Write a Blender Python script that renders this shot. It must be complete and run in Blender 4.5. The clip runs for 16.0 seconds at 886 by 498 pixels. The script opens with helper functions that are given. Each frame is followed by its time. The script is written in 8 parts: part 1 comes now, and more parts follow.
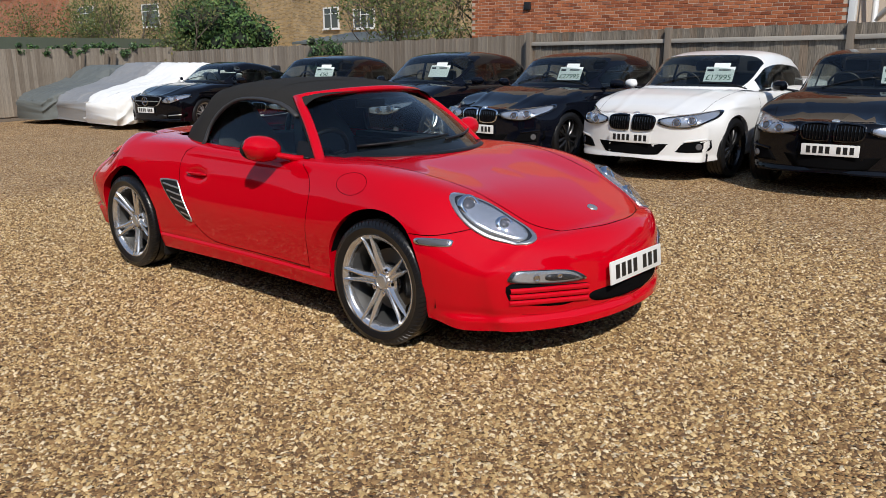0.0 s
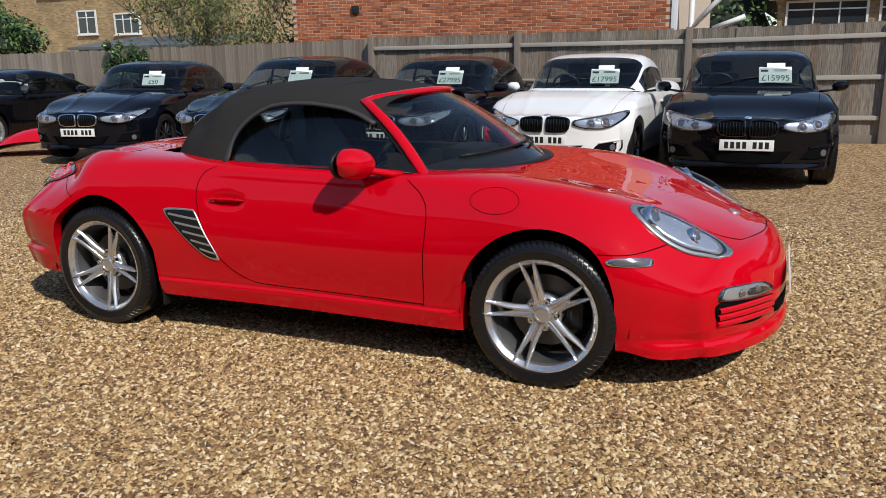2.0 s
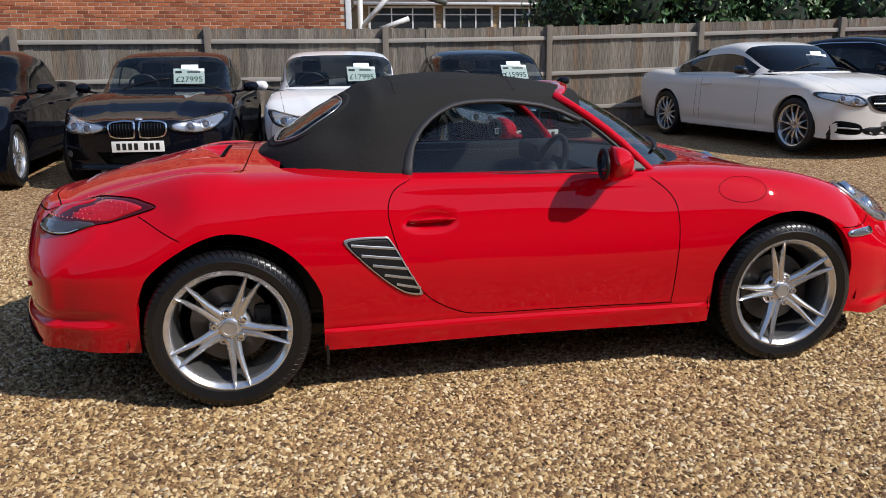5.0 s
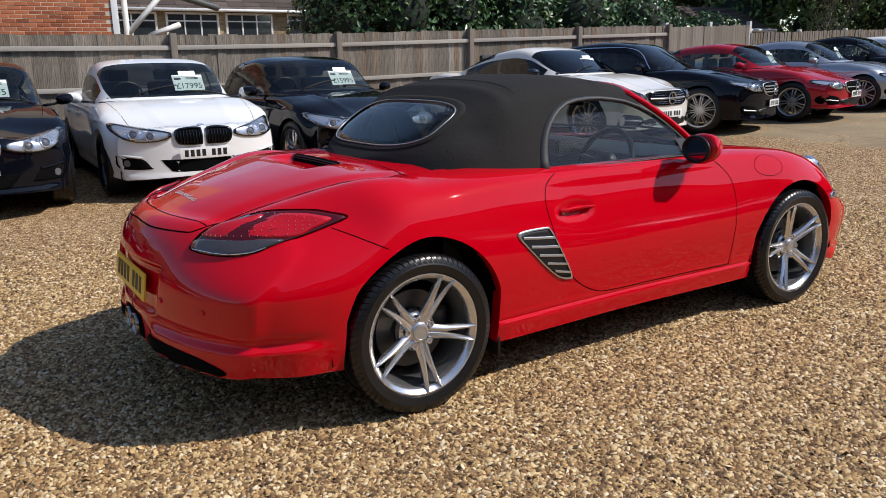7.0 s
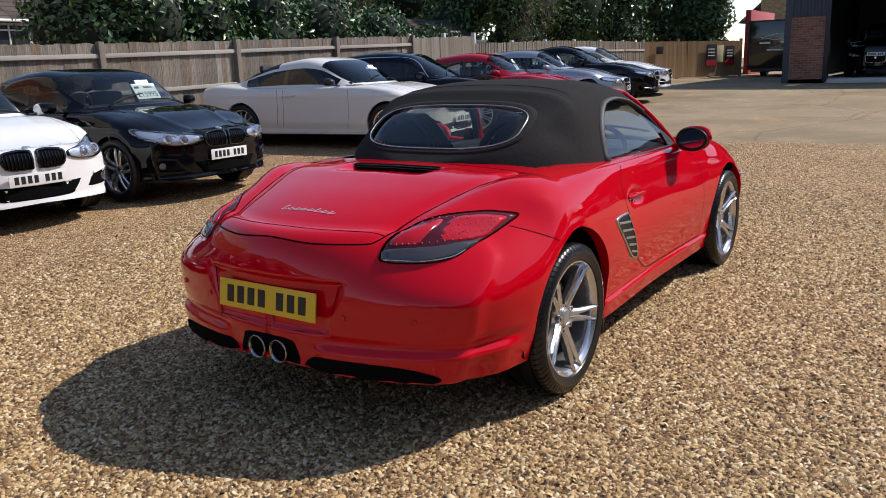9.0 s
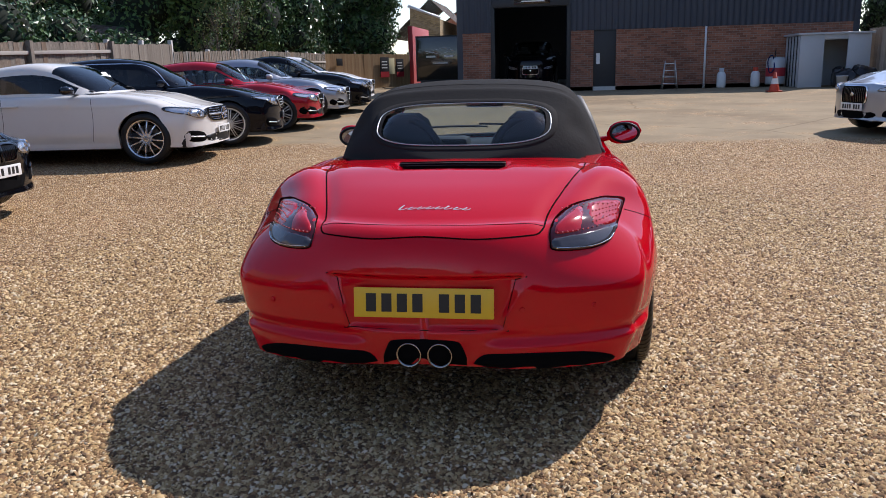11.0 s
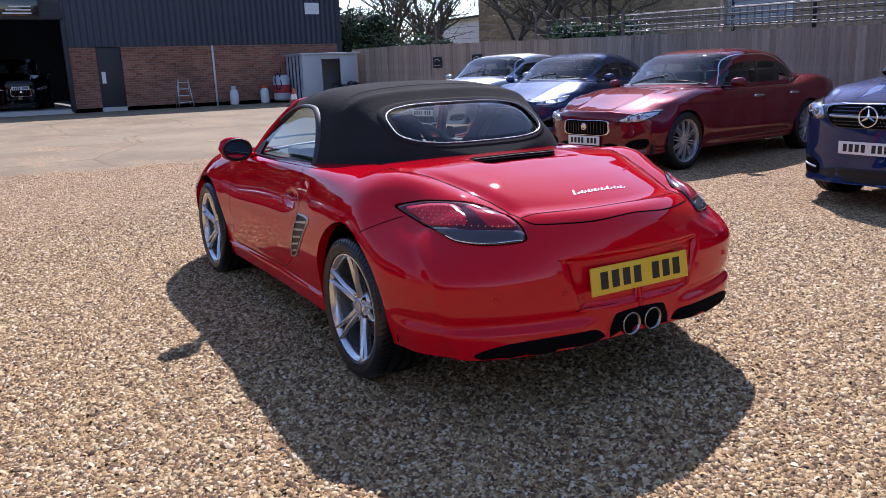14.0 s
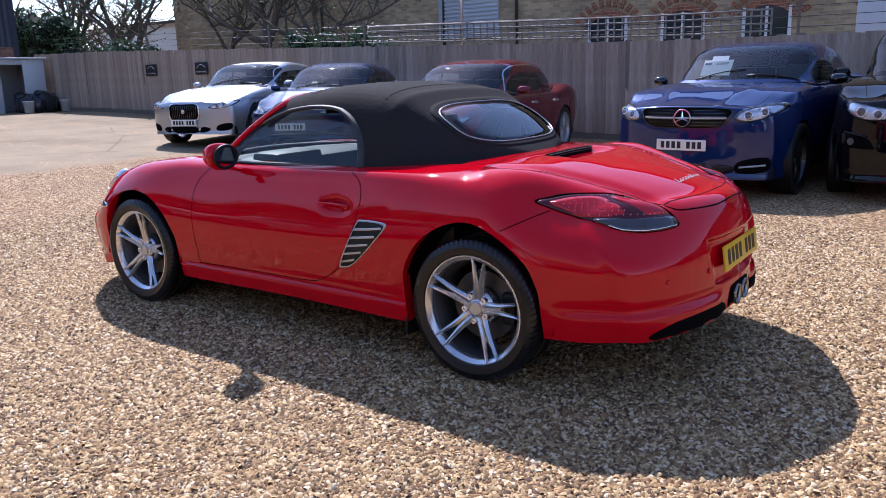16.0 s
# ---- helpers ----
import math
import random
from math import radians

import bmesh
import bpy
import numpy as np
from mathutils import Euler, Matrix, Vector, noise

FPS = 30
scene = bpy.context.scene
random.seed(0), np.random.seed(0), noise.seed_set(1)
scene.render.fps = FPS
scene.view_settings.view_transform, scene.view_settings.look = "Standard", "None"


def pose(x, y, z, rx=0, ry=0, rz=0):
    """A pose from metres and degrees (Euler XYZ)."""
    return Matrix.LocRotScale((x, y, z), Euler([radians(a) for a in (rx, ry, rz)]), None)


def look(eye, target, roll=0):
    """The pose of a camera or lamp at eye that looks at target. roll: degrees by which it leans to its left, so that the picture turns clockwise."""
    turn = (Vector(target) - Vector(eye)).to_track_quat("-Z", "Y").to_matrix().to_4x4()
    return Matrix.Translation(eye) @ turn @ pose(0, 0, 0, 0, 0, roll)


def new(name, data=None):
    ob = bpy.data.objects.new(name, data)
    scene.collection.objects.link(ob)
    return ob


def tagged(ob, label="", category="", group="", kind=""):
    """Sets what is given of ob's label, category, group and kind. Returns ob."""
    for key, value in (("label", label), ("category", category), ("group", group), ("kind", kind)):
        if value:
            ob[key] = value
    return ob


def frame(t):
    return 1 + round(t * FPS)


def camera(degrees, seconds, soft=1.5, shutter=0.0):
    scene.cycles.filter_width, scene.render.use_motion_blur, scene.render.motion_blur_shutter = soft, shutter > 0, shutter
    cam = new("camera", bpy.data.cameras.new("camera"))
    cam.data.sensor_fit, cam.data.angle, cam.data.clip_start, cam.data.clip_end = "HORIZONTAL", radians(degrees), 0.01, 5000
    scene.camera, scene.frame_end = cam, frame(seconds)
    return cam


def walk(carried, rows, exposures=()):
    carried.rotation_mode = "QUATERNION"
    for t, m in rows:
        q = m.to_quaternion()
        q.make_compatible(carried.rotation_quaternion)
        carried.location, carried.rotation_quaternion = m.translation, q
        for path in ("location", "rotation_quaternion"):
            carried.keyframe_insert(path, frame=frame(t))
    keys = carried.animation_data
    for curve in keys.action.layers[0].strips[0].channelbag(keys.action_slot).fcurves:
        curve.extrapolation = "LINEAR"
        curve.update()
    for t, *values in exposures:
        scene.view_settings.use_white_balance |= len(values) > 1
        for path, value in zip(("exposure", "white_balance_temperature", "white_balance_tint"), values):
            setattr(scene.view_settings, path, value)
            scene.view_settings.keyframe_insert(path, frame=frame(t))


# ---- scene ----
cam = camera(59.2, 16.0, 0.45)
METRES, EYE, TURN = 15.14, 1.39, 41.03
ROWS = [
    (0.0, 0.0, 0.0, 0.0, -0.08, -13.64, 0.34),
    (0.5, -0.0289, 0.0091, -0.0007, -4.1, -13.53, 0.38),
    (1.0, -0.056, 0.0249, -0.0033, -8.51, -13.43, 0.46),
    (1.5, -0.0829, 0.0405, -0.0026, -13.12, -13.24, 0.49),
    (2.0, -0.1096, 0.0576, -0.0033, -17.93, -13.19, 0.62),
    (2.5, -0.1336, 0.0814, -0.0036, -23.01, -13.21, 0.61),
    (3.0, -0.1595, 0.1012, -0.0043, -28.49, -13.2, 0.4),
    (3.5, -0.1834, 0.1227, -0.0058, -34.28, -13.13, 0.33),
    (4.0, -0.2094, 0.1429, -0.0043, -40.25, -13.04, 0.31),
    (4.5, -0.2355, 0.1631, -0.0044, -46.12, -13.24, 0.39),
    (5.0, -0.2577, 0.1872, -0.0037, -51.74, -13.49, 0.46),
    (7.5, -0.3334, 0.3183, -0.0033, -79.59, -13.11, 1.41),
    (8.0, -0.341, 0.346, -0.0026, -85.05, -12.99, 1.61),
    (8.5, -0.3463, 0.3755, -0.0018, -90.81, -13.05, 1.74),
    (9.0, -0.3431, 0.4074, -0.0016, -96.93, -13.15, 1.95),
    (11.5, -0.2892, 0.5479, -0.0026, -128.91, -12.95, 1.56),
    (12.0, -0.2708, 0.5718, -0.0028, -135.48, -12.91, 1.73),
    (12.5, -0.2489, 0.5921, -0.0029, -142.13, -12.97, 1.95),
    (13.0, -0.2199, 0.6077, -0.002, -148.72, -13.04, 2.09),
    (13.5, -0.1931, 0.6249, -0.0027, -155.24, -12.99, 2.16),
    (14.0, -0.1633, 0.636, -0.0038, -161.84, -12.84, 2.11),
    (14.5, -0.1331, 0.6431, -0.0028, -168.35, -12.64, 1.94),
    (15.0, -0.1042, 0.6503, -0.0027, -174.61, -12.44, 1.72),
    (15.5, -0.0709, 0.6498, -0.0034, -180.42, -12.44, 1.6),
    (16.0, -0.0385, 0.648, -0.0041, -185.89, -12.75, 1.46),
]
EXPOSURES = [(0.0, -0.10, 6500, 10), (3.0, 0.0, 6400, 11), (5.0, 0.06, 6350, 12), (8.5, 0.16, 6450, 14), (12.0, 0.36, 6050, 20), (16.0, 0.71, 5700, 24)]
walk(cam, [(t, pose(3.889, -3.443, EYE, 0, 0, TURN) @ pose(METRES * x, METRES * y, METRES * z, 90 + pitch, roll, yaw)) for t, x, y, z, yaw, pitch, roll in ROWS], EXPOSURES)
# ---- world and sun ----
SUN_AZ, SUN_EL = math.radians(-38.0), math.radians(43.6)
world = bpy.data.worlds.new("world")
scene.world = world
world.use_nodes = True
wn = world.node_tree.nodes
sky = wn.new("ShaderNodeTexSky")
sky.sky_type = "NISHITA"
sky.sun_disc = False
sky.sun_elevation = SUN_EL
sky.sun_rotation = math.pi / 2 - SUN_AZ
sky.altitude = 300.0
sky.air_density, sky.dust_density, sky.ozone_density = 1.0, 0.35, 1.0
wn["Background"].inputs["Strength"].default_value = 0.14
world.node_tree.links.new(sky.outputs["Color"], wn["Background"].inputs["Color"])
sun = new("sun", bpy.data.lights.new("sun", "SUN"))
sun.data.energy = 4.2
sun.data.angle = math.radians(0.53)
sun.data.color = (1.0, 0.95, 0.87)
sun.matrix_world = look((30 * math.cos(SUN_AZ), 30 * math.sin(SUN_AZ), 30 * math.tan(SUN_EL)), (0, 0, 0))


# ---- materials ----
def nodes_of(name):
    m = bpy.data.materials.new(name)
    m.use_nodes = True
    nt = m.node_tree
    return m, nt, nt.nodes["Principled BSDF"]


def add(nt, kind, **props):
    n = nt.nodes.new(kind)
    for k, v in props.items():
        if k in n.inputs:
            n.inputs[k].default_value = v
    return n


def coords(nt, scale=(1, 1, 1), which="Object"):
    tc = nt.nodes.new("ShaderNodeTexCoord")
    mp = nt.nodes.new("ShaderNodeMapping")
    mp.inputs["Scale"].default_value = scale
    nt.links.new(tc.outputs[which], mp.inputs["Vector"])
    return mp.outputs["Vector"]


def ramp(nt, fac, stops):
    r = nt.nodes.new("ShaderNodeValToRGB")
    e = r.color_ramp.elements
    while len(e) < len(stops):
        e.new(0.5)
    for el, (p, c) in zip(e, stops):
        el.position, el.color = p, (*c, 1)
    nt.links.new(fac, r.inputs["Fac"])
    return r.outputs["Color"]


def noise_tex(nt, vec, scale, detail=4.0, rough=0.55):
    n = add(nt, "ShaderNodeTexNoise", Scale=scale, Detail=detail, Roughness=rough)
    nt.links.new(vec, n.inputs["Vector"])
    return n.outputs["Fac"]


def mixc(nt, fac, a, b, mode="MIX"):
    m = nt.nodes.new("ShaderNodeMix")
    m.data_type, m.blend_type = "RGBA", mode
    for sock, v in ((m.inputs[0], fac), (m.inputs[6], a), (m.inputs[7], b)):
        if isinstance(v, bpy.types.NodeSocket):
            nt.links.new(v, sock)
        elif isinstance(v, (int, float)):
            sock.default_value = v
        else:
            sock.default_value = (*v, 1)
    return m.outputs[2]


def bump(nt, height, strength, dist, bsdf):
    b = add(nt, "ShaderNodeBump", Strength=strength, Distance=dist)
    nt.links.new(height, b.inputs["Height"])
    nt.links.new(b.outputs["Normal"], bsdf.inputs["Normal"])


def plain(name, colour, rough=0.5, metal=0.0, var=0.12, scale=6.0, bumps=0.0, coat=0.0, spec=0.5, which="Object", stretch=(1, 1, 1)):
    """A surface with mottling at two scales and a little relief."""
    m, nt, b = nodes_of(name)
    v = coords(nt, stretch, which)
    f1, f2 = noise_tex(nt, v, scale), noise_tex(nt, v, scale * 9, 6)
    lo, hi = [c * (1 - var) for c in colour], [min(1, c * (1 + var)) for c in colour]
    c = mixc(nt, f2, mixc(nt, f1, lo, hi), mixc(nt, f1, [x * (1 - var * 0.6) for x in colour], colour))
    nt.links.new(c, b.inputs["Base Color"])
    r = add(nt, "ShaderNodeMapRange")
    r.inputs["To Min"].default_value, r.inputs["To Max"].default_value = rough * 0.88, min(1, rough * 1.12)
    nt.links.new(f1, r.inputs["Value"])
    nt.links.new(r.outputs["Result"], b.inputs["Roughness"])
    b.inputs["Metallic"].default_value = metal
    b.inputs["Coat Weight"].default_value = coat
    b.inputs["Coat Roughness"].default_value = 0.03
    b.inputs["Specular IOR Level"].default_value = spec
    if bumps:
        bump(nt, f2, bumps, 0.004, b)
    return m


def paint(name, colour, metal=0.0, rough=0.35, dust=0.04):
    """Car paint: clear coat over a colour, with thin road dust."""
    m, nt, b = nodes_of(name)
    v = coords(nt)
    f = noise_tex(nt, v, 3.0, 6)
    d = ramp(nt, f, [(0.45, (0, 0, 0)), (0.75, (dust, dust, dust))])
    c = mixc(nt, d, colour, (0.35, 0.31, 0.26))
    nt.links.new(c, b.inputs["Base Color"])
    b.inputs["Roughness"].default_value = rough
    b.inputs["Metallic"].default_value = metal
    b.inputs["Specular IOR Level"].default_value = 0.0
    b.inputs["Coat Weight"].default_value = 1.0
    b.inputs["Coat IOR"].default_value = 1.5
    r = add(nt, "ShaderNodeMapRange")
    r.inputs["To Min"].default_value, r.inputs["To Max"].default_value = 0.004, 0.014
    nt.links.new(f, r.inputs["Value"])
    nt.links.new(r.outputs["Result"], b.inputs["Coat Roughness"])
    return m


def glass_mat(name, tint, rough=0.0, clear=0.75):
    """Tinted car glass: a mirror-smooth pane that lets part of the light through."""
    m, nt, b = nodes_of(name)
    nt.nodes.remove(b)
    out = nt.nodes["Material Output"]
    tr = add(nt, "ShaderNodeBsdfTransparent")
    tr.inputs["Color"].default_value = (*tint, 1)
    gl = add(nt, "ShaderNodeBsdfGlossy")
    gl.inputs["Roughness"].default_value = 0.01
    lw = add(nt, "ShaderNodeLayerWeight", Blend=0.5)
    pw = add(nt, "ShaderNodeMath"); pw.operation = "POWER"; pw.inputs[1].default_value = 4.5
    nt.links.new(lw.outputs["Facing"], pw.inputs[0])
    fr = add(nt, "ShaderNodeMath"); fr.operation = "MULTIPLY_ADD"; fr.inputs[1].default_value = 0.9; fr.inputs[2].default_value = 0.06
    nt.links.new(pw.outputs[0], fr.inputs[0])
    mx = nt.nodes.new("ShaderNodeMixShader")
    nt.links.new(fr.outputs[0], mx.inputs[0])
    nt.links.new(tr.outputs[0], mx.inputs[1])
    nt.links.new(gl.outputs[0], mx.inputs[2])
    nt.links.new(mx.outputs[0], out.inputs["Surface"])
    return m


def ground_mat():
    """Pea-gravel yard that gives way to worn concrete towards the workshop."""
    m, nt, b = nodes_of("gravel_and_concrete")
    v = coords(nt)
    vo = add(nt, "ShaderNodeTexVoronoi", Scale=56.0)
    vo.feature = "F1"
    nt.links.new(v, vo.inputs["Vector"])
    sep = nt.nodes.new("ShaderNodeSeparateColor")
    nt.links.new(vo.outputs["Color"], sep.inputs[0])
    stone = ramp(nt, sep.outputs[0], [(0.0, (0.16, 0.08, 0.036)), (0.3, (0.36, 0.21, 0.095)), (0.6, (0.54, 0.355, 0.17)), (0.85, (0.69, 0.51, 0.28)), (1.0, (0.82, 0.69, 0.50))])
    # rims between stones are darkened in the colour, as the shade in the gaps
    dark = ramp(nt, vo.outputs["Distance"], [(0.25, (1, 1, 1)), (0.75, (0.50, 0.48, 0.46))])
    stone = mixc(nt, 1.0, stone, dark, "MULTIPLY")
    big = noise_tex(nt, v, 0.6, 4)
    stone = mixc(nt, 1.0, stone, ramp(nt, big, [(0.3, (0.98, 0.95, 0.92)), (0.7, (1.22, 1.18, 1.14))]), "MULTIPLY")
    # concrete
    n1, n2 = noise_tex(nt, v, 0.7, 6, 0.6), noise_tex(nt, v, 22.0, 6, 0.7)
    conc = mixc(nt, n2, ramp(nt, n1, [(0.3, (0.21, 0.155, 0.088)), (0.7, (0.37, 0.29, 0.175))]), (0.30, 0.23, 0.135))
    # cracks and bay joints
    cr = add(nt, "ShaderNodeTexVoronoi", Scale=0.33)
    cr.feature = "DISTANCE_TO_EDGE"
    warp = nt.nodes.new("ShaderNodeMix")
    warp.data_type = "RGBA"
    wn2 = add(nt, "ShaderNodeTexNoise", Scale=1.6, Detail=5.0)
    nt.links.new(v, wn2.inputs["Vector"])
    warp.inputs[0].default_value = 0.18
    nt.links.new(v, warp.inputs[6]); nt.links.new(wn2.outputs["Color"], warp.inputs[7])
    nt.links.new(warp.outputs[2], cr.inputs["Vector"])
    conc = mixc(nt, 1.0, conc, ramp(nt, cr.outputs["Distance"], [(0.0, (0.70, 0.67, 0.62)), (0.010, (1, 1, 1))]), "MULTIPLY")
    stain = noise_tex(nt, v, 0.28, 8, 0.7)
    conc = mixc(nt, 1.0, conc, ramp(nt, stain, [(0.35, (0.74, 0.70, 0.66)), (0.55, (1.0, 1.0, 1.0)), (0.75, (1.14, 1.10, 1.02))]), "MULTIPLY")
    strewn = noise_tex(nt, v, 1.1, 6, 0.75)
    conc = mixc(nt, ramp(nt, strewn, [(0.52, (0, 0, 0)), (0.66, (0.75, 0.75, 0.75))]), conc, stone)
    sx = nt.nodes.new("ShaderNodeSeparateXYZ")
    nt.links.new(v, sx.inputs[0])
    ed = noise_tex(nt, v, 0.9, 8, 0.7)
    mul = add(nt, "ShaderNodeMath"); mul.operation = "MULTIPLY_ADD"
    nt.links.new(ed, mul.inputs[0]); mul.inputs[1].default_value = 2.2
    nt.links.new(sx.outputs["X"], mul.inputs[2])
    edge = add(nt, "ShaderNodeMapRange")
    edge.inputs["From Min"].default_value, edge.inputs["From Max"].default_value = 8.6, 9.2
    nt.links.new(mul.outputs[0], edge.inputs["Value"])
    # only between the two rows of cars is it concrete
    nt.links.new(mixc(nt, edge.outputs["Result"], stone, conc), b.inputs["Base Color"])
    b.inputs["Roughness"].default_value = 0.9
    b.inputs["Specular IOR Level"].default_value = 0.3
    inv = add(nt, "ShaderNodeMath"); inv.operation = "MULTIPLY"
    neg = add(nt, "ShaderNodeMath"); neg.operation = "SUBTRACT"; neg.inputs[0].default_value = 1.0
    nt.links.new(edge.outputs["Result"], neg.inputs[1])
    nt.links.new(vo.outputs["Distance"], inv.inputs[0]); nt.links.new(neg.outputs[0], inv.inputs[1])
    bp = add(nt, "ShaderNodeBump", Strength=0.9, Distance=0.02)
    bp.invert = True
    nt.links.new(inv.outputs[0], bp.inputs["Height"])
    nt.links.new(bp.outputs["Normal"], b.inputs["Normal"])
    return m


def pieces_mat(name, stops, rough=0.85, grain=(1, 1, 1), gscale=40.0, spread=0.5, bumps=0.4, spec=0.3):
    """For boards, bricks and stones: a colour of its own for each piece, plus grain."""
    m, nt, b = nodes_of(name)
    oi = nt.nodes.new("ShaderNodeObjectInfo")
    v = coords(nt, grain)
    tint = ramp(nt, oi.outputs["Random"], stops)
    g = noise_tex(nt, v, gscale, 8, 0.65)
    g2 = noise_tex(nt, v, gscale * 0.12, 3)
    c = mixc(nt, 1.0, tint, ramp(nt, g, [(0.25, (1 - spread,) * 3), (0.75, (1 + spread * 0.3,) * 3)]), "MULTIPLY")
    c = mixc(nt, 1.0, c, ramp(nt, g2, [(0.3, (0.75, 0.75, 0.75)), (0.7, (1.1, 1.1, 1.1))]), "MULTIPLY")
    nt.links.new(c, b.inputs["Base Color"])
    b.inputs["Roughness"].default_value = rough
    b.inputs["Specular IOR Level"].default_value = spec
    bump(nt, g, bumps, 0.003, b)
    return m


def island_mat(name, stops, rough=0.85, gscale=30.0, spread=0.3, spec=0.3, bumps=0.2, trans=0.0):
    """For joined pieces: a colour of its own for each island."""
    m, nt, b = nodes_of(name)
    ge = nt.nodes.new("ShaderNodeNewGeometry")
    v = coords(nt)
    g = noise_tex(nt, v, gscale, 5)
    c = mixc(nt, 1.0, ramp(nt, ge.outputs["Random Per Island"], stops), ramp(nt, g, [(0.3, (1 - spread,) * 3), (0.7, (1.05,) * 3)]), "MULTIPLY")
    nt.links.new(c, b.inputs["Base Color"])
    b.inputs["Roughness"].default_value = rough
    b.inputs["Specular IOR Level"].default_value = spec
    if bumps:
        bump(nt, g, bumps, 0.003, b)
    return m


RED = paint("bright_red_body_paint", (0.55, 0.0004, 0.009), rough=0.3, dust=0.0)
RED.node_tree.nodes["Principled BSDF"].inputs["Coat IOR"].default_value = 1.42
BLACK = paint("black_paint", (0.003, 0.003, 0.0045), rough=0.3, dust=0.004)
NAVY_BLACK = paint("carbon_black_paint", (0.0028, 0.0035, 0.007), metal=0.0, rough=0.3, dust=0.004)
for dark in (BLACK, NAVY_BLACK):
    dark.node_tree.nodes["Principled BSDF"].inputs["Coat IOR"].default_value = 1.36
DARK_BLUE = paint("deep_blue_paint", (0.007, 0.024, 0.085), metal=0.3, rough=0.35)
BLUE = paint("brilliant_blue_paint", (0.006, 0.022, 0.105), metal=0.35, rough=0.35)
WHITE = paint("white_paint", (0.78, 0.78, 0.77), rough=0.4, dust=0.06)
PEARL = paint("pearl_white_paint", (0.76, 0.73, 0.68), rough=0.4, dust=0.06)
SILVER = paint("silver_paint", (0.42, 0.44, 0.475), metal=0.75, rough=0.35)
DEEP_RED = paint("wine_red_paint", (0.14, 0.004, 0.012), metal=0.15, rough=0.35)
BRIGHT_RED = paint("bright_red_paint", (0.40, 0.008, 0.02), metal=0.1, rough=0.35)
TYRE = plain("tyre_rubber", (0.010, 0.010, 0.011), 0.42, var=0.3, scale=20, bumps=0.15, spec=0.35)
ALLOY = plain("silver_alloy", (0.66, 0.66, 0.67), 0.24, 0.85, var=0.04, scale=15, coat=0.5)
DARK_ALLOY = plain("black_alloy", (0.02, 0.02, 0.022), 0.25, 0.3, var=0.1, coat=0.5)
# steel kept dark: the shade behind the spokes is put into its colour
DISC = plain("shaded_disc_steel", (0.10, 0.095, 0.09), 0.45, 0.8, var=0.2, scale=30)
CHROME = plain("chrome", (0.8, 0.8, 0.81), 0.08, 1.0, var=0.03)
SATIN = plain("satin_silver_trim", (0.55, 0.55, 0.55), 0.3, 0.8, var=0.05)
PLASTIC = plain("black_plastic", (0.010, 0.010, 0.011), 0.45, var=0.2, scale=20, spec=0.3)
GLOSSBLACK = plain("gloss_black_trim", (0.004, 0.004, 0.005), 0.12, var=0.1, coat=0.6)
FABRIC = plain("black_hood_canvas", (0.029, 0.028, 0.027), 0.95, var=0.2, scale=5, bumps=0.5, spec=0.08)
SEAL = plain("grey_black_rubber_seal", (0.035, 0.035, 0.037), 0.6, var=0.15, scale=8)
INSIDE = plain("dark_cabin_leather", (0.016, 0.016, 0.018), 0.55, var=0.25, scale=9, bumps=0.2)
SEATGREY = plain("dark_grey_seat_leather", (0.045, 0.047, 0.052), 0.5, var=0.2, scale=9, bumps=0.2)
# near-black: darkness of openings put into the colour, mostly sheets on closed skin
MATTE = plain("dull_black_cavity_shade", (0.004, 0.004, 0.0045), 0.95, var=0.2, spec=0.05)
SHINE_TYRE = plain("dressed_tyre_rubber", (0.008, 0.008, 0.009), 0.30, var=0.3, scale=20, bumps=0.12, spec=0.45)
# alloy darkened in the colour for the shade inside the wheel, plus brake dust
BARREL = plain("shaded_dusty_barrel", (0.10, 0.10, 0.10), 0.5, 0.6, var=0.25, scale=12)
# strips on closed skin: the gaps' shade is their colour; also the tail lamp seal
GAP = plain("panel_gap_shade_and_seal", (0.010, 0.001, 0.001), 0.9, var=0.1, spec=0.03)
GLASS = glass_mat("tinted_glass", (0.70, 0.76, 0.74))
DARKGLASS = glass_mat("privacy_glass", (0.13, 0.14, 0.15))
CLEAR = glass_mat("clear_lamp_cover", (0.92, 0.93, 0.95))
PLATE_W = plain("white_plate", (0.78, 0.78, 0.76), 0.35, var=0.04)
PLATE_Y = plain("yellow_plate", (0.75, 0.48, 0.02), 0.35, var=0.04)
INK = plain("black_ink", (0.01, 0.01, 0.01), 0.5, var=0.1)
REFLECT = plain("lamp_reflector", (0.70, 0.72, 0.75), 0.16, 0.7, var=0.2, scale=9, bumps=0.6)
LAMPDARK = plain("lamp_housing_dark", (0.05, 0.055, 0.06), 0.3, 0.5, var=0.2, scale=20)
TAILRED = plain("tail_lamp_dark_red", (0.075, 0.001, 0.003), 0.10, var=0.4, scale=14, coat=0.5, spec=0.4)
TAILBRIGHT = plain("tail_lamp_bright_red", (0.50, 0.004, 0.012), 0.12, var=0.35, scale=30, coat=0.5, spec=0.4)
TAILSMOKE = plain("tail_lamp_smoke", (0.10, 0.10, 0.11), 0.12, var=0.15, scale=25, coat=1.0)
MIRROR_GLASS = plain("mirror_glass", (0.30, 0.33, 0.38), 0.02, 1.0, var=0.0)
CARD = plain("white_card", (0.80, 0.84, 0.82), 0.6, var=0.04)
GROUND = ground_mat()
# ---- tools ----
from mathutils.bvhtree import BVHTree


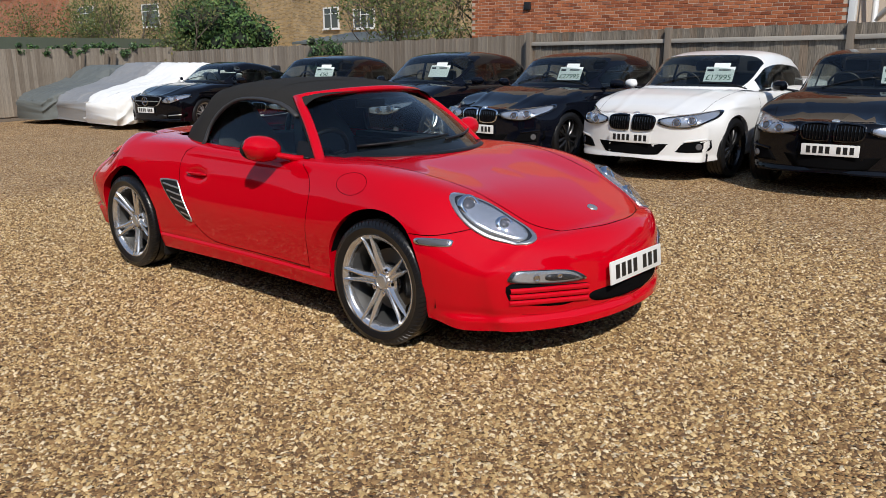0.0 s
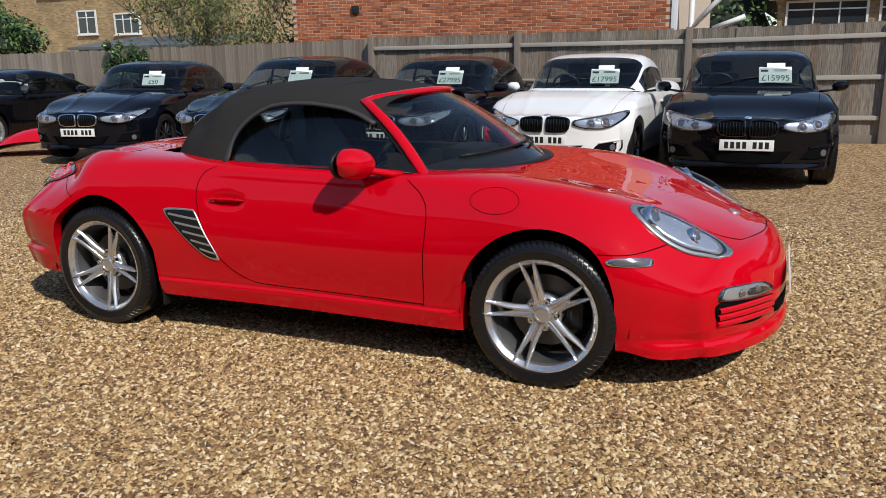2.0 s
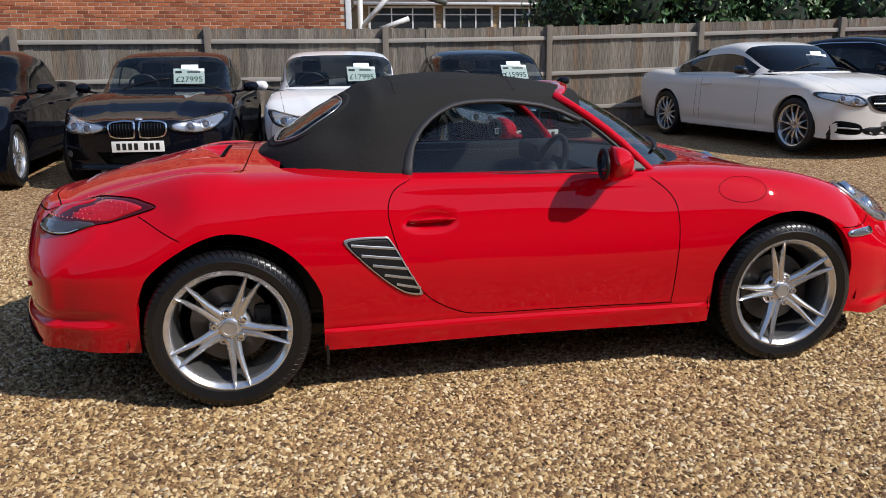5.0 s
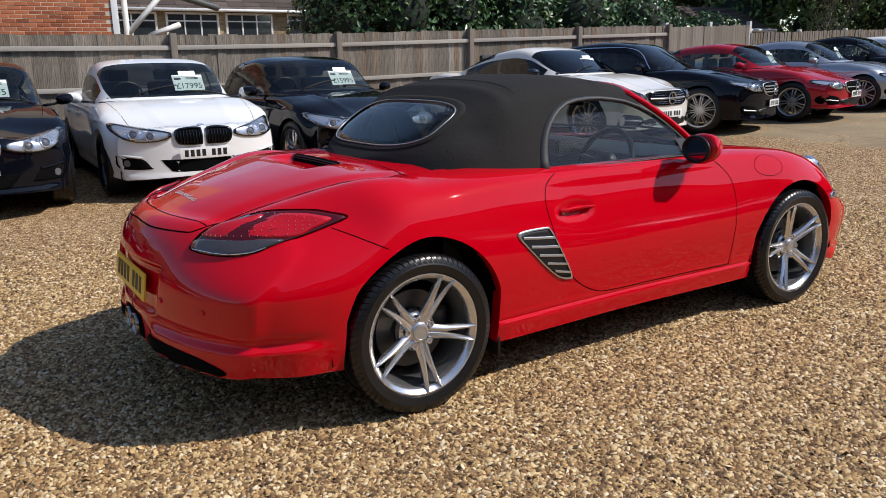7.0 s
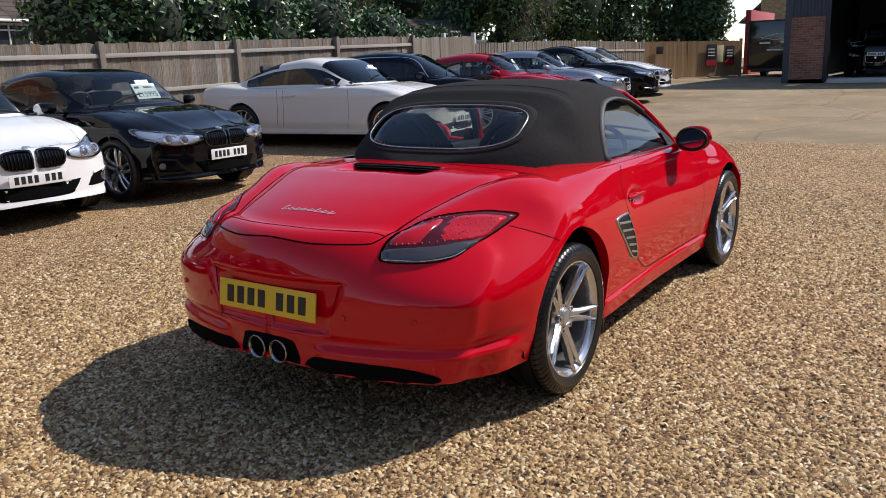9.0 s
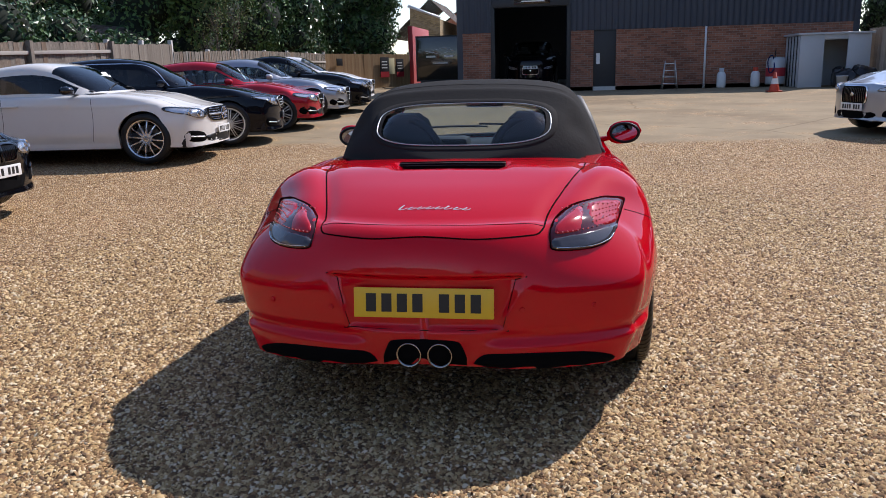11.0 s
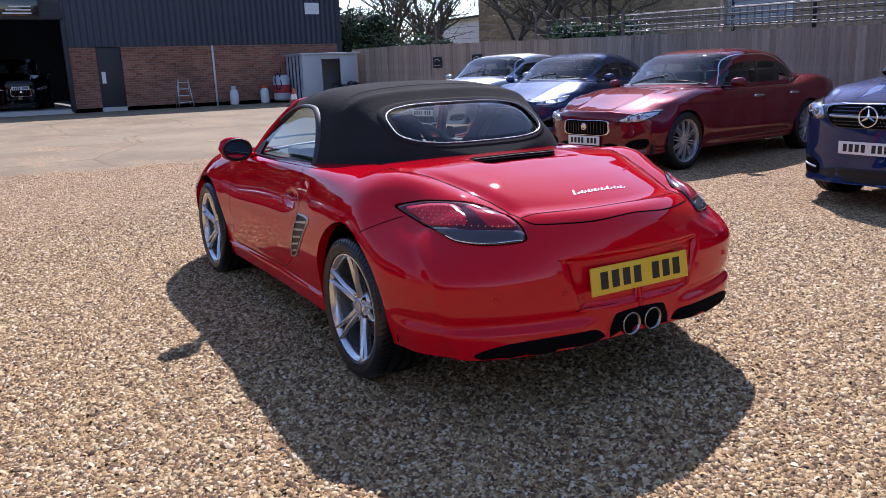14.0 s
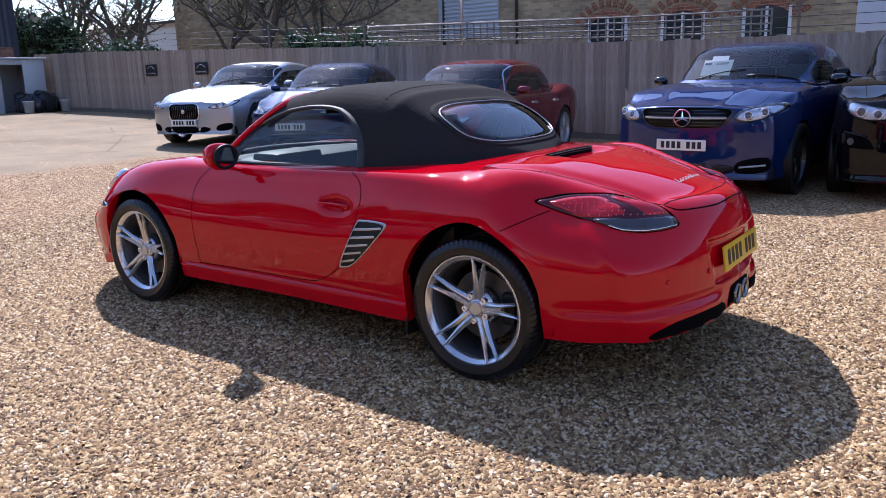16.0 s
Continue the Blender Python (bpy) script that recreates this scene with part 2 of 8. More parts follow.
def curve_of(*pts):
    """A smooth curve through the given (x, value) pairs, flat beyond them."""
    xs, ys = np.array([p[0] for p in pts], float), np.array([p[1] for p in pts], float)
    d = np.diff(ys) / np.diff(xs)
    m = np.zeros(len(xs))
    m[0], m[-1] = d[0], d[-1]
    for i in range(1, len(xs) - 1):
        m[i] = 0.0 if d[i - 1] * d[i] <= 0 else 2 * d[i - 1] * d[i] / (d[i - 1] + d[i])

    def f(x):
        x = min(max(x, xs[0]), xs[-1])
        i = min(int(np.searchsorted(xs, x, side="right")) - 1, len(xs) - 2)
        h = xs[i + 1] - xs[i]
        t = (x - xs[i]) / h
        return float(ys[i] * (1 + 2 * t) * (1 - t) ** 2 + m[i] * h * t * (1 - t) ** 2 + ys[i + 1] * t * t * (3 - 2 * t) + m[i + 1] * h * t * t * (t - 1))
    return f


def smooth(a, b, x):
    t = min(max((x - a) / (b - a), 0.0), 1.0)
    return t * t * (3 - 2 * t)


def spline(pts, per=10):
    """Catmull-Rom line through the points."""
    p = np.array(pts, float)
    p = np.vstack([2 * p[0] - p[1], p, 2 * p[-1] - p[-2]])
    out = []
    for i in range(1, len(p) - 2):
        for k in range(per):
            t = k / per
            out.append(0.5 * (2 * p[i] + (p[i + 1] - p[i - 1]) * t + (2 * p[i - 1] - 5 * p[i] + 4 * p[i + 1] - p[i + 2]) * t * t + (3 * p[i] - p[i - 1] - 3 * p[i + 1] + p[i + 2]) * t ** 3))
    out.append(p[-2])
    return np.array(out)


def resample(line, n):
    seg = np.r_[0, np.cumsum(np.linalg.norm(np.diff(line, axis=0), axis=1))]
    u = np.linspace(0, seg[-1], n)
    return np.stack([np.interp(u, seg, line[:, k]) for k in range(line.shape[1])], 1)


def mesh_of(name, verts, faces, smoothed=True, sharp=None):
    me = bpy.data.meshes.new(name)
    me.from_pydata([tuple(map(float, v)) for v in verts], [], [tuple(map(int, f)) for f in faces])
    me.validate()
    if smoothed:
        me.shade_smooth()
        if sharp:
            me.set_sharp_from_angle(angle=math.radians(sharp))
    return me


def part(name, data, mat, parent=None, label="", m=None):
    """Links a bmesh or mesh as one object under a thing or a part."""
    if isinstance(data, bmesh.types.BMesh):
        me = bpy.data.meshes.new(name)
        data.to_mesh(me)
        data.free()
        me.shade_smooth()
        me.set_sharp_from_angle(angle=math.radians(35))
        data = me
    if mat and not data.materials:
        data.materials.append(mat)
    ob = new(name, data)
    ob.parent = parent
    if m is not None:
        ob.matrix_basis = m
    if label:
        tagged(ob, label)
    return ob


def thing(name, label, category, m=None, group="", kind=""):
    ob = new(name)
    ob.empty_display_size = 0.2
    if m is not None:
        ob.matrix_basis = m
    return tagged(ob, label, category, group, kind)


def box(bm, lo, hi, bevel=0.0):
    """A bevelled block between two corners, added to bm."""
    r = bmesh.ops.create_cube(bm, size=1.0)
    vs = r["verts"]
    c, s = [(a + b) / 2 for a, b in zip(lo, hi)], [abs(b - a) for a, b in zip(lo, hi)]
    for v in vs:
        v.co = Vector([v.co[i] * s[i] + c[i] for i in range(3)])
    if bevel:
        es = list({e for v in vs for e in v.link_edges})
        bmesh.ops.bevel(bm, geom=es, offset=min(bevel, min(s) * 0.45), segments=2, affect="EDGES", profile=0.6)
    return bm


def block(lo, hi, bevel=0.004):
    return box(bmesh.new(), lo, hi, bevel)


def lathe(profile, n=48, axis="y"):
    """Turns a profile of (radius, height) round an axis."""
    verts, faces = [], []
    for r, h in profile:
        for k in range(n):
            a = 2 * math.pi * k / n
            c, s = r * math.cos(a), r * math.sin(a)
            verts.append((c, h, s) if axis == "y" else (c, s, h) if axis == "z" else (h, c, s))
    for i in range(len(profile) - 1):
        for k in range(n):
            a, b = i * n + k, i * n + (k + 1) % n
            faces.append((a, b, b + n, a + n))
    return verts, faces


def tube(points, radius, n=8, closed=False, flat=1.0, up=(0, 0, 1)):
    """A tube along a line of points."""
    P = [Vector(p) for p in points]
    verts, faces = [], []
    for i, p in enumerate(P):
        a, b = P[i - 1] if (i or closed) else P[0], P[(i + 1) % len(P)] if (i < len(P) - 1 or closed) else P[-1]
        t = (b - a).normalized()
        s = t.cross(Vector(up))
        s = s.normalized() if s.length > 1e-4 else Vector((1, 0, 0))
        w = s.cross(t).normalized()
        r = radius(i / (len(P) - 1)) if callable(radius) else radius
        for k in range(n):
            g = 2 * math.pi * k / n
            verts.append(p + s * (r * math.cos(g)) + w * (r * flat * math.sin(g)))
    rows = len(P) if closed else len(P) - 1
    for i in range(rows):
        j = (i + 1) % len(P)
        for k in range(n):
            faces.append((i * n + k, i * n + (k + 1) % n, j * n + (k + 1) % n, j * n + k))
    if not closed:
        faces.append(tuple(reversed(range(n))))
        faces.append(tuple(range((len(P) - 1) * n, len(P) * n)))
    return verts, faces


def grid_faces(rows, cols, flip=False):
    f = []
    for i in range(rows - 1):
        for j in range(cols - 1):
            q = (i * cols + j, i * cols + j + 1, (i + 1) * cols + j + 1, (i + 1) * cols + j)
            f.append(q[::-1] if flip else q)
    return f


def cast(tree, org, way):
    hit, nor, _, _ = tree.ray_cast(Vector(org), Vector(way).normalized())
    if hit is None:
        hit, nor, _, _ = tree.find_nearest(Vector(org) + Vector(way).normalized() * 1.0)
    if nor.dot(Vector(way)) > 0:
        nor = -nor
    return hit, nor


def rounded(outline, per=5):
    """A closed smooth outline through the corner points."""
    p = [np.array(q, float) for q in outline]
    n = len(p)
    out = []
    for i in range(n):
        p0, p1, p2, p3 = p[i - 1], p[i], p[(i + 1) % n], p[(i + 2) % n]
        for k in range(per):
            t = k / per
            out.append(0.5 * (2 * p1 + (p2 - p0) * t + (2 * p0 - 5 * p1 + 4 * p2 - p3) * t * t + (3 * p1 - p0 - 3 * p2 + p3) * t ** 3))
    return out


def lift(axis, q, far):
    a, b = float(q[0]), float(q[1])
    return {"y": ((a, -far, b), (0, 1, 0)), "-y": ((a, far, b), (0, -1, 0)), "x": ((-far, a, b), (1, 0, 0)), "-x": ((far, a, b), (-1, 0, 0)), "z": ((a, b, far), (0, 0, -1))}[axis]


def patch(tree, axis, outline, off=0.003, bulge=0.0, rings=5, per=5, way=None, depth=0.006, inner=0.0):
    """A skin laid on a surface: a star-shaped outline, thrown on along an axis, with a thin rim; inner > 0 leaves a hole (a frame)."""
    o = rounded(outline, per) if per > 1 else [np.array(q, float) for q in outline]
    c = np.mean(o, 0)
    rr = [inner + (1 - inner) * k / rings for k in range(rings + 1)]
    verts, faces, n = [], [], len(o)
    for r in rr:
        for q in o:
            org, w = lift(axis, c + (q - c) * r, 6.0)
            p, nor = cast(tree, org, w)
            verts.append(p + nor * (off + bulge * (1 - r * r)))
    nors = []
    for q in o:
        org, w = lift(axis, q, 6.0)
        p, nor = cast(tree, org, w)
        nors.append((p, nor))
    for i in range(rings):
        for k in range(n):
            a, b = i * n + k, i * n + (k + 1) % n
            faces.append((a, b, b + n, a + n))
    base = len(verts)
    for p, nor in nors:
        verts.append(p - nor * depth)
    for k in range(n):
        a, b = rings * n + k, rings * n + (k + 1) % n
        faces.append((a, b, base + (k + 1) % n, base + k))
    return verts, faces


def ribbon(tree, axis, line, width=0.005, off=0.0012, per=8, closed=False):
    """A narrow strip laid on a surface along a line (a shut line or trim)."""
    pts = spline(line, per) if per > 1 else np.array(line, float)
    hits = [cast(tree, *lift(axis, q, 6.0)) for q in pts]
    verts, faces = [], []
    for i, (p, nor) in enumerate(hits):
        a, b = hits[max(i - 1, 0)][0], hits[min(i + 1, len(hits) - 1)][0]
        t = (b - a)
        s = t.cross(nor)
        s = s.normalized() if s.length > 1e-6 else Vector((0, 0, 1))
        verts += [p + s * width / 2 + nor * off * 0.6, p + nor * off, p - s * width / 2 + nor * off * 0.6]
    for i in range(len(hits) - 1):
        faces += [(3 * i, 3 * i + 1, 3 * i + 4, 3 * i + 3), (3 * i + 1, 3 * i + 2, 3 * i + 5, 3 * i + 4)]
    return verts, faces


def mirror_y(vf):
    v, f = vf
    return [(p[0], -p[1], p[2]) for p in v], [tuple(reversed(q)) for q in f]


def join(*vfs):
    V, F = [], []
    for v, f in vfs:
        n = len(V)
        V += list(v)
        F += [tuple(i + n for i in q) for q in f]
    return V, F


def cut_below(vf, z):
    return vf[0], [f for f in vf[1] if min(vf[0][i][2] for i in f) > z]


def moved(vf, m):
    return [m @ Vector(p) for p in vf[0]], vf[1]


# ---- the car body: sections along the length, with the wheel arches cut out ----
def section(x, c):
    wb, zb, ws, zs, wm, zm, wh, zh, zc = (c[k](x) for k in ("wb", "zb", "ws", "zs", "wm", "zm", "wh", "zh", "zc"))
    return spline([(wb, zb), (wb * 0.3 + ws * 0.7, zb + 0.45 * (zs - zb)), (ws, zs), (wm, zm), (wh, zh), (wh * 0.5, zh + (zc - zh) * 0.82), (0, zc)], 10)


def shell(c, N=26):
    """The painted skin as a grid of points, from right sill over the top to left sill."""
    x0, x1 = c["tail"], c["nose"]
    xs = set(np.linspace(x0 + c["dome_r"], x1 - c["dome_f"], c.get("steps", 60)).tolist())
    arches = []
    for cx, cz, R in c["arches"]:
        half = R * 0.955
        for k in range(25):
            xs.add(cx + half * math.cos(math.pi * k / 24))
        xs.update((cx - half - 0.0015, cx + half + 0.0015))
        arches.append((cx, cz, R, half))
    rows = []
    xs = sorted(xs)
    ks = np.sin(np.linspace(0, math.pi / 2, 13))[1:]
    if "rings" in c:
        ks = np.unique(np.r_[ks, (1 - np.linspace(0.97, 0.02, c["rings"]) ** 2.6) ** (1 / 2.6)].round(4))
        xs = sorted(xs + list(c["finer"]))
    st = [(x, 1.0, x) for x in xs]
    st = [(x0 + c["dome_r"], max(0.02, (1 - k ** 2.6) ** (1 / 2.6)), x0 + c["dome_r"] * (1 - k)) for k in ks[::-1]] + st
    st = st + [(x1 - c["dome_f"], max(0.02, (1 - k ** c.get("dome_p", 2.3)) ** (1 / c.get("dome_p", 2.3))), x1 - c["dome_f"] * (1 - k)) for k in ks]
    for xe, scale, x in st:
        s = section(xe, c)
        zsplit = float(np.interp(xe, [a[0] for a in sorted(arches)], [a[1] + math.sqrt(a[2] ** 2 - a[3] ** 2) for a in sorted(arches)]))
        i = next(k for k in range(1, len(s)) if s[k][1] > zsplit)
        t = (zsplit - s[i - 1][1]) / (s[i][1] - s[i - 1][1])
        low = np.vstack([s[:i], s[i - 1] + t * (s[i] - s[i - 1])])
        top = s[30:]
        s = np.vstack([low[-1:], s[i:31]]) if i < 31 else np.vstack([low[-1:], s[30:31]])
        for cx, cz, R, half in arches:
            d = abs(xe - cx)
            if d <= half + 1e-6:
                za = cz + math.sqrt(max(R * R - d * d, 0))
                i = next((k for k in range(1, len(s)) if s[k][1] > za), len(s) - 1)
                t = min((za - s[i - 1][1]) / (s[i][1] - s[i - 1][1]), 0.98)
                s = np.vstack([s[i - 1] + t * (s[i] - s[i - 1]), s[i:]])
                low = np.vstack([s[:1], s[:1]])
        na, nb = int(N * 0.25), int(N * 0.34)
        h = np.vstack([resample(low, na) if np.ptp(low) > 1e-6 else np.repeat(low[:1], na, 0), resample(s, nb)[1:], resample(top, N - na - nb + 2)[1:]])
        zn = c["zn_r"] if x < 0 else c["zn_f"]
        up, down = scale, 1 - 0.10 * (1 - scale)
        h = np.stack([h[:, 0] * scale, zn + (h[:, 1] - zn) * np.where(h[:, 1] > zn, up, down)], 1)
        full = np.vstack([h * (-1, 1), (h * (1, 1))[-2::-1]])
        if x > 0:
            bow, lean = c["bow_f"] * smooth(c["bow_x"], x1, x), 0.0
        else:
            bow, lean = -c["bow_r"] * smooth(-c["bow_x"], x0, x), -c["bow_r"] * c.get("lean_r", 0.0) * smooth(-c.get("lean_x", 1.0), x0, x)
        row = [(x - (bow + lean * smooth(0.53, 0.82, z)) * (y / 0.87) ** 2, y, z) for y, z in full]
        rows.append([c["dents"](*p) for p in row] if "dents" in c else row)
    return rows


def shell_mesh(rows, keep=None, lip=0.05):
    R, C = len(rows), len(rows[0])
    verts = [p for r in rows for p in r]
    P = np.array([tuple(p) for p in verts], float)
    Q = np.array(grid_faces(R, C))
    area = np.linalg.norm(np.cross(P[Q[:, 2]] - P[Q[:, 0]], P[Q[:, 3]] - P[Q[:, 1]]), axis=1)
    mid = P[Q].mean(1)
    faces = [tuple(q) for q, a, c in zip(Q.tolist(), area, mid) if a > 1e-9 and (keep is None or keep(c))]
    faces += [tuple(range(C))[::-1], tuple(range((R - 1) * C, R * C))]
    # the returned edge along sills and arches
    for side in (0, C - 1):
        base = len(verts)
        for i in range(R):
            p = rows[i][side]
            verts.append((p[0], p[1] * (1 - lip / max(abs(p[1]), 0.3)), p[2] + 0.004))
        for i in range(R - 1):
            q = (i * C + side, (i + 1) * C + side, base + i + 1, base + i)
            faces.append(q if side == 0 else q[::-1])
    return verts, faces
# ---- wheels ----
def wheel_meshes(R, rim, width, spokes, twin, mat, key, twist=0.0):
    """Tyre, rim with spokes, disc and cap of one wheel; it faces -y and its hub stands at the origin."""
    w = width / 2
    tp = [(rim - 0.012, w * 0.72), (rim, w * 0.86), (rim + 0.012, w * 0.97), (rim + (R - rim) * 0.45, w * 1.04), (R - 0.022, w * 0.98), (R - 0.006, w * 0.88)]
    for k in range(5):
        a = w * (0.80 - 0.40 * k)
        tp += [(R, a), (R, a - w * 0.29), (R - 0.007, a - w * 0.30), (R - 0.007, a - w * 0.39)] if k < 4 else [(R, a)]
    tp += [(R - 0.006, -w * 0.88), (R - 0.022, -w * 0.98), (rim + (R - rim) * 0.45, -w * 1.04), (rim + 0.012, -w * 0.97), (rim, -w * 0.86), (rim - 0.012, -w * 0.72)]
    v, f = lathe(tp, 56)
    # raised blocks on the shoulder
    for k in range(0, 56):
        a = 2 * math.pi * (k + 0.5) / 56
        for s in (1, -1):
            n = len(v)
            for rr, hh in ((R - 0.001, 0.90), (R - 0.020, 1.0)):
                for da in (-0.035, 0.035):
                    v.append(((rr + 0.0018) * math.cos(a + da), s * w * hh * 1.004, (rr + 0.0018) * math.sin(a + da)))
            f.append((n, n + 1, n + 3, n + 2) if s > 0 else (n, n + 2, n + 3, n + 1))
    tyre = mesh_of("tyre" + key, v, f, True, 40)
    rp = [(rim - 0.004, -w * 0.90), (rim + 0.004, -w * 0.93), (rim + 0.004, -w * 0.86), (rim - 0.012, -w * 0.80), (rim - 0.022, -w * 0.55), (rim - 0.03, 0.0), (rim - 0.022, w * 0.8), (rim - 0.004, w * 0.86)]
    V, F = lathe(rp, 56)
    face = -w * 0.62
    hub = 0.068
    # spokes: bars that taper, each pair splitting from the hub outwards
    for k in range(spokes):
        a0 = 2 * math.pi * k / spokes + math.pi / 2
        for s in ((-1, 1) if twin else (0,)):
            st = []
            for j in range(9):
                t = j / 8
                r = hub * 0.6 + (rim - 0.016 - hub * 0.6) * t
                ang = a0 + s * (0.24 * (1 - t) * 0.5 + twin * (0.35 + 0.65 * t)) * (0.055 / max(r, 0.05)) + twist * t * t
                half = (0.0165 + 0.002 * (1 - t)) if twin else (0.016 + 0.012 * (1 - t))
                half *= (1.0 if t < 0.9 else 1.12) * min(1.0, (5.0 if twin else 8.0) / spokes)
                y = face - 0.012 * math.sin(math.pi * t) + (0.012 * t)
                st.append((r, ang, half, y))
            n0 = len(V)
            for r, ang, half, y in st:
                cx, sx = math.cos(ang), math.sin(ang)
                for o, dy in ((-half, 0.006), (-half * 0.55, -0.004), (half * 0.55, -0.004), (half, 0.006), (half * 0.8, 0.03), (-half * 0.8, 0.03)):
                    V.append((r * cx - o * sx, y + dy, r * sx + o * cx))
            for j in range(8):
                for q in range(6):
                    a, b = n0 + j * 6 + q, n0 + j * 6 + (q + 1) % 6
                    F.append((a, b, b + 6, a + 6))
    hv, hf = lathe([(0.001, face - 0.002), (hub * 0.5, face - 0.002), (hub * 0.9, face + 0.003), (hub * 1.15, face + 0.012), (hub * 1.2, face + 0.04)], 30)
    V, F = join((V, F), (hv, hf))
    rimm = mesh_of("rim" + key, V, F, True, 38)
    dv, df = lathe([(0.05, 0.0), (rim * 0.72, 0.0), (rim * 0.72, 0.02), (0.05, 0.02)], 40)
    disc = mesh_of("brake_disc" + key, dv, df, True, 40)
    cv, cf = lathe([(0.001, face - 0.012), (0.022, face - 0.011), (0.030, face - 0.006), (0.032, face + 0.004)], 24)
    cap = mesh_of("hub_cap" + key, cv, cf, True, 40)
    nuts = mesh_of("wheel_bolt" + key, *lathe([(0.001, face - 0.010), (0.009, face - 0.009), (0.011, face + 0.01)], 8), True, 40)
    for me, mt in ((tyre, TYRE), (rimm, mat), (disc, DISC), (cap, SATIN), (nuts, CHROME)):
        me.materials.append(mt)
    return tyre, rimm, disc, cap, nuts


def roadster_wheel():
    """Five spokes that each split into two pointed arms lying over a broad flat rim flange."""
    R, w = 0.317, 0.12
    tp = [(0.231, w * 0.72), (0.243, w * 0.86), (0.252, w * 0.965), (0.262, w * 0.99), (0.270, w * 1.0), (0.282, w * 1.035), (R - 0.020, w * 0.98), (R - 0.006, w * 0.89), (R - 0.002, w * 0.80)]
    for k in (0.52, 0.0, -0.52):
        tp += [(R - 0.002, w * (k + 0.06)), (R - 0.011, w * (k + 0.05)), (R - 0.011, w * (k - 0.05)), (R - 0.002, w * (k - 0.06))]
    tp += [(r, -h) for r, h in tp[8::-1]]
    v, f = lathe(tp, 72)
    tyre = mesh_of("tyre", v, f, True, 35)
    v, f = [], []
    # slanted tread blocks that wrap over both shoulders
    line = [(R - 0.030, 1.005), (R - 0.016, 0.965), (R - 0.004, 0.885), (R, 0.78), (R, 0.60)]
    for k in range(76):
        for sd in (1, -1):
            n = len(v)
            for i, (r, h) in enumerate(line):
                a0 = 2 * math.pi * (k + (0.5 if sd < 0 else 0.0)) / 76 + 0.022 * i
                grow = 0.0005 if i == 0 else 0.0022
                for da, dr in ((-0.036, -0.004), (-0.033, grow), (0.033, grow), (0.036, -0.004)):
                    v.append(((r + dr) * math.cos(a0 + da), sd * w * h * (1 + (0.012 if dr > 0 and i < 3 else 0)), (r + dr) * math.sin(a0 + da)))
            for i in range(len(line) - 1):
                for q in range(3):
                    t = (n + i * 4 + q, n + i * 4 + q + 1, n + i * 4 + q + 5, n + i * 4 + q + 4)
                    f.append(t if sd > 0 else t[::-1])
    tread = mesh_of("tread", v, f, True, 35)
    V, F = lathe([(0.240, -0.094), (0.2475, -0.108), (0.246, -0.112), (0.240, -0.1125), (0.236, -0.109), (0.226, -0.102), (0.221, -0.095), (0.219, -0.084), (0.2185, -0.070)], 72)
    stations = [(0.040, 0.0130, 0.0165, -0.070), (0.070, 0.0128, 0.0150, -0.077), (0.100, 0.0132, 0.0132, -0.085), (0.125, 0.0150, 0.0118, -0.092), (0.155, 0.0185, 0.0105, -0.099), (0.185, 0.0225, 0.0090, -0.105), (0.212, 0.0262, 0.0075, -0.1115), (0.230, 0.0290, 0.0045, -0.1165), (0.2395, 0.0305, 0.0008, -0.1165)]
    for k in range(5):
        a0 = 2 * math.pi * k / 5 + math.pi / 2
        ca, sa = math.cos(a0), math.sin(a0)
        for sd in (-1, 1):
            n0 = len(V)
            for r, o, h, y in stations:
                back = 0.034 if r < 0.2 else 0.010
                for q, dy in ((-h * 1.15, 0.010), (-h * 0.62, 0.0005), (sd * h * 0.10, -0.0025), (h * 0.62, 0.0005), (h * 1.15, 0.010), (h * 0.85, back), (-h * 0.85, back)):
                    t = sd * o + q
                    V.append((r * ca - t * sa, y + dy, r * sa + t * ca))
            for j in range(len(stations) - 1):
                for q in range(7):
                    a, b = n0 + j * 7 + q, n0 + j * 7 + (q + 1) % 7
                    F.append((a, b, b + 7, a + 7))
        # the web that joins the arms as far as the slot
        n0 = len(V)
        for r, hw, y in ((0.04, 0.022, -0.064), (0.09, 0.020, -0.074), (0.122, 0.012, -0.082), (0.132, 0.006, -0.078)):
            for t, dy in ((-hw, 0.004), (0, 0.0), (hw, 0.004), (hw, 0.03), (-hw, 0.03)):
                V.append((r * ca - t * sa, y + dy, r * sa + t * ca))
        for j in range(3):
            for q in range(5):
                a, b = n0 + j * 5 + q, n0 + j * 5 + (q + 1) % 5
                F.append((a, b, b + 5, a + 5))
    V, F = join((V, F), lathe([(0.001, -0.074), (0.036, -0.074), (0.044, -0.069), (0.074, -0.058), (0.082, -0.048), (0.084, -0.02)], 40))
    rimm = mesh_of("rim", V, F, True, 32)
    barrel = mesh_of("barrel", *lathe([(0.2185, -0.070), (0.208, -0.045), (0.200, -0.01), (0.206, 0.05), (0.212, 0.098)], 56))
    disc = mesh_of("brake_disc", *lathe([(0.04, 0.0), (0.085, -0.012), (0.088, 0.0), (0.158, 0.0), (0.158, 0.024), (0.05, 0.024)], 48), True, 40)
    cap = mesh_of("hub_cap", *lathe([(0.001, -0.081), (0.025, -0.080), (0.027, -0.083), (0.033, -0.081), (0.035, -0.070)], 28), True, 40)
    nuts = mesh_of("wheel_bolt", *lathe([(0.001, -0.066), (0.0075, -0.066), (0.008, -0.078), (0.0125, -0.078), (0.0145, -0.064), (0.015, -0.05)], 12), True, 40)
    cal = bmesh.new()
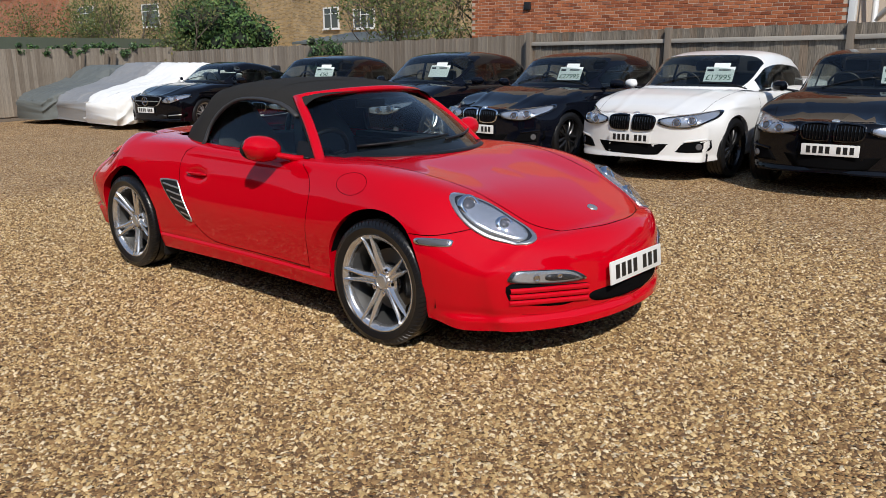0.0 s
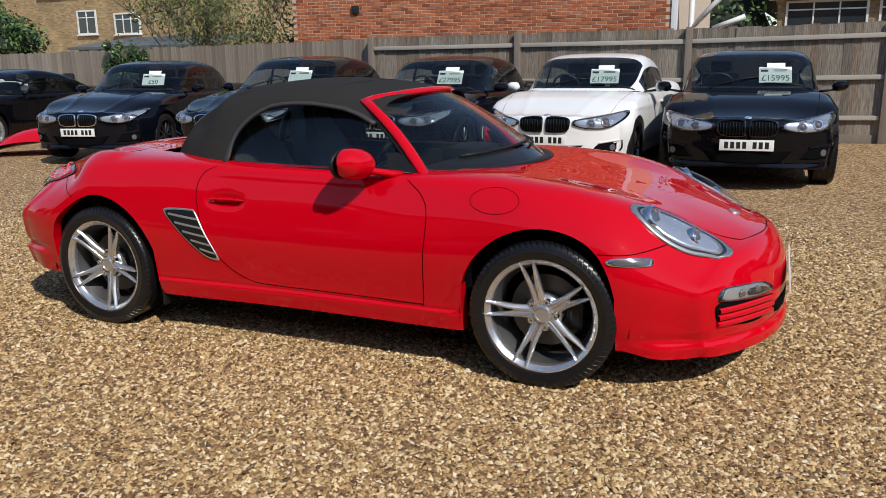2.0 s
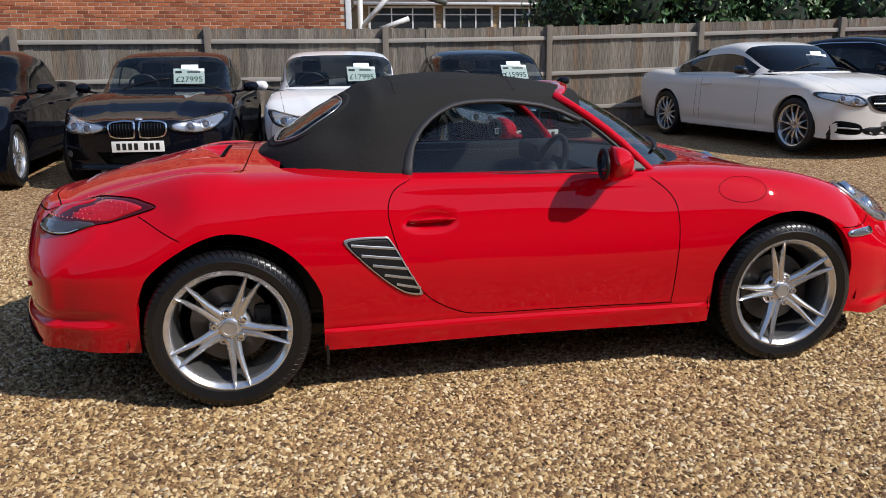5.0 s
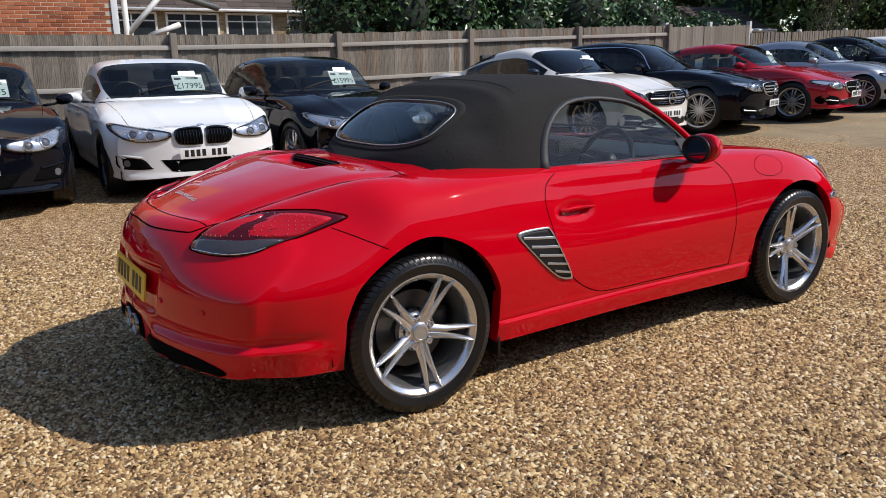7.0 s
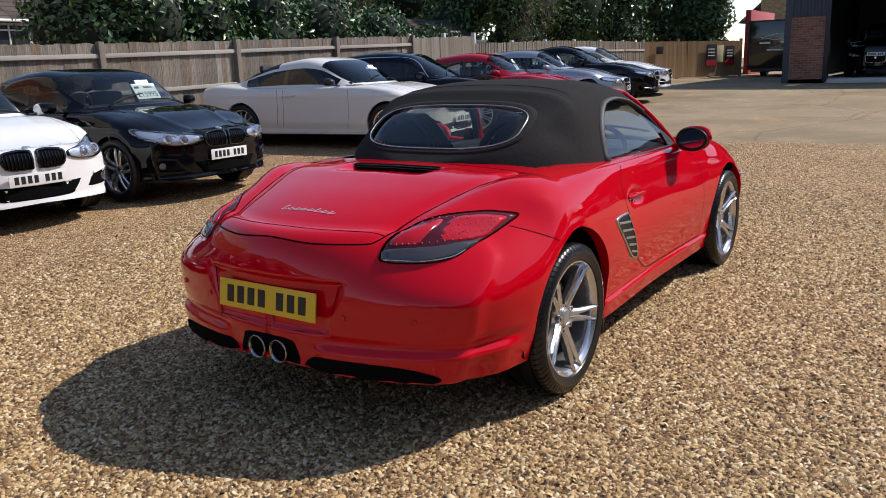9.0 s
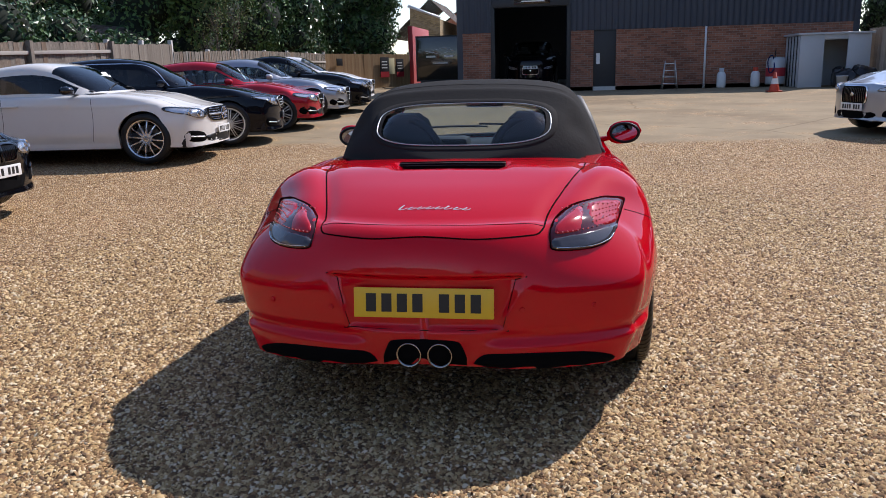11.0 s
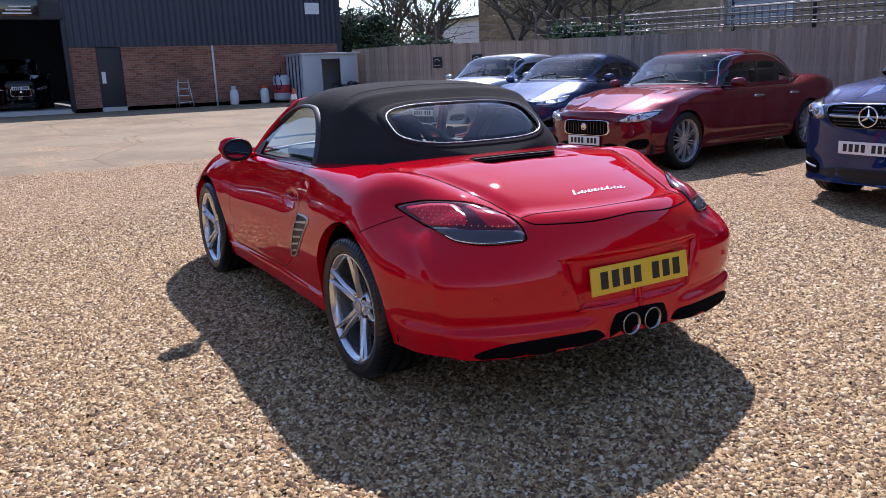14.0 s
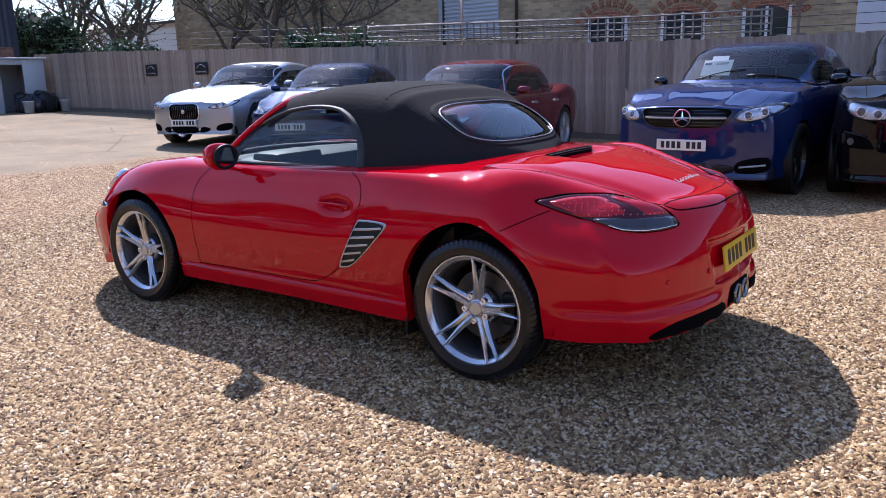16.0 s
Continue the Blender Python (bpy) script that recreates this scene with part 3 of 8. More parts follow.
    box(cal, (0.095, -0.020, -0.075), (0.165, 0.045, 0.075), 0.02)
    caliper = bpy.data.meshes.new("brake_caliper")
    cal.to_mesh(caliper)
    cal.free()
    for me, mt in ((tyre, SHINE_TYRE), (rimm, ALLOY), (disc, DISC), (cap, SATIN), (nuts, CHROME), (barrel, BARREL), (caliper, PLASTIC), (tread, SHINE_TYRE)):
        me.materials.append(mt)
    return tyre, rimm, disc, cap, nuts, barrel, caliper, tread


WHEELS = {}


def wheel_set(R, rim, width, spokes, twin, mat, twist=0.0):
    key = (R, rim, width, spokes, twin, mat.name, twist)
    if key not in WHEELS:
        WHEELS[key] = wheel_meshes(R, rim, width, spokes, twin, mat, "", twist)
    return WHEELS[key]


def add_wheels(car, meshes, xf, xr, yf, yr, zf, zr, turns=(8, 30, 50, 12), full=True):
    tyre, rimm, disc, cap, nuts = meshes[:5]
    for (x, y, z), turn in zip(((xf, -yf, zf), (xf, yf, zf), (xr, -yr, zr), (xr, yr, zr)), turns):
        m = pose(x, y, z, 0, 0, 180 if y > 0 else 0) @ pose(0, 0, 0, 0, turn, 0)
        w = part("wheel", tyre, None, car, "", m)
        part("rim", rimm, None, w)
        part("brake_disc", disc, None, w)
        if len(meshes) > 5:
            part("barrel", meshes[5], None, w)
            tagged(part("tread", meshes[7], None, w), kind="stuff")
            part("brake_caliper", meshes[6], None, w, "", pose(0, 0, 0, 0, -turn, 0))
        if full:
            part("hub_cap", cap, None, w)
            [part("wheel_bolt", nuts, None, w, "", pose(0.058 * math.cos(a), 0, 0.058 * math.sin(a))) for a in [2 * math.pi * (k + 0.5) / 5 + math.pi / 2 for k in range(5)]]


PLATE_BAR = []


def plate(car, m, yellow=False, w=0.52, h=0.111):
    """A number plate with plain bars in place of its characters."""
    p = part("number_plate", block((-0.004, -w / 2, -h / 2), (0.004, w / 2, h / 2), 0.003), PLATE_Y if yellow else PLATE_W, car, "yellow plate" if yellow else "white plate", m)
    cells = [-3.5, -2.5, -1.5, -0.5, 1.2, 2.2, 3.2]
    for c in cells:
        y = (c + 0.15) * 0.058 * w / 0.52
        if not PLATE_BAR:
            part("plate_bar", box(bmesh.new(), (0.004, -0.019, -0.034), (0.0052, 0.019, 0.034)), INK, p, "", pose(0, y, 0))
            PLATE_BAR.append(p.children[0].data)
        else:
            part("plate_bar", PLATE_BAR[0], None, p, "", pose(0, y, 0))
    return p


# ---- parked cars in general ----
def car_dents(s):
    """Pressed creases of a parked car's skin: shoulder line, hollow doors, sill, bonnet ribs."""
    W2, belt, wb, xc, nz = s["W"] / 2, s["belt"], s["wheelbase"], s["cowl"], s["nose_z"]

    def f(x, y, z):
        a = abs(y)
        if a > W2 * 0.8 and abs(x) < wb / 2 + 0.5:
            zc = belt - 0.155 + 0.02 * smooth(1.2, -1.2, x)
            d = 0.009 * math.exp(-((z - zc) / 0.018) ** 2)
            if abs(x) < wb / 2 - 0.30:
                e = smooth(wb / 2 - 0.30, wb / 2 - 0.55, abs(x))
                d += e * (0.016 * (1 - smooth(0.275, 0.300, z)) - 0.014 * math.exp(-((z - 0.42) / 0.09) ** 2))
            y += math.copysign(d, y)
        if x > xc - 0.1 and z > nz - 0.02:
            u = smooth(xc - 0.1, s["xf"] - 0.1, x)
            z += 0.010 * math.exp(-((a - 0.50 + 0.17 * u) / 0.035) ** 2) * smooth(xc - 0.1, xc + 0.2, x)
        if x > s["xf"] - 0.6 and z < 0.30:
            out = Vector((x - s["xf"] + 0.9, y)).normalized() * 0.014 * (1 - smooth(0.245, 0.262, z)) * smooth(s["xf"] - 0.6, s["xf"] - 0.45, x)
            x, y = x + out.x, y + out.y
        return x, y, z
    return f


def car_mirror(car, s, sg, mat):
    """Door mirror: a wedge-shaped cap on a slim black foot, with its glass."""
    yy, zz, xx = s["W"] / 2 - 0.075, s["belt"] + 0.055, s["cowl"] - 0.44
    rows, n = [], 14
    for k in range(9):
        t = k / 8
        r = (1 - (2 * abs(t - 0.5)) ** 3.0) ** 0.5 if 0 < t < 1 else 0.05
        row = []
        for q in range(n):
            a = 2 * math.pi * q / n
            dx, dz = math.cos(a), math.sin(a)
            row.append((xx - 0.035 * t + (0.105 if dx > 0 else 0.025) * dx * r, sg * (yy + 0.065 + 0.185 * t), zz + 0.012 * t + (0.068 - 0.014 * t) * math.copysign(abs(dz) ** 0.8, dz) * r))
        rows.append(row)
    f = [(i * n + q, i * n + (q + 1) % n, (i + 1) * n + (q + 1) % n, (i + 1) * n + q)[::sg] for i in range(8) for q in range(n)]
    ob = part("door_mirror", mesh_of("door_mirror", [p for r in rows for p in r], f), mat, car)
    part("mirror_foot", mesh_of("mirror_foot", *tube([(xx + 0.04, sg * (yy - 0.06), zz - 0.055), (xx + 0.02, sg * (yy + 0.03), zz - 0.045), (xx + 0.01, sg * (yy + 0.11), zz - 0.03)], 0.030, 8, False, 0.5)), GLOSSBLACK, ob)
    gv = [(xx - 0.036 - 0.02 * math.cos(a), sg * (yy + 0.158 + 0.075 * math.cos(a)), zz + 0.006 + 0.050 * math.sin(a)) for a in np.linspace(0, 2 * math.pi, 18, endpoint=False)]
    part("mirror_glass", mesh_of("mirror_glass", gv, [tuple(range(18))[::-sg]], False), MIRROR_GLASS, ob)


def car_curves(s):
    W2, wb, xf, xr = s["W"] / 2, s["wheelbase"], s["xf"], s["xr"]
    nz, cz, bz, belt = s["nose_z"], s["cowl_z"], s["boot_z"], s["belt"]
    xc, xrb = s["cowl"], s["rear_base"]
    R = s["wheel"] + 0.045
    return dict(
        wb=curve_of((xr, W2 * 0.78), (xr + 0.5, W2 * 0.92), (0, W2 * 0.93), (xf - 0.5, W2 * 0.92), (xf, W2 * 0.80)),
        zb=curve_of((xr, 0.36), (xr + 0.45, 0.27), (-wb / 2 + 0.5, 0.22), (wb / 2 - 0.5, 0.22), (xf - 0.5, 0.22), (xf, 0.20)),
        ws=curve_of((xr, W2 * 0.88), (xr + 0.5, W2 * 0.98), (-wb / 2, W2), (0, W2 * 0.985), (wb / 2, W2), (xf - 0.45, W2 * 0.97), (xf, W2 * 0.86)),
        zs=curve_of((xr, 0.66), (-wb / 2, 0.66), (0, 0.60), (wb / 2, 0.60), (xf, 0.50)),
        wm=curve_of((xr, W2 * 0.86), (xr + 0.5, W2 * 0.955), (0, W2 * 0.96), (wb / 2, W2 * 0.965), (xf - 0.45, W2 * 0.91), (xf, W2 * 0.82)),
        zm=curve_of((xr, bz - 0.18), (-wb / 2, belt - 0.075), (0, belt - 0.075), (wb / 2, (nz + cz) / 2 - 0.02), (xf - 0.35, nz - 0.02), (xf, nz - 0.06)),
        wh=curve_of((xr, W2 * 0.74), (xr + 0.5, W2 * 0.84), (0, W2 * 0.86), (wb / 2, W2 * 0.84), (xf - 0.4, W2 * 0.74), (xf, W2 * 0.60)),
        zh=curve_of((xr, bz - 0.10), (xrb - 0.2, bz - 0.03), (-wb / 2 + 0.4, belt - 0.01), (xc - 0.4, belt - 0.01), (xc + 0.05, cz - 0.03), (wb / 2, (nz + cz) / 2 + 0.04), (xf - 0.3, nz + 0.03), (xf, nz - 0.03)),
        zc=curve_of((xr, bz - 0.07), (xr + 0.25, bz - 0.005), (xrb, bz), (xrb + 0.4, belt), (xc - 0.4, belt), (xc, cz), (wb / 2, (nz + cz) / 2 + 0.075), (xf - 0.3, nz + 0.06), (xf, nz)),
        arches=[(wb / 2, s["wheel"] - 0.005, R), (-wb / 2, s["wheel"] - 0.005, R)],
        dome_p=3.4, dents=car_dents(s), nose=xf, tail=xr, dome_f=0.10, dome_r=0.10, bow_f=s.get("bow", 0.25), bow_r=0.20, bow_x=wb / 2 + 0.1, zn_f=0.50, zn_r=0.66, steps=44)


def greenhouse(s):
    """Roof, pillars and panes as pieces of one lofted grid."""
    W2, H, xc, xh, xrh, xrb = s["W"] / 2, s["H"], s["cowl"], s["header"], s["rear_header"], s["rear_base"]
    belt, cz, bz = s["belt"], s["cowl_z"], s["boot_z"]
    top = curve_of((xrb - 0.02, bz - 0.01), (xrb * 0.5 + xrh * 0.5, bz + (H - 0.06 - bz) * 0.60), (xrh, H - 0.055), ((xh + xrh) / 2 + 0.1, H), (xh, H - 0.05), (xh * 0.5 + xc * 0.5, cz + (H - 0.05 - cz) * 0.56), (xc + 0.02, cz - 0.01))
    base = curve_of((xrb, bz - 0.03), (xrb + 0.5, belt - 0.02), (0, belt - 0.02), (xc - 0.4, belt - 0.02), (xc, cz - 0.02))
    wide = curve_of((xrb, W2 * 0.70), (xrb + 0.5, W2 * 0.83), (0, W2 * 0.87), (xc - 0.3, W2 * 0.86), (xc, W2 * 0.80))
    prof = resample(spline([(1.0, 0.0), (0.955, 0.30), (0.885, 0.66), (0.80, 0.88), (0.62, 0.965), (0.32, 0.993), (0, 1.0)], 8), 17)
    xs = sorted(set(np.linspace(xrb - 0.02, xc + 0.02, 56).tolist() + [s["pillar"] - 0.035, s["pillar"] + 0.035]))
    rows = []
    for x in xs:
        zt, zb, w = top(x), base(x), wide(x)
        h = [(w * a, zb + max(zt - zb, 0.004) * b) for a, b in prof]
        full = [(-y, z) for y, z in h] + h[-2::-1]
        bow = 0.26 * smooth(xh - 0.2, xc, x) - 0.20 * smooth(xrh + 0.2, xrb, x)
        rows.append([(x - bow * (y / 0.8) ** 2, y, z) for y, z in full])
    C = len(rows[0])
    verts = [p for r in rows for p in r]
    groups = {k: [] for k in ("roof", "windscreen", "rear_window", "front_r", "front_l", "rear_r", "rear_l", "pillar_r", "pillar_l")}
    for i in range(len(xs) - 1):
        x = (xs[i] + xs[i + 1]) / 2
        tall = top(x) - base(x)
        for j in range(C - 1):
            u = min(j, C - 2 - j)
            f = (i * C + j, i * C + j + 1, (i + 1) * C + j + 1, (i + 1) * C + j)
            g = "roof"
            if u >= 7 and xh + 0.02 < x < xc - 0.01:
                g = "windscreen"
            elif u >= 7 and xrb + 0.03 < x < xrh - 0.02:
                g = "rear_window"
            elif 1 <= u <= 5 and tall > 0.10 and x < xc - 0.25 and x > s.get("glass_end", xrb + 0.30):
                side = "r" if j < C / 2 else "l"
                if x > s["pillar"] + 0.035:
                    g = "front_" + side
                elif x < s["pillar"] - 0.035:
                    g = "rear_" + side
                else:
                    g = "pillar_" + side
            groups[g].append(f)
    out = {}
    for g, fs in groups.items():
        ids = sorted({i for f in fs for i in f})
        back = {i: k for k, i in enumerate(ids)}
        if fs:
            out[g] = ([verts[i] for i in ids], [tuple(back[i] for i in f) for f in fs])
    return out, rows


def cabin(s):
    """Seats, dashboard and wheel, seen dimly through the panes."""
    bm = bmesh.new()
    W2, belt, xc, H = s["W"] / 2, s["belt"], s["cowl"], s["H"]
    box(bm, (s["rear_base"] + 0.2, -W2 * 0.80, belt + 0.004), (xc - 0.1, W2 * 0.80, belt + 0.012))
    box(bm, (xc - 0.75, -W2 * 0.74, belt + 0.004), (xc - 0.22, W2 * 0.74, belt + 0.055), 0.03)
    for x in (s["header"] - 0.55, s["header"] - 1.35):
        for y in (-0.36, 0.36):
            box(bm, (x - 0.07, y - 0.23, belt), (x + 0.05, y + 0.23, belt + 0.20), 0.05)
            box(bm, (x - 0.10, y - 0.13, belt + 0.215), (x - 0.01, y + 0.13, min(belt + 0.36, H - 0.09)), 0.04)
    v, f = tube([(xc - 0.80 + 0.05 * math.sin(a), -0.36 + 0.18 * math.cos(a), belt + 0.06 + 0.15 * math.sin(a)) for a in np.linspace(0, 2 * math.pi, 20)[:-1]], 0.014, 6, True)
    me = bpy.data.meshes.new("t")
    me.from_pydata([tuple(p) for p in v], [], f)
    bm.from_mesh(me)
    return bm


SPECS = {}


def spec(name, **k):
    k["xf"] = k["wheelbase"] / 2 + k["fo"]
    k["xr"] = k["xf"] - k["L"]
    SPECS[name] = k


spec("saloon", L=4.63, W=1.82, H=1.43, wheelbase=2.81, fo=0.79, nose_z=0.70, cowl_z=0.97, belt=0.94, boot_z=1.05, cowl=0.92, header=0.20, rear_header=-0.85, rear_base=-1.62, pillar=-0.28, wheel=0.33)
spec("compact_saloon", L=4.59, W=1.77, H=1.36, wheelbase=2.76, fo=0.79, nose_z=0.66, cowl_z=0.92, belt=0.89, boot_z=1.0, cowl=0.90, header=0.20, rear_header=-0.85, rear_base=-1.60, pillar=-0.28, wheel=0.32)
spec("estate_saloon", L=4.92, W=1.87, H=1.47, wheelbase=2.97, fo=0.85, nose_z=0.72, cowl_z=0.99, belt=0.96, boot_z=1.07, cowl=0.98, header=0.20, rear_header=-0.95, rear_base=-1.75, pillar=-0.28, wheel=0.34)
spec("coupe", L=4.65, W=1.80, H=1.40, wheelbase=2.76, fo=0.80, nose_z=0.72, cowl_z=0.97, belt=0.95, boot_z=1.05, cowl=0.88, header=0.15, rear_header=-0.70, rear_base=-1.70, pillar=-0.45, wheel=0.33)
spec("big_coupe", L=4.85, W=1.86, H=1.43, wheelbase=2.87, fo=0.83, nose_z=0.74, cowl_z=0.99, belt=0.97, boot_z=1.05, cowl=0.90, header=0.12, rear_header=-0.75, rear_base=-1.85, pillar=-0.55, wheel=0.345)
spec("limousine", L=5.15, W=1.89, H=1.46, wheelbase=3.05, fo=0.88, nose_z=0.76, cowl_z=1.00, belt=0.97, boot_z=1.06, cowl=0.98, header=0.22, rear_header=-1.0, rear_base=-1.85, pillar=-0.30, wheel=0.35)
spec("electric", L=4.69, W=1.85, H=1.44, wheelbase=2.88, fo=0.84, nose_z=0.68, cowl_z=0.98, belt=0.95, boot_z=1.08, cowl=1.10, header=0.25, rear_header=-0.75, rear_base=-1.80, pillar=-0.25, wheel=0.335)
spec("suv_coupe", L=4.73, W=1.89, H=1.60, wheelbase=2.87, fo=0.85, nose_z=0.92, cowl_z=1.15, belt=1.10, boot_z=1.20, cowl=0.95, header=0.22, rear_header=-0.80, rear_base=-1.85, pillar=-0.30, wheel=0.365)
spec("suv", L=4.89, W=1.94, H=1.76, wheelbase=2.93, fo=0.88, nose_z=0.98, cowl_z=1.20, belt=1.16, boot_z=1.25, cowl=0.92, header=0.25, rear_header=-1.75, rear_base=-2.05, pillar=-0.30, wheel=0.375)
BUILT = {}


def base_meshes(kind):
    if kind in BUILT:
        return BUILT[kind]
    s = SPECS[kind]
    rows = shell(car_curves(s), 44)
    vf = shell_mesh(rows)
    tree = BVHTree.FromPolygons([tuple(map(float, p)) for p in vf[0]], [tuple(map(int, f)) for f in vf[1]])
    gh, grows = greenhouse(s)
    gverts = [p for r in grows for p in r]
    gtree = BVHTree.FromPolygons([tuple(map(float, p)) for p in gverts], grid_faces(len(grows), len(grows[0])))
    BUILT[kind] = (s, vf, tree, gh, gtree)
    return BUILT[kind]


def parked_car(name, label, kind, colour, face, m, wheels, plate_z=0.48, card=None, glass=GLASS, chrome=False, roof=None):
    s, vf, tree, gh, gtree = base_meshes(kind)
    car = thing(name, label, "car", m, "cars parked round the yard")
    part("body", mesh_of("body", *vf, True, 50), colour, car)
    for g, v in gh.items():
        nm = {"roof": "roof", "windscreen": "windscreen", "rear_window": "rear_window", "pillar_r": "door_pillar", "pillar_l": "door_pillar"}.get(g, "side_window")
        part(nm, mesh_of(nm, *v, True), (roof or colour) if g == "roof" else GLOSSBLACK if "pillar" in g else glass if g != "rear_window" else DARKGLASS, car)
    part("cabin", cabin(s), INSIDE, car, "dark seats and dashboard")
    part("underbody", block((s["xr"] + 0.35, -s["W"] / 2 + 0.12, 0.20), (s["xf"] - 0.30, s["W"] / 2 - 0.12, 0.42), 0.02), PLASTIC, car)
    xa = s["wheelbase"] / 2
    for x in (xa, -xa):
        for y in (-1, 1):
            yy = s["W"] / 2 - 0.02
            v, f = lathe([(s["wheel"] + 0.043, yy - 0.10), (s["wheel"] + 0.05, yy - 0.32), (0.02, yy - 0.32)], 32)
            q = cut_below(moved((v, f), pose(x, 0, s["wheel"] - 0.005)), 0.22)
            part("wheel_well", mesh_of("wheel_well", *(q if y > 0 else mirror_y(q))), PLASTIC, car)
    add_wheels(car, wheels, xa, -xa, s["W"] / 2 - 0.125, s["W"] / 2 - 0.125, s["wheel"], s["wheel"], (8, 30, 50, 12), False)
    face(car, s, tree, colour)
    for sg in (-1, 1):
        car_mirror(car, s, sg, GLOSSBLACK if kind in ("big_coupe", "suv_coupe") else colour)
    # bonnet edges
    xf, xc = s["xf"], s["cowl"]
    for sg in (-1, 1):
        part("bonnet_gap", mesh_of("bonnet_gap", *ribbon(tree, "z", [(xc - 0.12, sg * 0.74), (xc + 0.2, sg * 0.725), (xf - 0.45, sg * 0.66), (xf - 0.30, sg * 0.58), (xf - 0.19, sg * 0.40), (xf - 0.125, sg * 0.16), (xf - 0.12, 0)], 0.005, 0.001)), GAP2, car)
    # shut lines and handles
    belt = s["belt"]
    for ax, sg in (("y", -1), ("-y", 1)):
        for xd in (s["cowl"] - 0.18, s["pillar"]) + ((s["pillar"] - 0.95,) if kind not in ("coupe", "big_coupe") else (s["pillar"] - 0.12,)):
            part("shut_line", mesh_of("shut_line", *ribbon(tree, ax, [(xd, belt - 0.04), (xd + 0.02, 0.7), (xd + 0.01, 0.5), (xd - 0.02, 0.32)], 0.006)), GAP2, car)
        for xd in ((s["pillar"] + 0.16, s["pillar"] - 0.75) if kind not in ("coupe", "big_coupe") else (s["pillar"] + 0.14,)):
            part("door_handle", mesh_of("door_handle", *patch(tree, ax, [(xd - 0.1, belt - 0.155), (xd + 0.1, belt - 0.15), (xd + 0.1, belt - 0.125), (xd - 0.1, belt - 0.13)], 0.02, 0.008, 3, 4, depth=-0.002)), CHROME if chrome else colour, car)
        if chrome:
            zt = s["H"] - 0.13
            pts = [(s["cowl"] - 0.35, belt + 0.02), (s["header"] + 0.1, zt - 0.02), (s["header"] - 0.5, zt + 0.03), (s["rear_header"] + 0.15, zt - 0.01), (s["rear_header"] - 0.42, belt + 0.10), (s["rear_header"] - 0.2, belt + 0.03)]
            part("window_trim", mesh_of("window_trim", *ribbon(gtree, ax, pts, 0.016, 0.006)), CHROME, car, "bright window trim")
    # plate
    p, nor = cast(tree, (6, 0, plate_z), (-1, 0, 0))
    plate(car, pose(p.x + 0.012, 0, plate_z, 0, 0, 0))
    # wipers
    for y in (-0.45, 0.15):
        v, f = tube([cast(gtree, (s["cowl"] - 0.10 - 0.02 * k, y + 0.11 * k, 3), (0, 0, -1))[0] + Vector((0, 0, 0.012)) for k in range(6)], 0.007, 5)
        part("wiper", mesh_of("wiper", v, f), PLASTIC, car)
    if card:
        yc = card[0]
        xc = s["cowl"] * 0.52 + s["header"] * 0.48
        a, na = cast(gtree, (xc + 0.13, yc, 4), (0, 0, -1))
        b, _ = cast(gtree, (xc - 0.13, yc, 4), (0, 0, -1))
        price_card(car, (a + b) / 2 - na * 0.035, na, card[1])
    return car


# shade of bonnet and door gaps, painted as dark strips on the closed body
GAP2 = plain("shut_line_shade", (0.005, 0.005, 0.005), 0.9, var=0.1, spec=0.03)
PRICE = plain("price_ink", (0.02, 0.09, 0.05), 0.6, var=0.1)


def price_card(car, place, nor, text):
    """A white price card in the windscreen."""
    q = nor.to_track_quat("Z", "Y").to_matrix()
    nor = (nor + Vector((0.75, 0, 0))).normalized()
    up = Vector((0, 0, 1))
    up = (up - nor * up.dot(nor)).normalized()
    right = up.cross(nor).normalized()
    m = Matrix((right, up, nor)).transposed().to_4x4()
    m.translation = place
    bm = bmesh.new()
    box(bm, (-0.18, -0.12, -0.002), (0.18, 0.09, 0.002), 0.0)
    box(bm, (-0.09, 0.09, -0.002), (0.11, 0.145, 0.002), 0.0)
    card = part("price_card", bm, CARD, car, "white price card", m)
    bm = bmesh.new()
    for y in (0.03, 0.045):
        box(bm, (-0.02, y, 0.002), (0.13, y + 0.009, 0.003))
    box(bm, (-0.16, 0.025, 0.002), (-0.08, 0.055, 0.003))
    part("card_heading", bm, INK, card)
    if text:
        cu = bpy.data.curves.new("price", "FONT")
        cu.body, cu.size, cu.extrude, cu.align_x = text, 0.105, 0.001, "CENTER"
        cu.materials.append(PRICE)
        ob = new("price", cu)
        ob.parent = card
        ob.matrix_basis = pose(0, -0.095, 0.004)


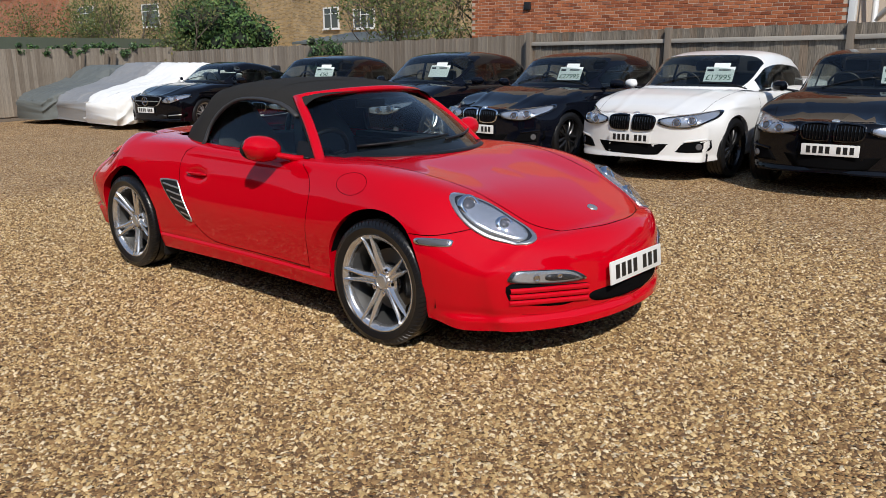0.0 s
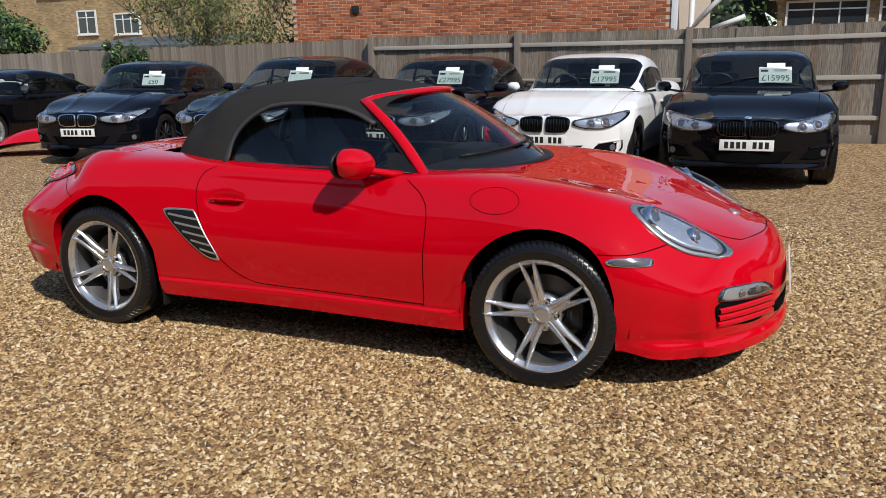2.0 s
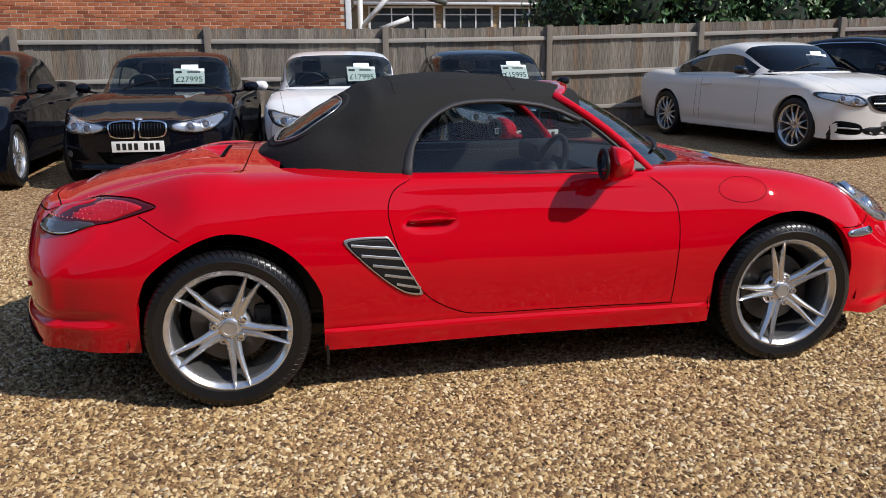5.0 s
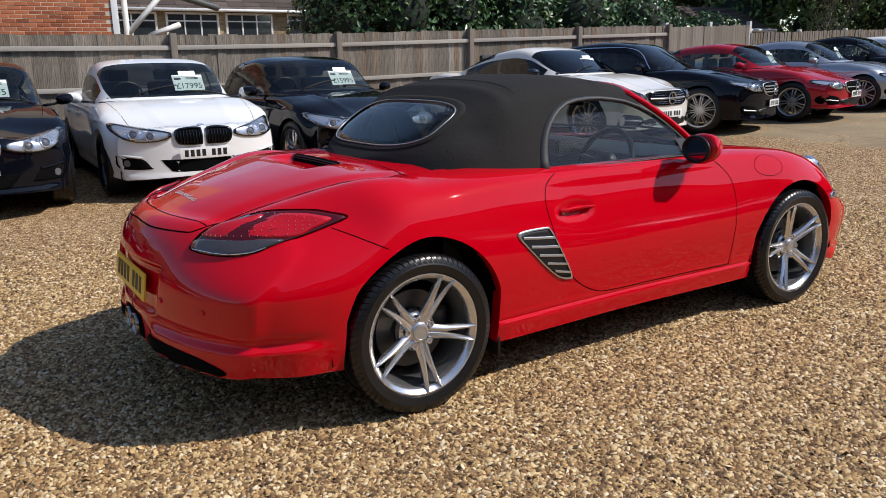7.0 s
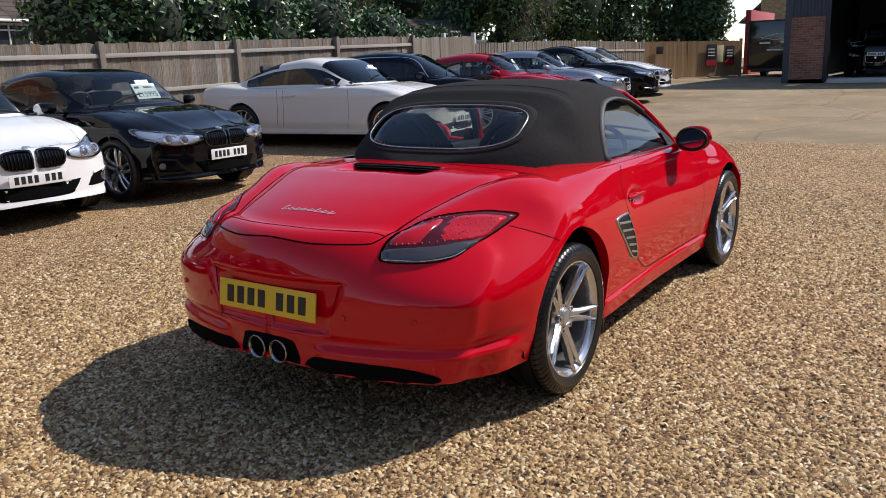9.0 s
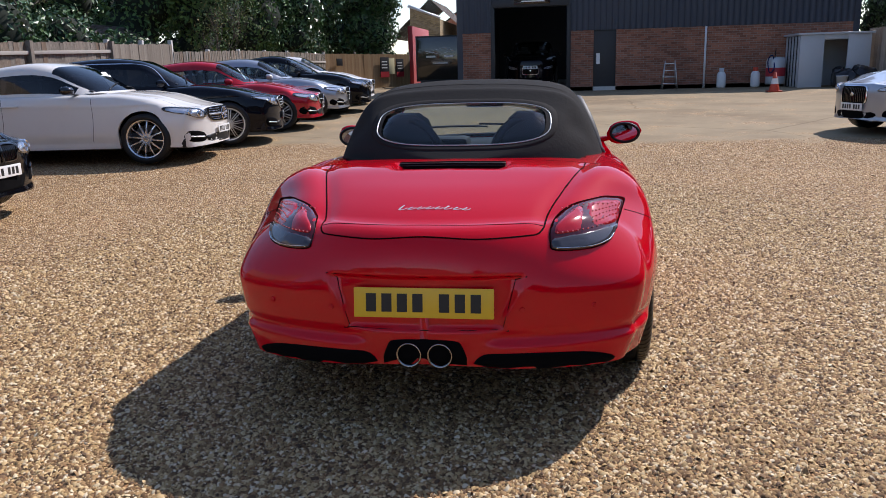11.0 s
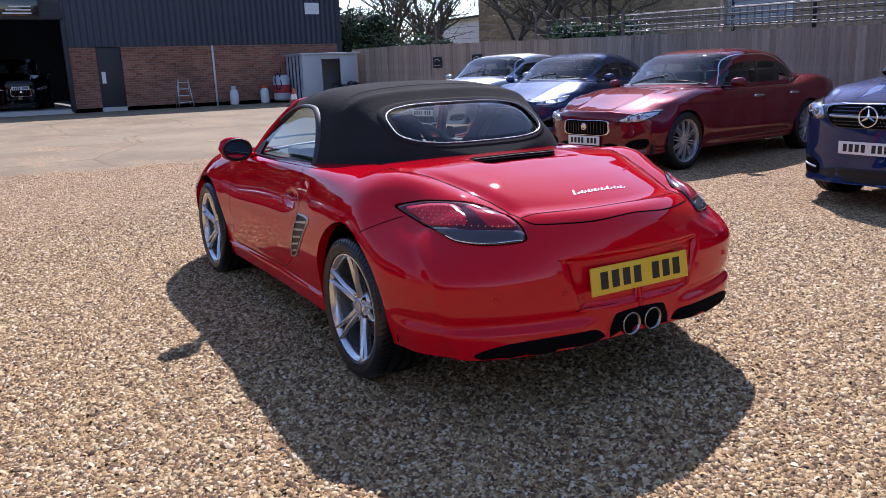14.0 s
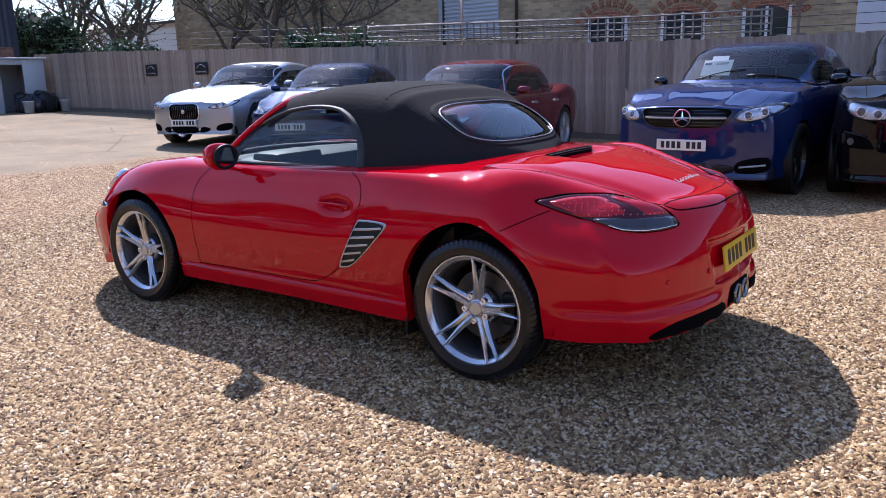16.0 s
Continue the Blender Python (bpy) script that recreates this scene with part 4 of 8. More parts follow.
def lamps(car, tree, outline, eyes, dark=None, off=0.004):
    for sg in (1, -1):
        o = [(sg * y, z) for y, z in outline]
        lamp = part("headlamp", mesh_of("headlamp", *patch(tree, "-x", o, off, 0.0, 4, 4)), dark or REFLECT, car, "clear glass headlamp")
        part("lamp_surround", mesh_of("lamp_surround", *patch(tree, "-x", o, off + 0.008, 0.0, 1, 4, inner=0.90)), GLOSSBLACK, lamp)
        for y, z, r in eyes:
            p, nor = cast(tree, (6, sg * y, z), (-1, 0, 0))
            q = (nor + Vector((0.8, 0, 0))).normalized().to_track_quat("Z", "Y").to_matrix().to_4x4()
            q.translation = p + nor * (off + 0.001)
            part("lamp_ring", mesh_of("lamp_ring", *moved(lathe([(r * 0.72, 0.002), (r * 0.78, 0.014), (r * 1.0, 0.012), (r * 1.12, -0.01)], 18, "z"), q)), CHROME, lamp)
            part("lamp_lens", mesh_of("lamp_lens", *moved(lathe([(0.001, 0.012), (r * 0.5, 0.009), (r * 0.74, 0.001)], 18, "z"), q)), TAILSMOKE, lamp)
        part("lamp_cover", mesh_of("lamp_cover", *patch(tree, "-x", o, off + 0.016, 0.010, 4, 4, depth=-0.003)), CLEAR, lamp)


def slats(tree, ys, z0, z1, w, off):
    out = ([], [])
    for y in ys:
        v, f = [], []
        for k in range(5):
            z = z0 + (z1 - z0) * k / 4
            p, nor = cast(tree, (6, y, z), (-1, 0, 0))
            v += [p + Vector((off * 0.4, -w, 0)), p + Vector((off, 0, 0)), p + Vector((off * 0.4, w, 0))]
        for k in range(4):
            f += [(3 * k, 3 * k + 1, 3 * k + 4, 3 * k + 3), (3 * k + 1, 3 * k + 2, 3 * k + 5, 3 * k + 4)]
        out = join(out, (v, f))
    return out


def kidney_face(car, s, tree, colour, grille=None, z=0.625):
    nz = s["nose_z"]
    lamps(car, tree, [(0.315, z + 0.01), (0.335, z + 0.048), (0.50, z + 0.072), (0.68, z + 0.105), (0.82, z + 0.135), (0.825, z + 0.07), (0.75, z - 0.005), (0.62, z - 0.045), (0.45, z - 0.040), (0.34, z - 0.012)], [(0.51, z + 0.010, 0.046), (0.655, z + 0.030, 0.050)])
    for sg in (1, -1):
        o = [(sg * 0.022, z - 0.070), (sg * 0.020, z + 0.055), (sg * 0.045, z + 0.078), (sg * 0.16, z + 0.080), (sg * 0.265, z + 0.066), (sg * 0.292, z + 0.030), (sg * 0.278, z - 0.045), (sg * 0.235, z - 0.078), (sg * 0.13, z - 0.086), (sg * 0.05, z - 0.084)]
        g = part("grille", mesh_of("grille", *patch(tree, "-x", o, 0.004, 0, 4, 3)), MATTE, car, "kidney grille half")
        part("grille_ring", mesh_of("grille_ring", *patch(tree, "-x", o, 0.018, 0, 2, 3, inner=0.88)), grille or CHROME, g)
        for k in range(8):
            part("grille_slat", mesh_of("grille_slat", *slats(tree, [sg * (0.046 + 0.031 * k)], z - 0.070, z + 0.062, 0.005, 0.015)), GLOSSBLACK, g)
    p, nor = cast(tree, (s["xf"] + 0.3, 0, nz + 0.13), (-1, 0, -0.25))
    badge(car, p, nor, 0.038, BADGE_BLUE)
    zl = z - 0.295
    part("lower_intake", mesh_of("lower_intake", *patch(tree, "-x", [(-0.30, zl - 0.055), (-0.36, zl - 0.02), (-0.425, zl + 0.06), (-0.40, zl + 0.07), (0, zl + 0.062), (0.40, zl + 0.07), (0.425, zl + 0.06), (0.36, zl - 0.02), (0.30, zl - 0.055), (0, zl - 0.06)], 0.003, 0, 4, 3)), MATTE, car, "black lower intake")
    for sg in (1, -1):
        o = [(sg * 0.52, zl - 0.015), (sg * 0.53, zl + 0.005), (sg * 0.60, zl + 0.085), (sg * 0.80, zl + 0.115), (sg * 0.815, zl + 0.10), (sg * 0.80, zl + 0.0), (sg * 0.66, zl - 0.02)]
        v = part("fog_intake", mesh_of("fog_intake", *patch(tree, "-x", o, 0.003, 0, 3, 3)), MATTE, car)
        p, nor = cast(tree, (6, sg * 0.735, zl + 0.045), (-1, 0, 0))
        badge(v, p, nor, 0.036, TAILSMOKE, "fog_lamp")
        part("intake_brow", mesh_of("intake_brow", *ribbon_front(tree, [(sg * (0.60 + 0.022 * k), zl + 0.098 + 0.0034 * k) for k in range(10)], 0.024, 0.016)), colour, v)


BADGE_BLUE = plain("badge_enamel", (0.35, 0.42, 0.52), 0.2, 0.3, var=0.1, coat=0.8)


def badge(car, p, nor, r, mat, name="badge"):
    v, f = lathe([(0.001, 0.007), (r * 0.75, 0.006), (r * 0.92, 0.008), (r, 0.0)], 20, "z")
    q = nor.to_track_quat("Z", "Y").to_matrix().to_4x4()
    q.translation = p
    part(name, mesh_of(name, *moved((v, f), q)), mat, car)


def star(car, p, r):
    """A three-spoked ring emblem facing forwards."""
    v, f = tube([(0.0, r * math.cos(a), r * math.sin(a)) for a in np.linspace(0, 2 * math.pi, 28)[:-1]], r * 0.085, 6, True, 1.0, (1, 0, 0))
    for k in range(3):
        a = math.pi / 2 + 2 * math.pi * k / 3
        n = len(v)
        d, e = Vector((0, math.cos(a), math.sin(a))), Vector((0, -math.sin(a), math.cos(a)))
        v += [d * r * 0.98, e * r * 0.17 + d * r * 0.1, -e * r * 0.17 + d * r * 0.1, Vector((r * 0.16, 0, 0)) + d * r * 0.08, -d * r * 0.1]
        f += [(n, n + 1, n + 3), (n, n + 3, n + 2), (n + 1, n + 4, n + 3), (n + 4, n + 2, n + 3)]
    part("emblem", mesh_of("emblem", v, f, True, 30), CHROME, car, "chrome ring emblem", Matrix.Translation(p))


def star_face(car, s, tree, colour, bars=1, z=None, dots=False):
    z = z or s["nose_z"] - 0.09
    g_ = 1.16 if dots else 1.0
    out = 0.05 if dots else 0.0
    lamps(car, tree, [(y + out, q) for y, q in ((0.44, z - 0.02), (0.50, z + 0.06), (0.66, z + 0.10), (0.80, z + 0.115), (0.81, z + 0.06), (0.68, z - 0.02), (0.54, z - 0.05))], [(0.56 + out, z + 0.015, 0.042), (0.69 + out, z + 0.045, 0.040)])
    o = [(y * g_, q) for y, q in ((-0.30, z - 0.10), (-0.40, z + 0.0), (-0.38, z + 0.075), (0, z + 0.09), (0.38, z + 0.075), (0.40, z + 0.0), (0.30, z - 0.10), (0, z - 0.11))]
    g = part("grille", mesh_of("grille", *patch(tree, "-x", o, 0.004, 0, 5, 4)), MATTE, car, "black grille")
    part("grille_frame", mesh_of("grille_frame", *patch(tree, "-x", o, 0.014, 0, 2, 4, inner=0.95)), GLOSSBLACK if dots else SATIN, g)
    if dots:
        V, F = [], []
        for i in range(-14, 15):
            for j in range(6):
                y, zz = i * 0.03 + (j % 2) * 0.015, z - 0.085 + j * 0.03
                if abs(y) < 0.36 * g_ - abs(zz - z) * 0.5 and y * y + (zz - z) ** 2 > 0.011:
                    p, _ = cast(tree, (6, y, zz), (-1, 0, 0))
                    V, F = join((V, F), ([p + Vector(d) for d in ((0.014, 0, 0), (0.005, 0.0095, 0), (0.005, 0, 0.007), (0.005, -0.0095, 0), (0.005, 0, -0.007))], [(0, 1, 2), (0, 2, 3), (0, 3, 4), (0, 4, 1)]))
        part("grille_pins", mesh_of("grille_pins", V, F, False), CHROME, g, "rows of chrome pins")
    for k in range(bars):
        zz = z - 0.01 + (k - (bars - 1) / 2) * 0.045
        part("grille_bar", mesh_of("grille_bar", *ribbon_front(tree, [((-0.37 + 0.74 * t / 10) * g_, zz) for t in range(11)], 0.018, 0.018)), SATIN, g)
    p, _ = cast(tree, (6, 0, z - 0.01), (-1, 0, 0))
    star(g, p + Vector((0.022, 0, 0)), 0.085)
    zl = 0.33
    part("lower_intake", mesh_of("lower_intake", *patch(tree, "-x", [(-0.40, zl - 0.07), (-0.44, zl + 0.03), (0.44, zl + 0.03), (0.40, zl - 0.07)], 0.003, 0, 4, 4)), PLASTIC, car)
    for sg in (1, -1):
        o = [(sg * 0.54, zl - 0.05), (sg * 0.55, zl + 0.06), (sg * 0.79, zl + 0.10), (sg * 0.78, zl - 0.04)]
        v = part("side_intake", mesh_of("side_intake", *patch(tree, "-x", o, 0.003, 0, 3, 4)), MATTE, car)
        part("intake_blade", mesh_of("intake_blade", *ribbon_front(tree, [(sg * (0.56 + 0.022 * t), zl + 0.005 + 0.002 * t) for t in range(11)], 0.02, 0.016)), SATIN, v)


def ribbon_front(tree, line, width, off):
    verts, faces = [], []
    for y, z in line:
        p, nor = cast(tree, (6, y, z), (-1, 0, 0))
        verts += [p + Vector((off * 0.3, 0, width / 2)), p + Vector((off, 0, width * 0.3)), p + Vector((off, 0, -width * 0.3)), p + Vector((off * 0.3, 0, -width / 2))]
    for i in range(len(line) - 1):
        for k in range(3):
            a = 4 * i + k
            faces.append((a, a + 1, a + 5, a + 4))
    return verts, faces


def wide_face(car, s, tree, colour, gz=0.60, half=0.34, tall=0.12, frame=CHROME, lamp_z=0.68, emblem=None):
    """An upright framed grille between two long lamps."""
    if half:
        o = [(-half * 0.9, gz - tall), (-half, gz + 0.02), (-half * 0.88, gz + tall), (0, gz + tall * 1.05), (half * 0.88, gz + tall), (half, gz + 0.02), (half * 0.9, gz - tall), (0, gz - tall * 1.1)]
        g = part("grille", mesh_of("grille", *patch(tree, "-x", o, 0.004, 0, 5, 4)), MATTE, car, "dark mesh grille")
        part("grille_frame", mesh_of("grille_frame", *patch(tree, "-x", o, 0.016, 0, 2, 4, inner=0.94)), frame, g)
        part("grille_slats", mesh_of("grille_slats", *slats(tree, [-half * 0.8 + half * 1.6 * k / 12 for k in range(13)], gz - tall * 0.85, gz + tall * 0.85, 0.006, 0.012)), GLOSSBLACK, g)
        if emblem:
            p, nor = cast(tree, (6, 0, gz + 0.01), (-1, 0, 0))
            badge(g, p + Vector((0.012, 0, 0)), Vector((1, 0, 0)), emblem, CHROME, "emblem")
    z = lamp_z
    lamps(car, tree, [(0.46, z - 0.035), (0.56, z + 0.02), (0.70, z + 0.06), (0.82, z + 0.08), (0.80, z + 0.0), (0.66, z - 0.045)], [(0.60, z - 0.005, 0.035), (0.70, z + 0.015, 0.035)])
    zl = 0.30
    part("lower_intake", mesh_of("lower_intake", *patch(tree, "-x", [(-0.36, zl - 0.05), (-0.40, zl + 0.045), (0.40, zl + 0.045), (0.36, zl - 0.05)], 0.003, 0, 4, 4)), MATTE, car)
    for sg in (1, -1):
        o = [(sg * 0.58, zl - 0.02), (sg * 0.60, zl + 0.07), (sg * 0.79, zl + 0.10), (sg * 0.77, zl - 0.01)]
        part("side_intake", mesh_of("side_intake", *patch(tree, "-x", o, 0.003, 0, 3, 4)), MATTE, car)
# ---- the red roadster in the middle of the yard ----
ROADSTER = dict(
    wb=curve_of((-2.1, 0.66), (-1.75, 0.81), (-1.5, 0.84), (-0.8, 0.83), (0, 0.815), (0.8, 0.815), (1.5, 0.83), (1.8, 0.80), (2.1, 0.64)),
    zb=curve_of((-2.1, 0.27), (-1.9, 0.25), (-1.55, 0.24), (-0.8, 0.20), (0, 0.205), (0.8, 0.20), (1.55, 0.20), (1.9, 0.17), (2.1, 0.18)),
    ws=curve_of((-2.1, 0.76), (-1.8, 0.86), (-1.5, 0.895), (-1.2, 0.90), (-0.8, 0.885), (-0.4, 0.865), (0.2, 0.858), (0.8, 0.865), (1.2, 0.885), (1.5, 0.88), (1.8, 0.84), (2.1, 0.74)),
    zs=curve_of((-2.1, 0.60), (-1.5, 0.60), (0, 0.56), (1.2, 0.58), (1.8, 0.50), (2.1, 0.42)),
    wm=curve_of((-2.1, 0.70), (-1.8, 0.80), (-1.3, 0.855), (-0.8, 0.835), (-0.3, 0.80), (0.5, 0.795), (0.8, 0.805), (1.2, 0.835), (1.5, 0.82), (1.8, 0.76), (2.1, 0.66)),
    zm=curve_of((-2.1, 0.68), (-1.8, 0.74), (-1.3, 0.80), (-0.8, 0.81), (-0.3, 0.80), (0.5, 0.79), (0.8, 0.78), (1.2, 0.745), (1.5, 0.69), (1.8, 0.60), (2.1, 0.47)),
    wh=curve_of((-2.1, 0.54), (-1.8, 0.63), (-1.3, 0.715), (-0.8, 0.74), (-0.3, 0.735), (0.5, 0.725), (0.8, 0.71), (1.2, 0.70), (1.5, 0.67), (1.8, 0.62), (2.1, 0.54)),
    zh=curve_of((-2.1, 0.72), (-1.8, 0.82), (-1.3, 0.895), (-0.8, 0.895), (-0.3, 0.88), (0.5, 0.87), (0.8, 0.87), (1.2, 0.845), (1.5, 0.785), (1.8, 0.68), (2.1, 0.53)),
    zc=curve_of((-2.12, 0.71), (-2.0, 0.765), (-1.83, 0.83), (-1.6, 0.89), (-1.3, 0.935), (-1.0, 0.93), (-0.5, 0.90), (0.5, 0.88), (0.93, 0.875), (1.3, 0.81), (1.6, 0.75), (1.9, 0.655), (2.05, 0.585), (2.12, 0.53)),
    arches=[(1.2075, 0.318, 0.372), (-1.2075, 0.322, 0.385)],
    nose=2.15, tail=-2.10, dome_f=0.15, dome_r=0.15, bow_f=0.28, bow_r=0.165, bow_x=1.35, zn_f=0.36, zn_r=0.56, lean_r=2.35, lean_x=1.03, steps=110, rings=40, finer=[-0.53 + 0.013 * k for k in range(21)] + [-1.46 + 0.012 * k for k in range(21)])


def dents(x, y, z):
    """Pressed shapes of the skin: plate recess, bumper lip, scoop of the rear lid, dish of the door handle."""
    a = abs(y)
    if x < -1.75 and z < 0.66:
        w = 0.27 + 0.06 * smooth(0.42, 0.61, z)
        x += 0.020 * (1 - smooth(w, w + 0.035, a)) * smooth(0.405, 0.43, z) * (1 - smooth(0.60, 0.625, z))
    if x < -1.55 and z < 0.5:
        # ledge along the rear bumper, its lower lip proud of the skin above
        out = Vector((-(-x - 1.5) * 1.9, y)).normalized()
        d = (0.016 * (1 - smooth(0.352, 0.374, z)) - 0.012 * math.exp(-((z - 0.388) / 0.020) ** 2)) * smooth(-1.57, -1.72, x) * smooth(0.20, 0.30, a)
        x, y = x + out.x * d, y + out.y * d
    if x > 1.5 and z < 0.3:
        # splitter lip under the nose
        out = Vector(((x - 1.5) * 1.6, y)).normalized()
        d = (0.014 * (1 - smooth(0.222, 0.240, z)) - 0.006 * math.exp(-((z - 0.255) / 0.018) ** 2)) * smooth(1.55, 1.7, x)
        x, y = x + out.x * d, y + out.y * d
    if abs(x) < 0.9 and z < 0.36:
        # sill below the door
        y += math.copysign((0.017 * (1 - smooth(0.278, 0.298, z)) - 0.004 * math.exp(-((z - 0.302) / 0.012) ** 2)) * smooth(0.9, 0.8, abs(x)), y)
    if -1.98 < x < -1.10 and z > 0.68:
        edge = 0.60 - 0.16 * smooth(-1.15, -1.85, x)
        d = smooth(-1.98, -1.85, x) * smooth(-1.10, -1.22, x)
        z += d * (0.014 * math.exp(-((a - edge - 0.115) / 0.075) ** 2) - 0.013 * math.exp(-((a - edge) / 0.035) ** 2))
    if -1.47 < x < -1.238 and z > 0.8:
        z -= 0.028 * smooth(-1.44, -1.27, x) * (1 - smooth(0.225, 0.265, a))
    if -0.56 < x < -0.24 and z > 0.6:
        d = ((x + 0.40) / 0.118) ** 2 + ((z - 0.712) / 0.042) ** 2
        if d < 1:
            y -= math.copysign(0.020 * (1 - d) ** 0.8, y)
    return x, y, z


ROADSTER["dents"] = dents


def roof_top(x):
    return ROOF_Z(x)


ROOF_Z = curve_of((-1.10, 0.925), (-0.95, 1.025), (-0.8, 1.120), (-0.62, 1.218), (-0.45, 1.268), (-0.2, 1.287), (0.0, 1.275), (0.15, 1.25), (0.29, 1.215))
ROOF_PROFILE = resample(spline([(1.0, 0.0), (0.945, 0.28), (0.87, 0.58), (0.76, 0.83), (0.60, 0.94), (0.3, 0.99), (0, 1.0)], 8), 24)
WINDOW_TOP = curve_of((-0.47, 0.90), (-0.455, 0.98), (-0.41, 1.06), (-0.33, 1.125), (-0.22, 1.165), (-0.08, 1.172), (0.08, 1.155), (0.2, 1.12), (0.29, 1.08))


def hood_point(x, k):
    """A point of the folding roof's skin: station x and profile step k (0 at the belt, 1 at the ridge)."""
    w = 0.715 if x > -0.45 else 0.715 * math.sqrt(max(0.0, 1 - ((-0.45 - x) / 0.655) ** 2.4))
    w = max(w, 0.01)
    if x > -0.2:
        w -= 0.03 * smooth(-0.2, 0.3, x)
    zb = 0.872 + 0.035 * smooth(-0.4, -1.05, x)
    i = k * (len(ROOF_PROFILE) - 1)
    a = ROOF_PROFILE[min(int(i), len(ROOF_PROFILE) - 2)]
    b = ROOF_PROFILE[min(int(i) + 1, len(ROOF_PROFILE) - 1)]
    t = i - min(int(i), len(ROOF_PROFILE) - 2)
    p = a + (b - a) * t
    ridge = 0.011 * math.exp(-((x + 0.585) / 0.035) ** 2) * smooth(0.5, 0.9, p[1]) - 0.008 * math.exp(-((x + 0.70) / 0.06) ** 2)
    hollow = 1 - 0.045 * math.exp(-((x + 0.74) / 0.10) ** 2) * math.exp(-((p[1] - 0.62) / 0.20) ** 2)
    return (x + 0.10 * (1 - (p[0]) ** 2) * smooth(-0.1, 0.3, x), w * p[0] * hollow, zb + (roof_top(x) - zb) * p[1] + ridge * (roof_top(x) > 0.95))


def roadster():
    car = thing("roadster", "red two-seat roadster with a closed black canvas roof", "car", pose(0, 0, 0))
    rows = shell(ROADSTER, 84)

    def keep(c):
        if 0.4 < c[0] < 0.945 - 0.72 * c[1] ** 2 and abs(c[1]) < 0.60 and c[2] > 0.7:
            return False
        return not (-0.98 < c[0] < 0.72 and abs(c[1]) < (0.685 if -0.5 < c[0] < 0.5 else 0.60) and c[2] > 0.7)
    vf = shell_mesh(rows, keep)
    closed = shell_mesh(rows)
    tree = BVHTree.FromPolygons([tuple(map(float, p)) for p in closed[0]], [tuple(map(int, f)) for f in closed[1]])
    part("body", mesh_of("body", *vf, True, 50), RED, car, "glossy red painted body")
    # wheel wells, floor
    for x, z, R in ROADSTER["arches"]:
        for y in (1, -1):
            v, f = lathe([(R - 0.002, 0.845), (R + 0.006, 0.58), (0.02, 0.56)], 40)
            q = cut_below(moved((v, f), pose(x, 0, z)), 0.215)
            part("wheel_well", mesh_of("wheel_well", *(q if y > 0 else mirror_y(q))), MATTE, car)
    part("underbody", block((-1.62, -0.62, 0.19), (1.70, 0.62, 0.30), 0.02), PLASTIC, car)
    wheels = roadster_wheel()
    add_wheels(car, wheels, 1.2075, -1.2075, 0.755, 0.765, 0.317, 0.318, (-15, 10, 27, 10))
    hood(car)
    cockpit(car, tree)
    # shut lines: doors, lids, bumpers
    for ax, sg in (("y", -1), ("-y", 1)):
        part("door_gap", mesh_of("door_gap", *ribbon(tree, ax, [(-0.47, 0.875), (-0.535, 0.84), (-0.565, 0.78), (-0.56, 0.70), (-0.51, 0.55), (-0.42, 0.41), (-0.28, 0.328), (-0.15, 0.312), (0.1, 0.310), (0.4, 0.308), (0.64, 0.305), (0.665, 0.32), (0.672, 0.49), (0.68, 0.69), (0.65, 0.78), (0.56, 0.855)], 0.004, 0.001)), GAP, car)
        part("bumper_gap", mesh_of("bumper_gap", *ribbon(tree, ax, [(1.44, 0.605), (1.56, 0.606), (1.66, 0.625), (1.73, 0.65)], 0.004, 0.0012)), GAP, car)
        part("bumper_gap", mesh_of("bumper_gap", *ribbon(tree, ax, [(-1.36, 0.685), (-1.42, 0.715), (-1.48, 0.745), (-1.525, 0.765)], 0.004, 0.0012)), GAP, car)
        # door handle in its dish
        h = part("door_handle", mesh_of("door_handle", *patch(tree, ax, [(-0.480, 0.705), (-0.475, 0.722), (-0.385, 0.728), (-0.295, 0.72), (-0.305, 0.708), (-0.385, 0.70)], 0.026, 0.008, 3, 5, depth=-0.004)), RED, car)
        lk, ln = cast(tree, *lift(ax, (-0.472, 0.712), 6))
        badge(h, lk + ln * 0.004, ln, 0.011, CHROME, "lock")
        # air intake behind the door
        o = [(-0.748, 0.645), (-0.725, 0.664), (-0.60, 0.664), (-0.565, 0.650), (-0.505, 0.545), (-0.44, 0.430), (-0.455, 0.415), (-0.515, 0.432), (-0.60, 0.495), (-0.69, 0.58)]
        g = part("side_intake", mesh_of("side_intake", *patch(tree, ax, o, 0.002, 0, 5, 3)), PLASTIC, car, "black side intake with silver slats")
        part("intake_frame", mesh_of("intake_frame", *patch(tree, ax, o, 0.006, 0, 2, 3, inner=0.92)), SATIN, g)
        for k in range(5):
            t = (k + 0.7) / 5.6
            za = 0.665 - 0.235 * t
            xa, xb = -0.745 + 0.245 * t ** 1.15, -0.562 + 0.138 * t
            part("intake_slat", mesh_of("intake_slat", *ribbon(tree, ax, [(xa, za), ((xa + xb) / 2, za - 0.012), (xb, za - 0.022)], 0.011, 0.006, 5)), SATIN, g)
        part("mud_flap", block((-0.835, sg * 0.80 - 0.05, 0.135), (-0.822, sg * 0.80 + 0.05, 0.235), 0.005), PLASTIC, car)
        # side repeater
        o = [(1.49, 0.565), (1.495, 0.592), (1.63, 0.590), (1.648, 0.572), (1.63, 0.560)]
        rp = part("side_marker", mesh_of("side_marker", *patch(tree, ax, o, 0.004, 0.003, 3, 4)), TAILSMOKE, car, "clear side marker lamp")
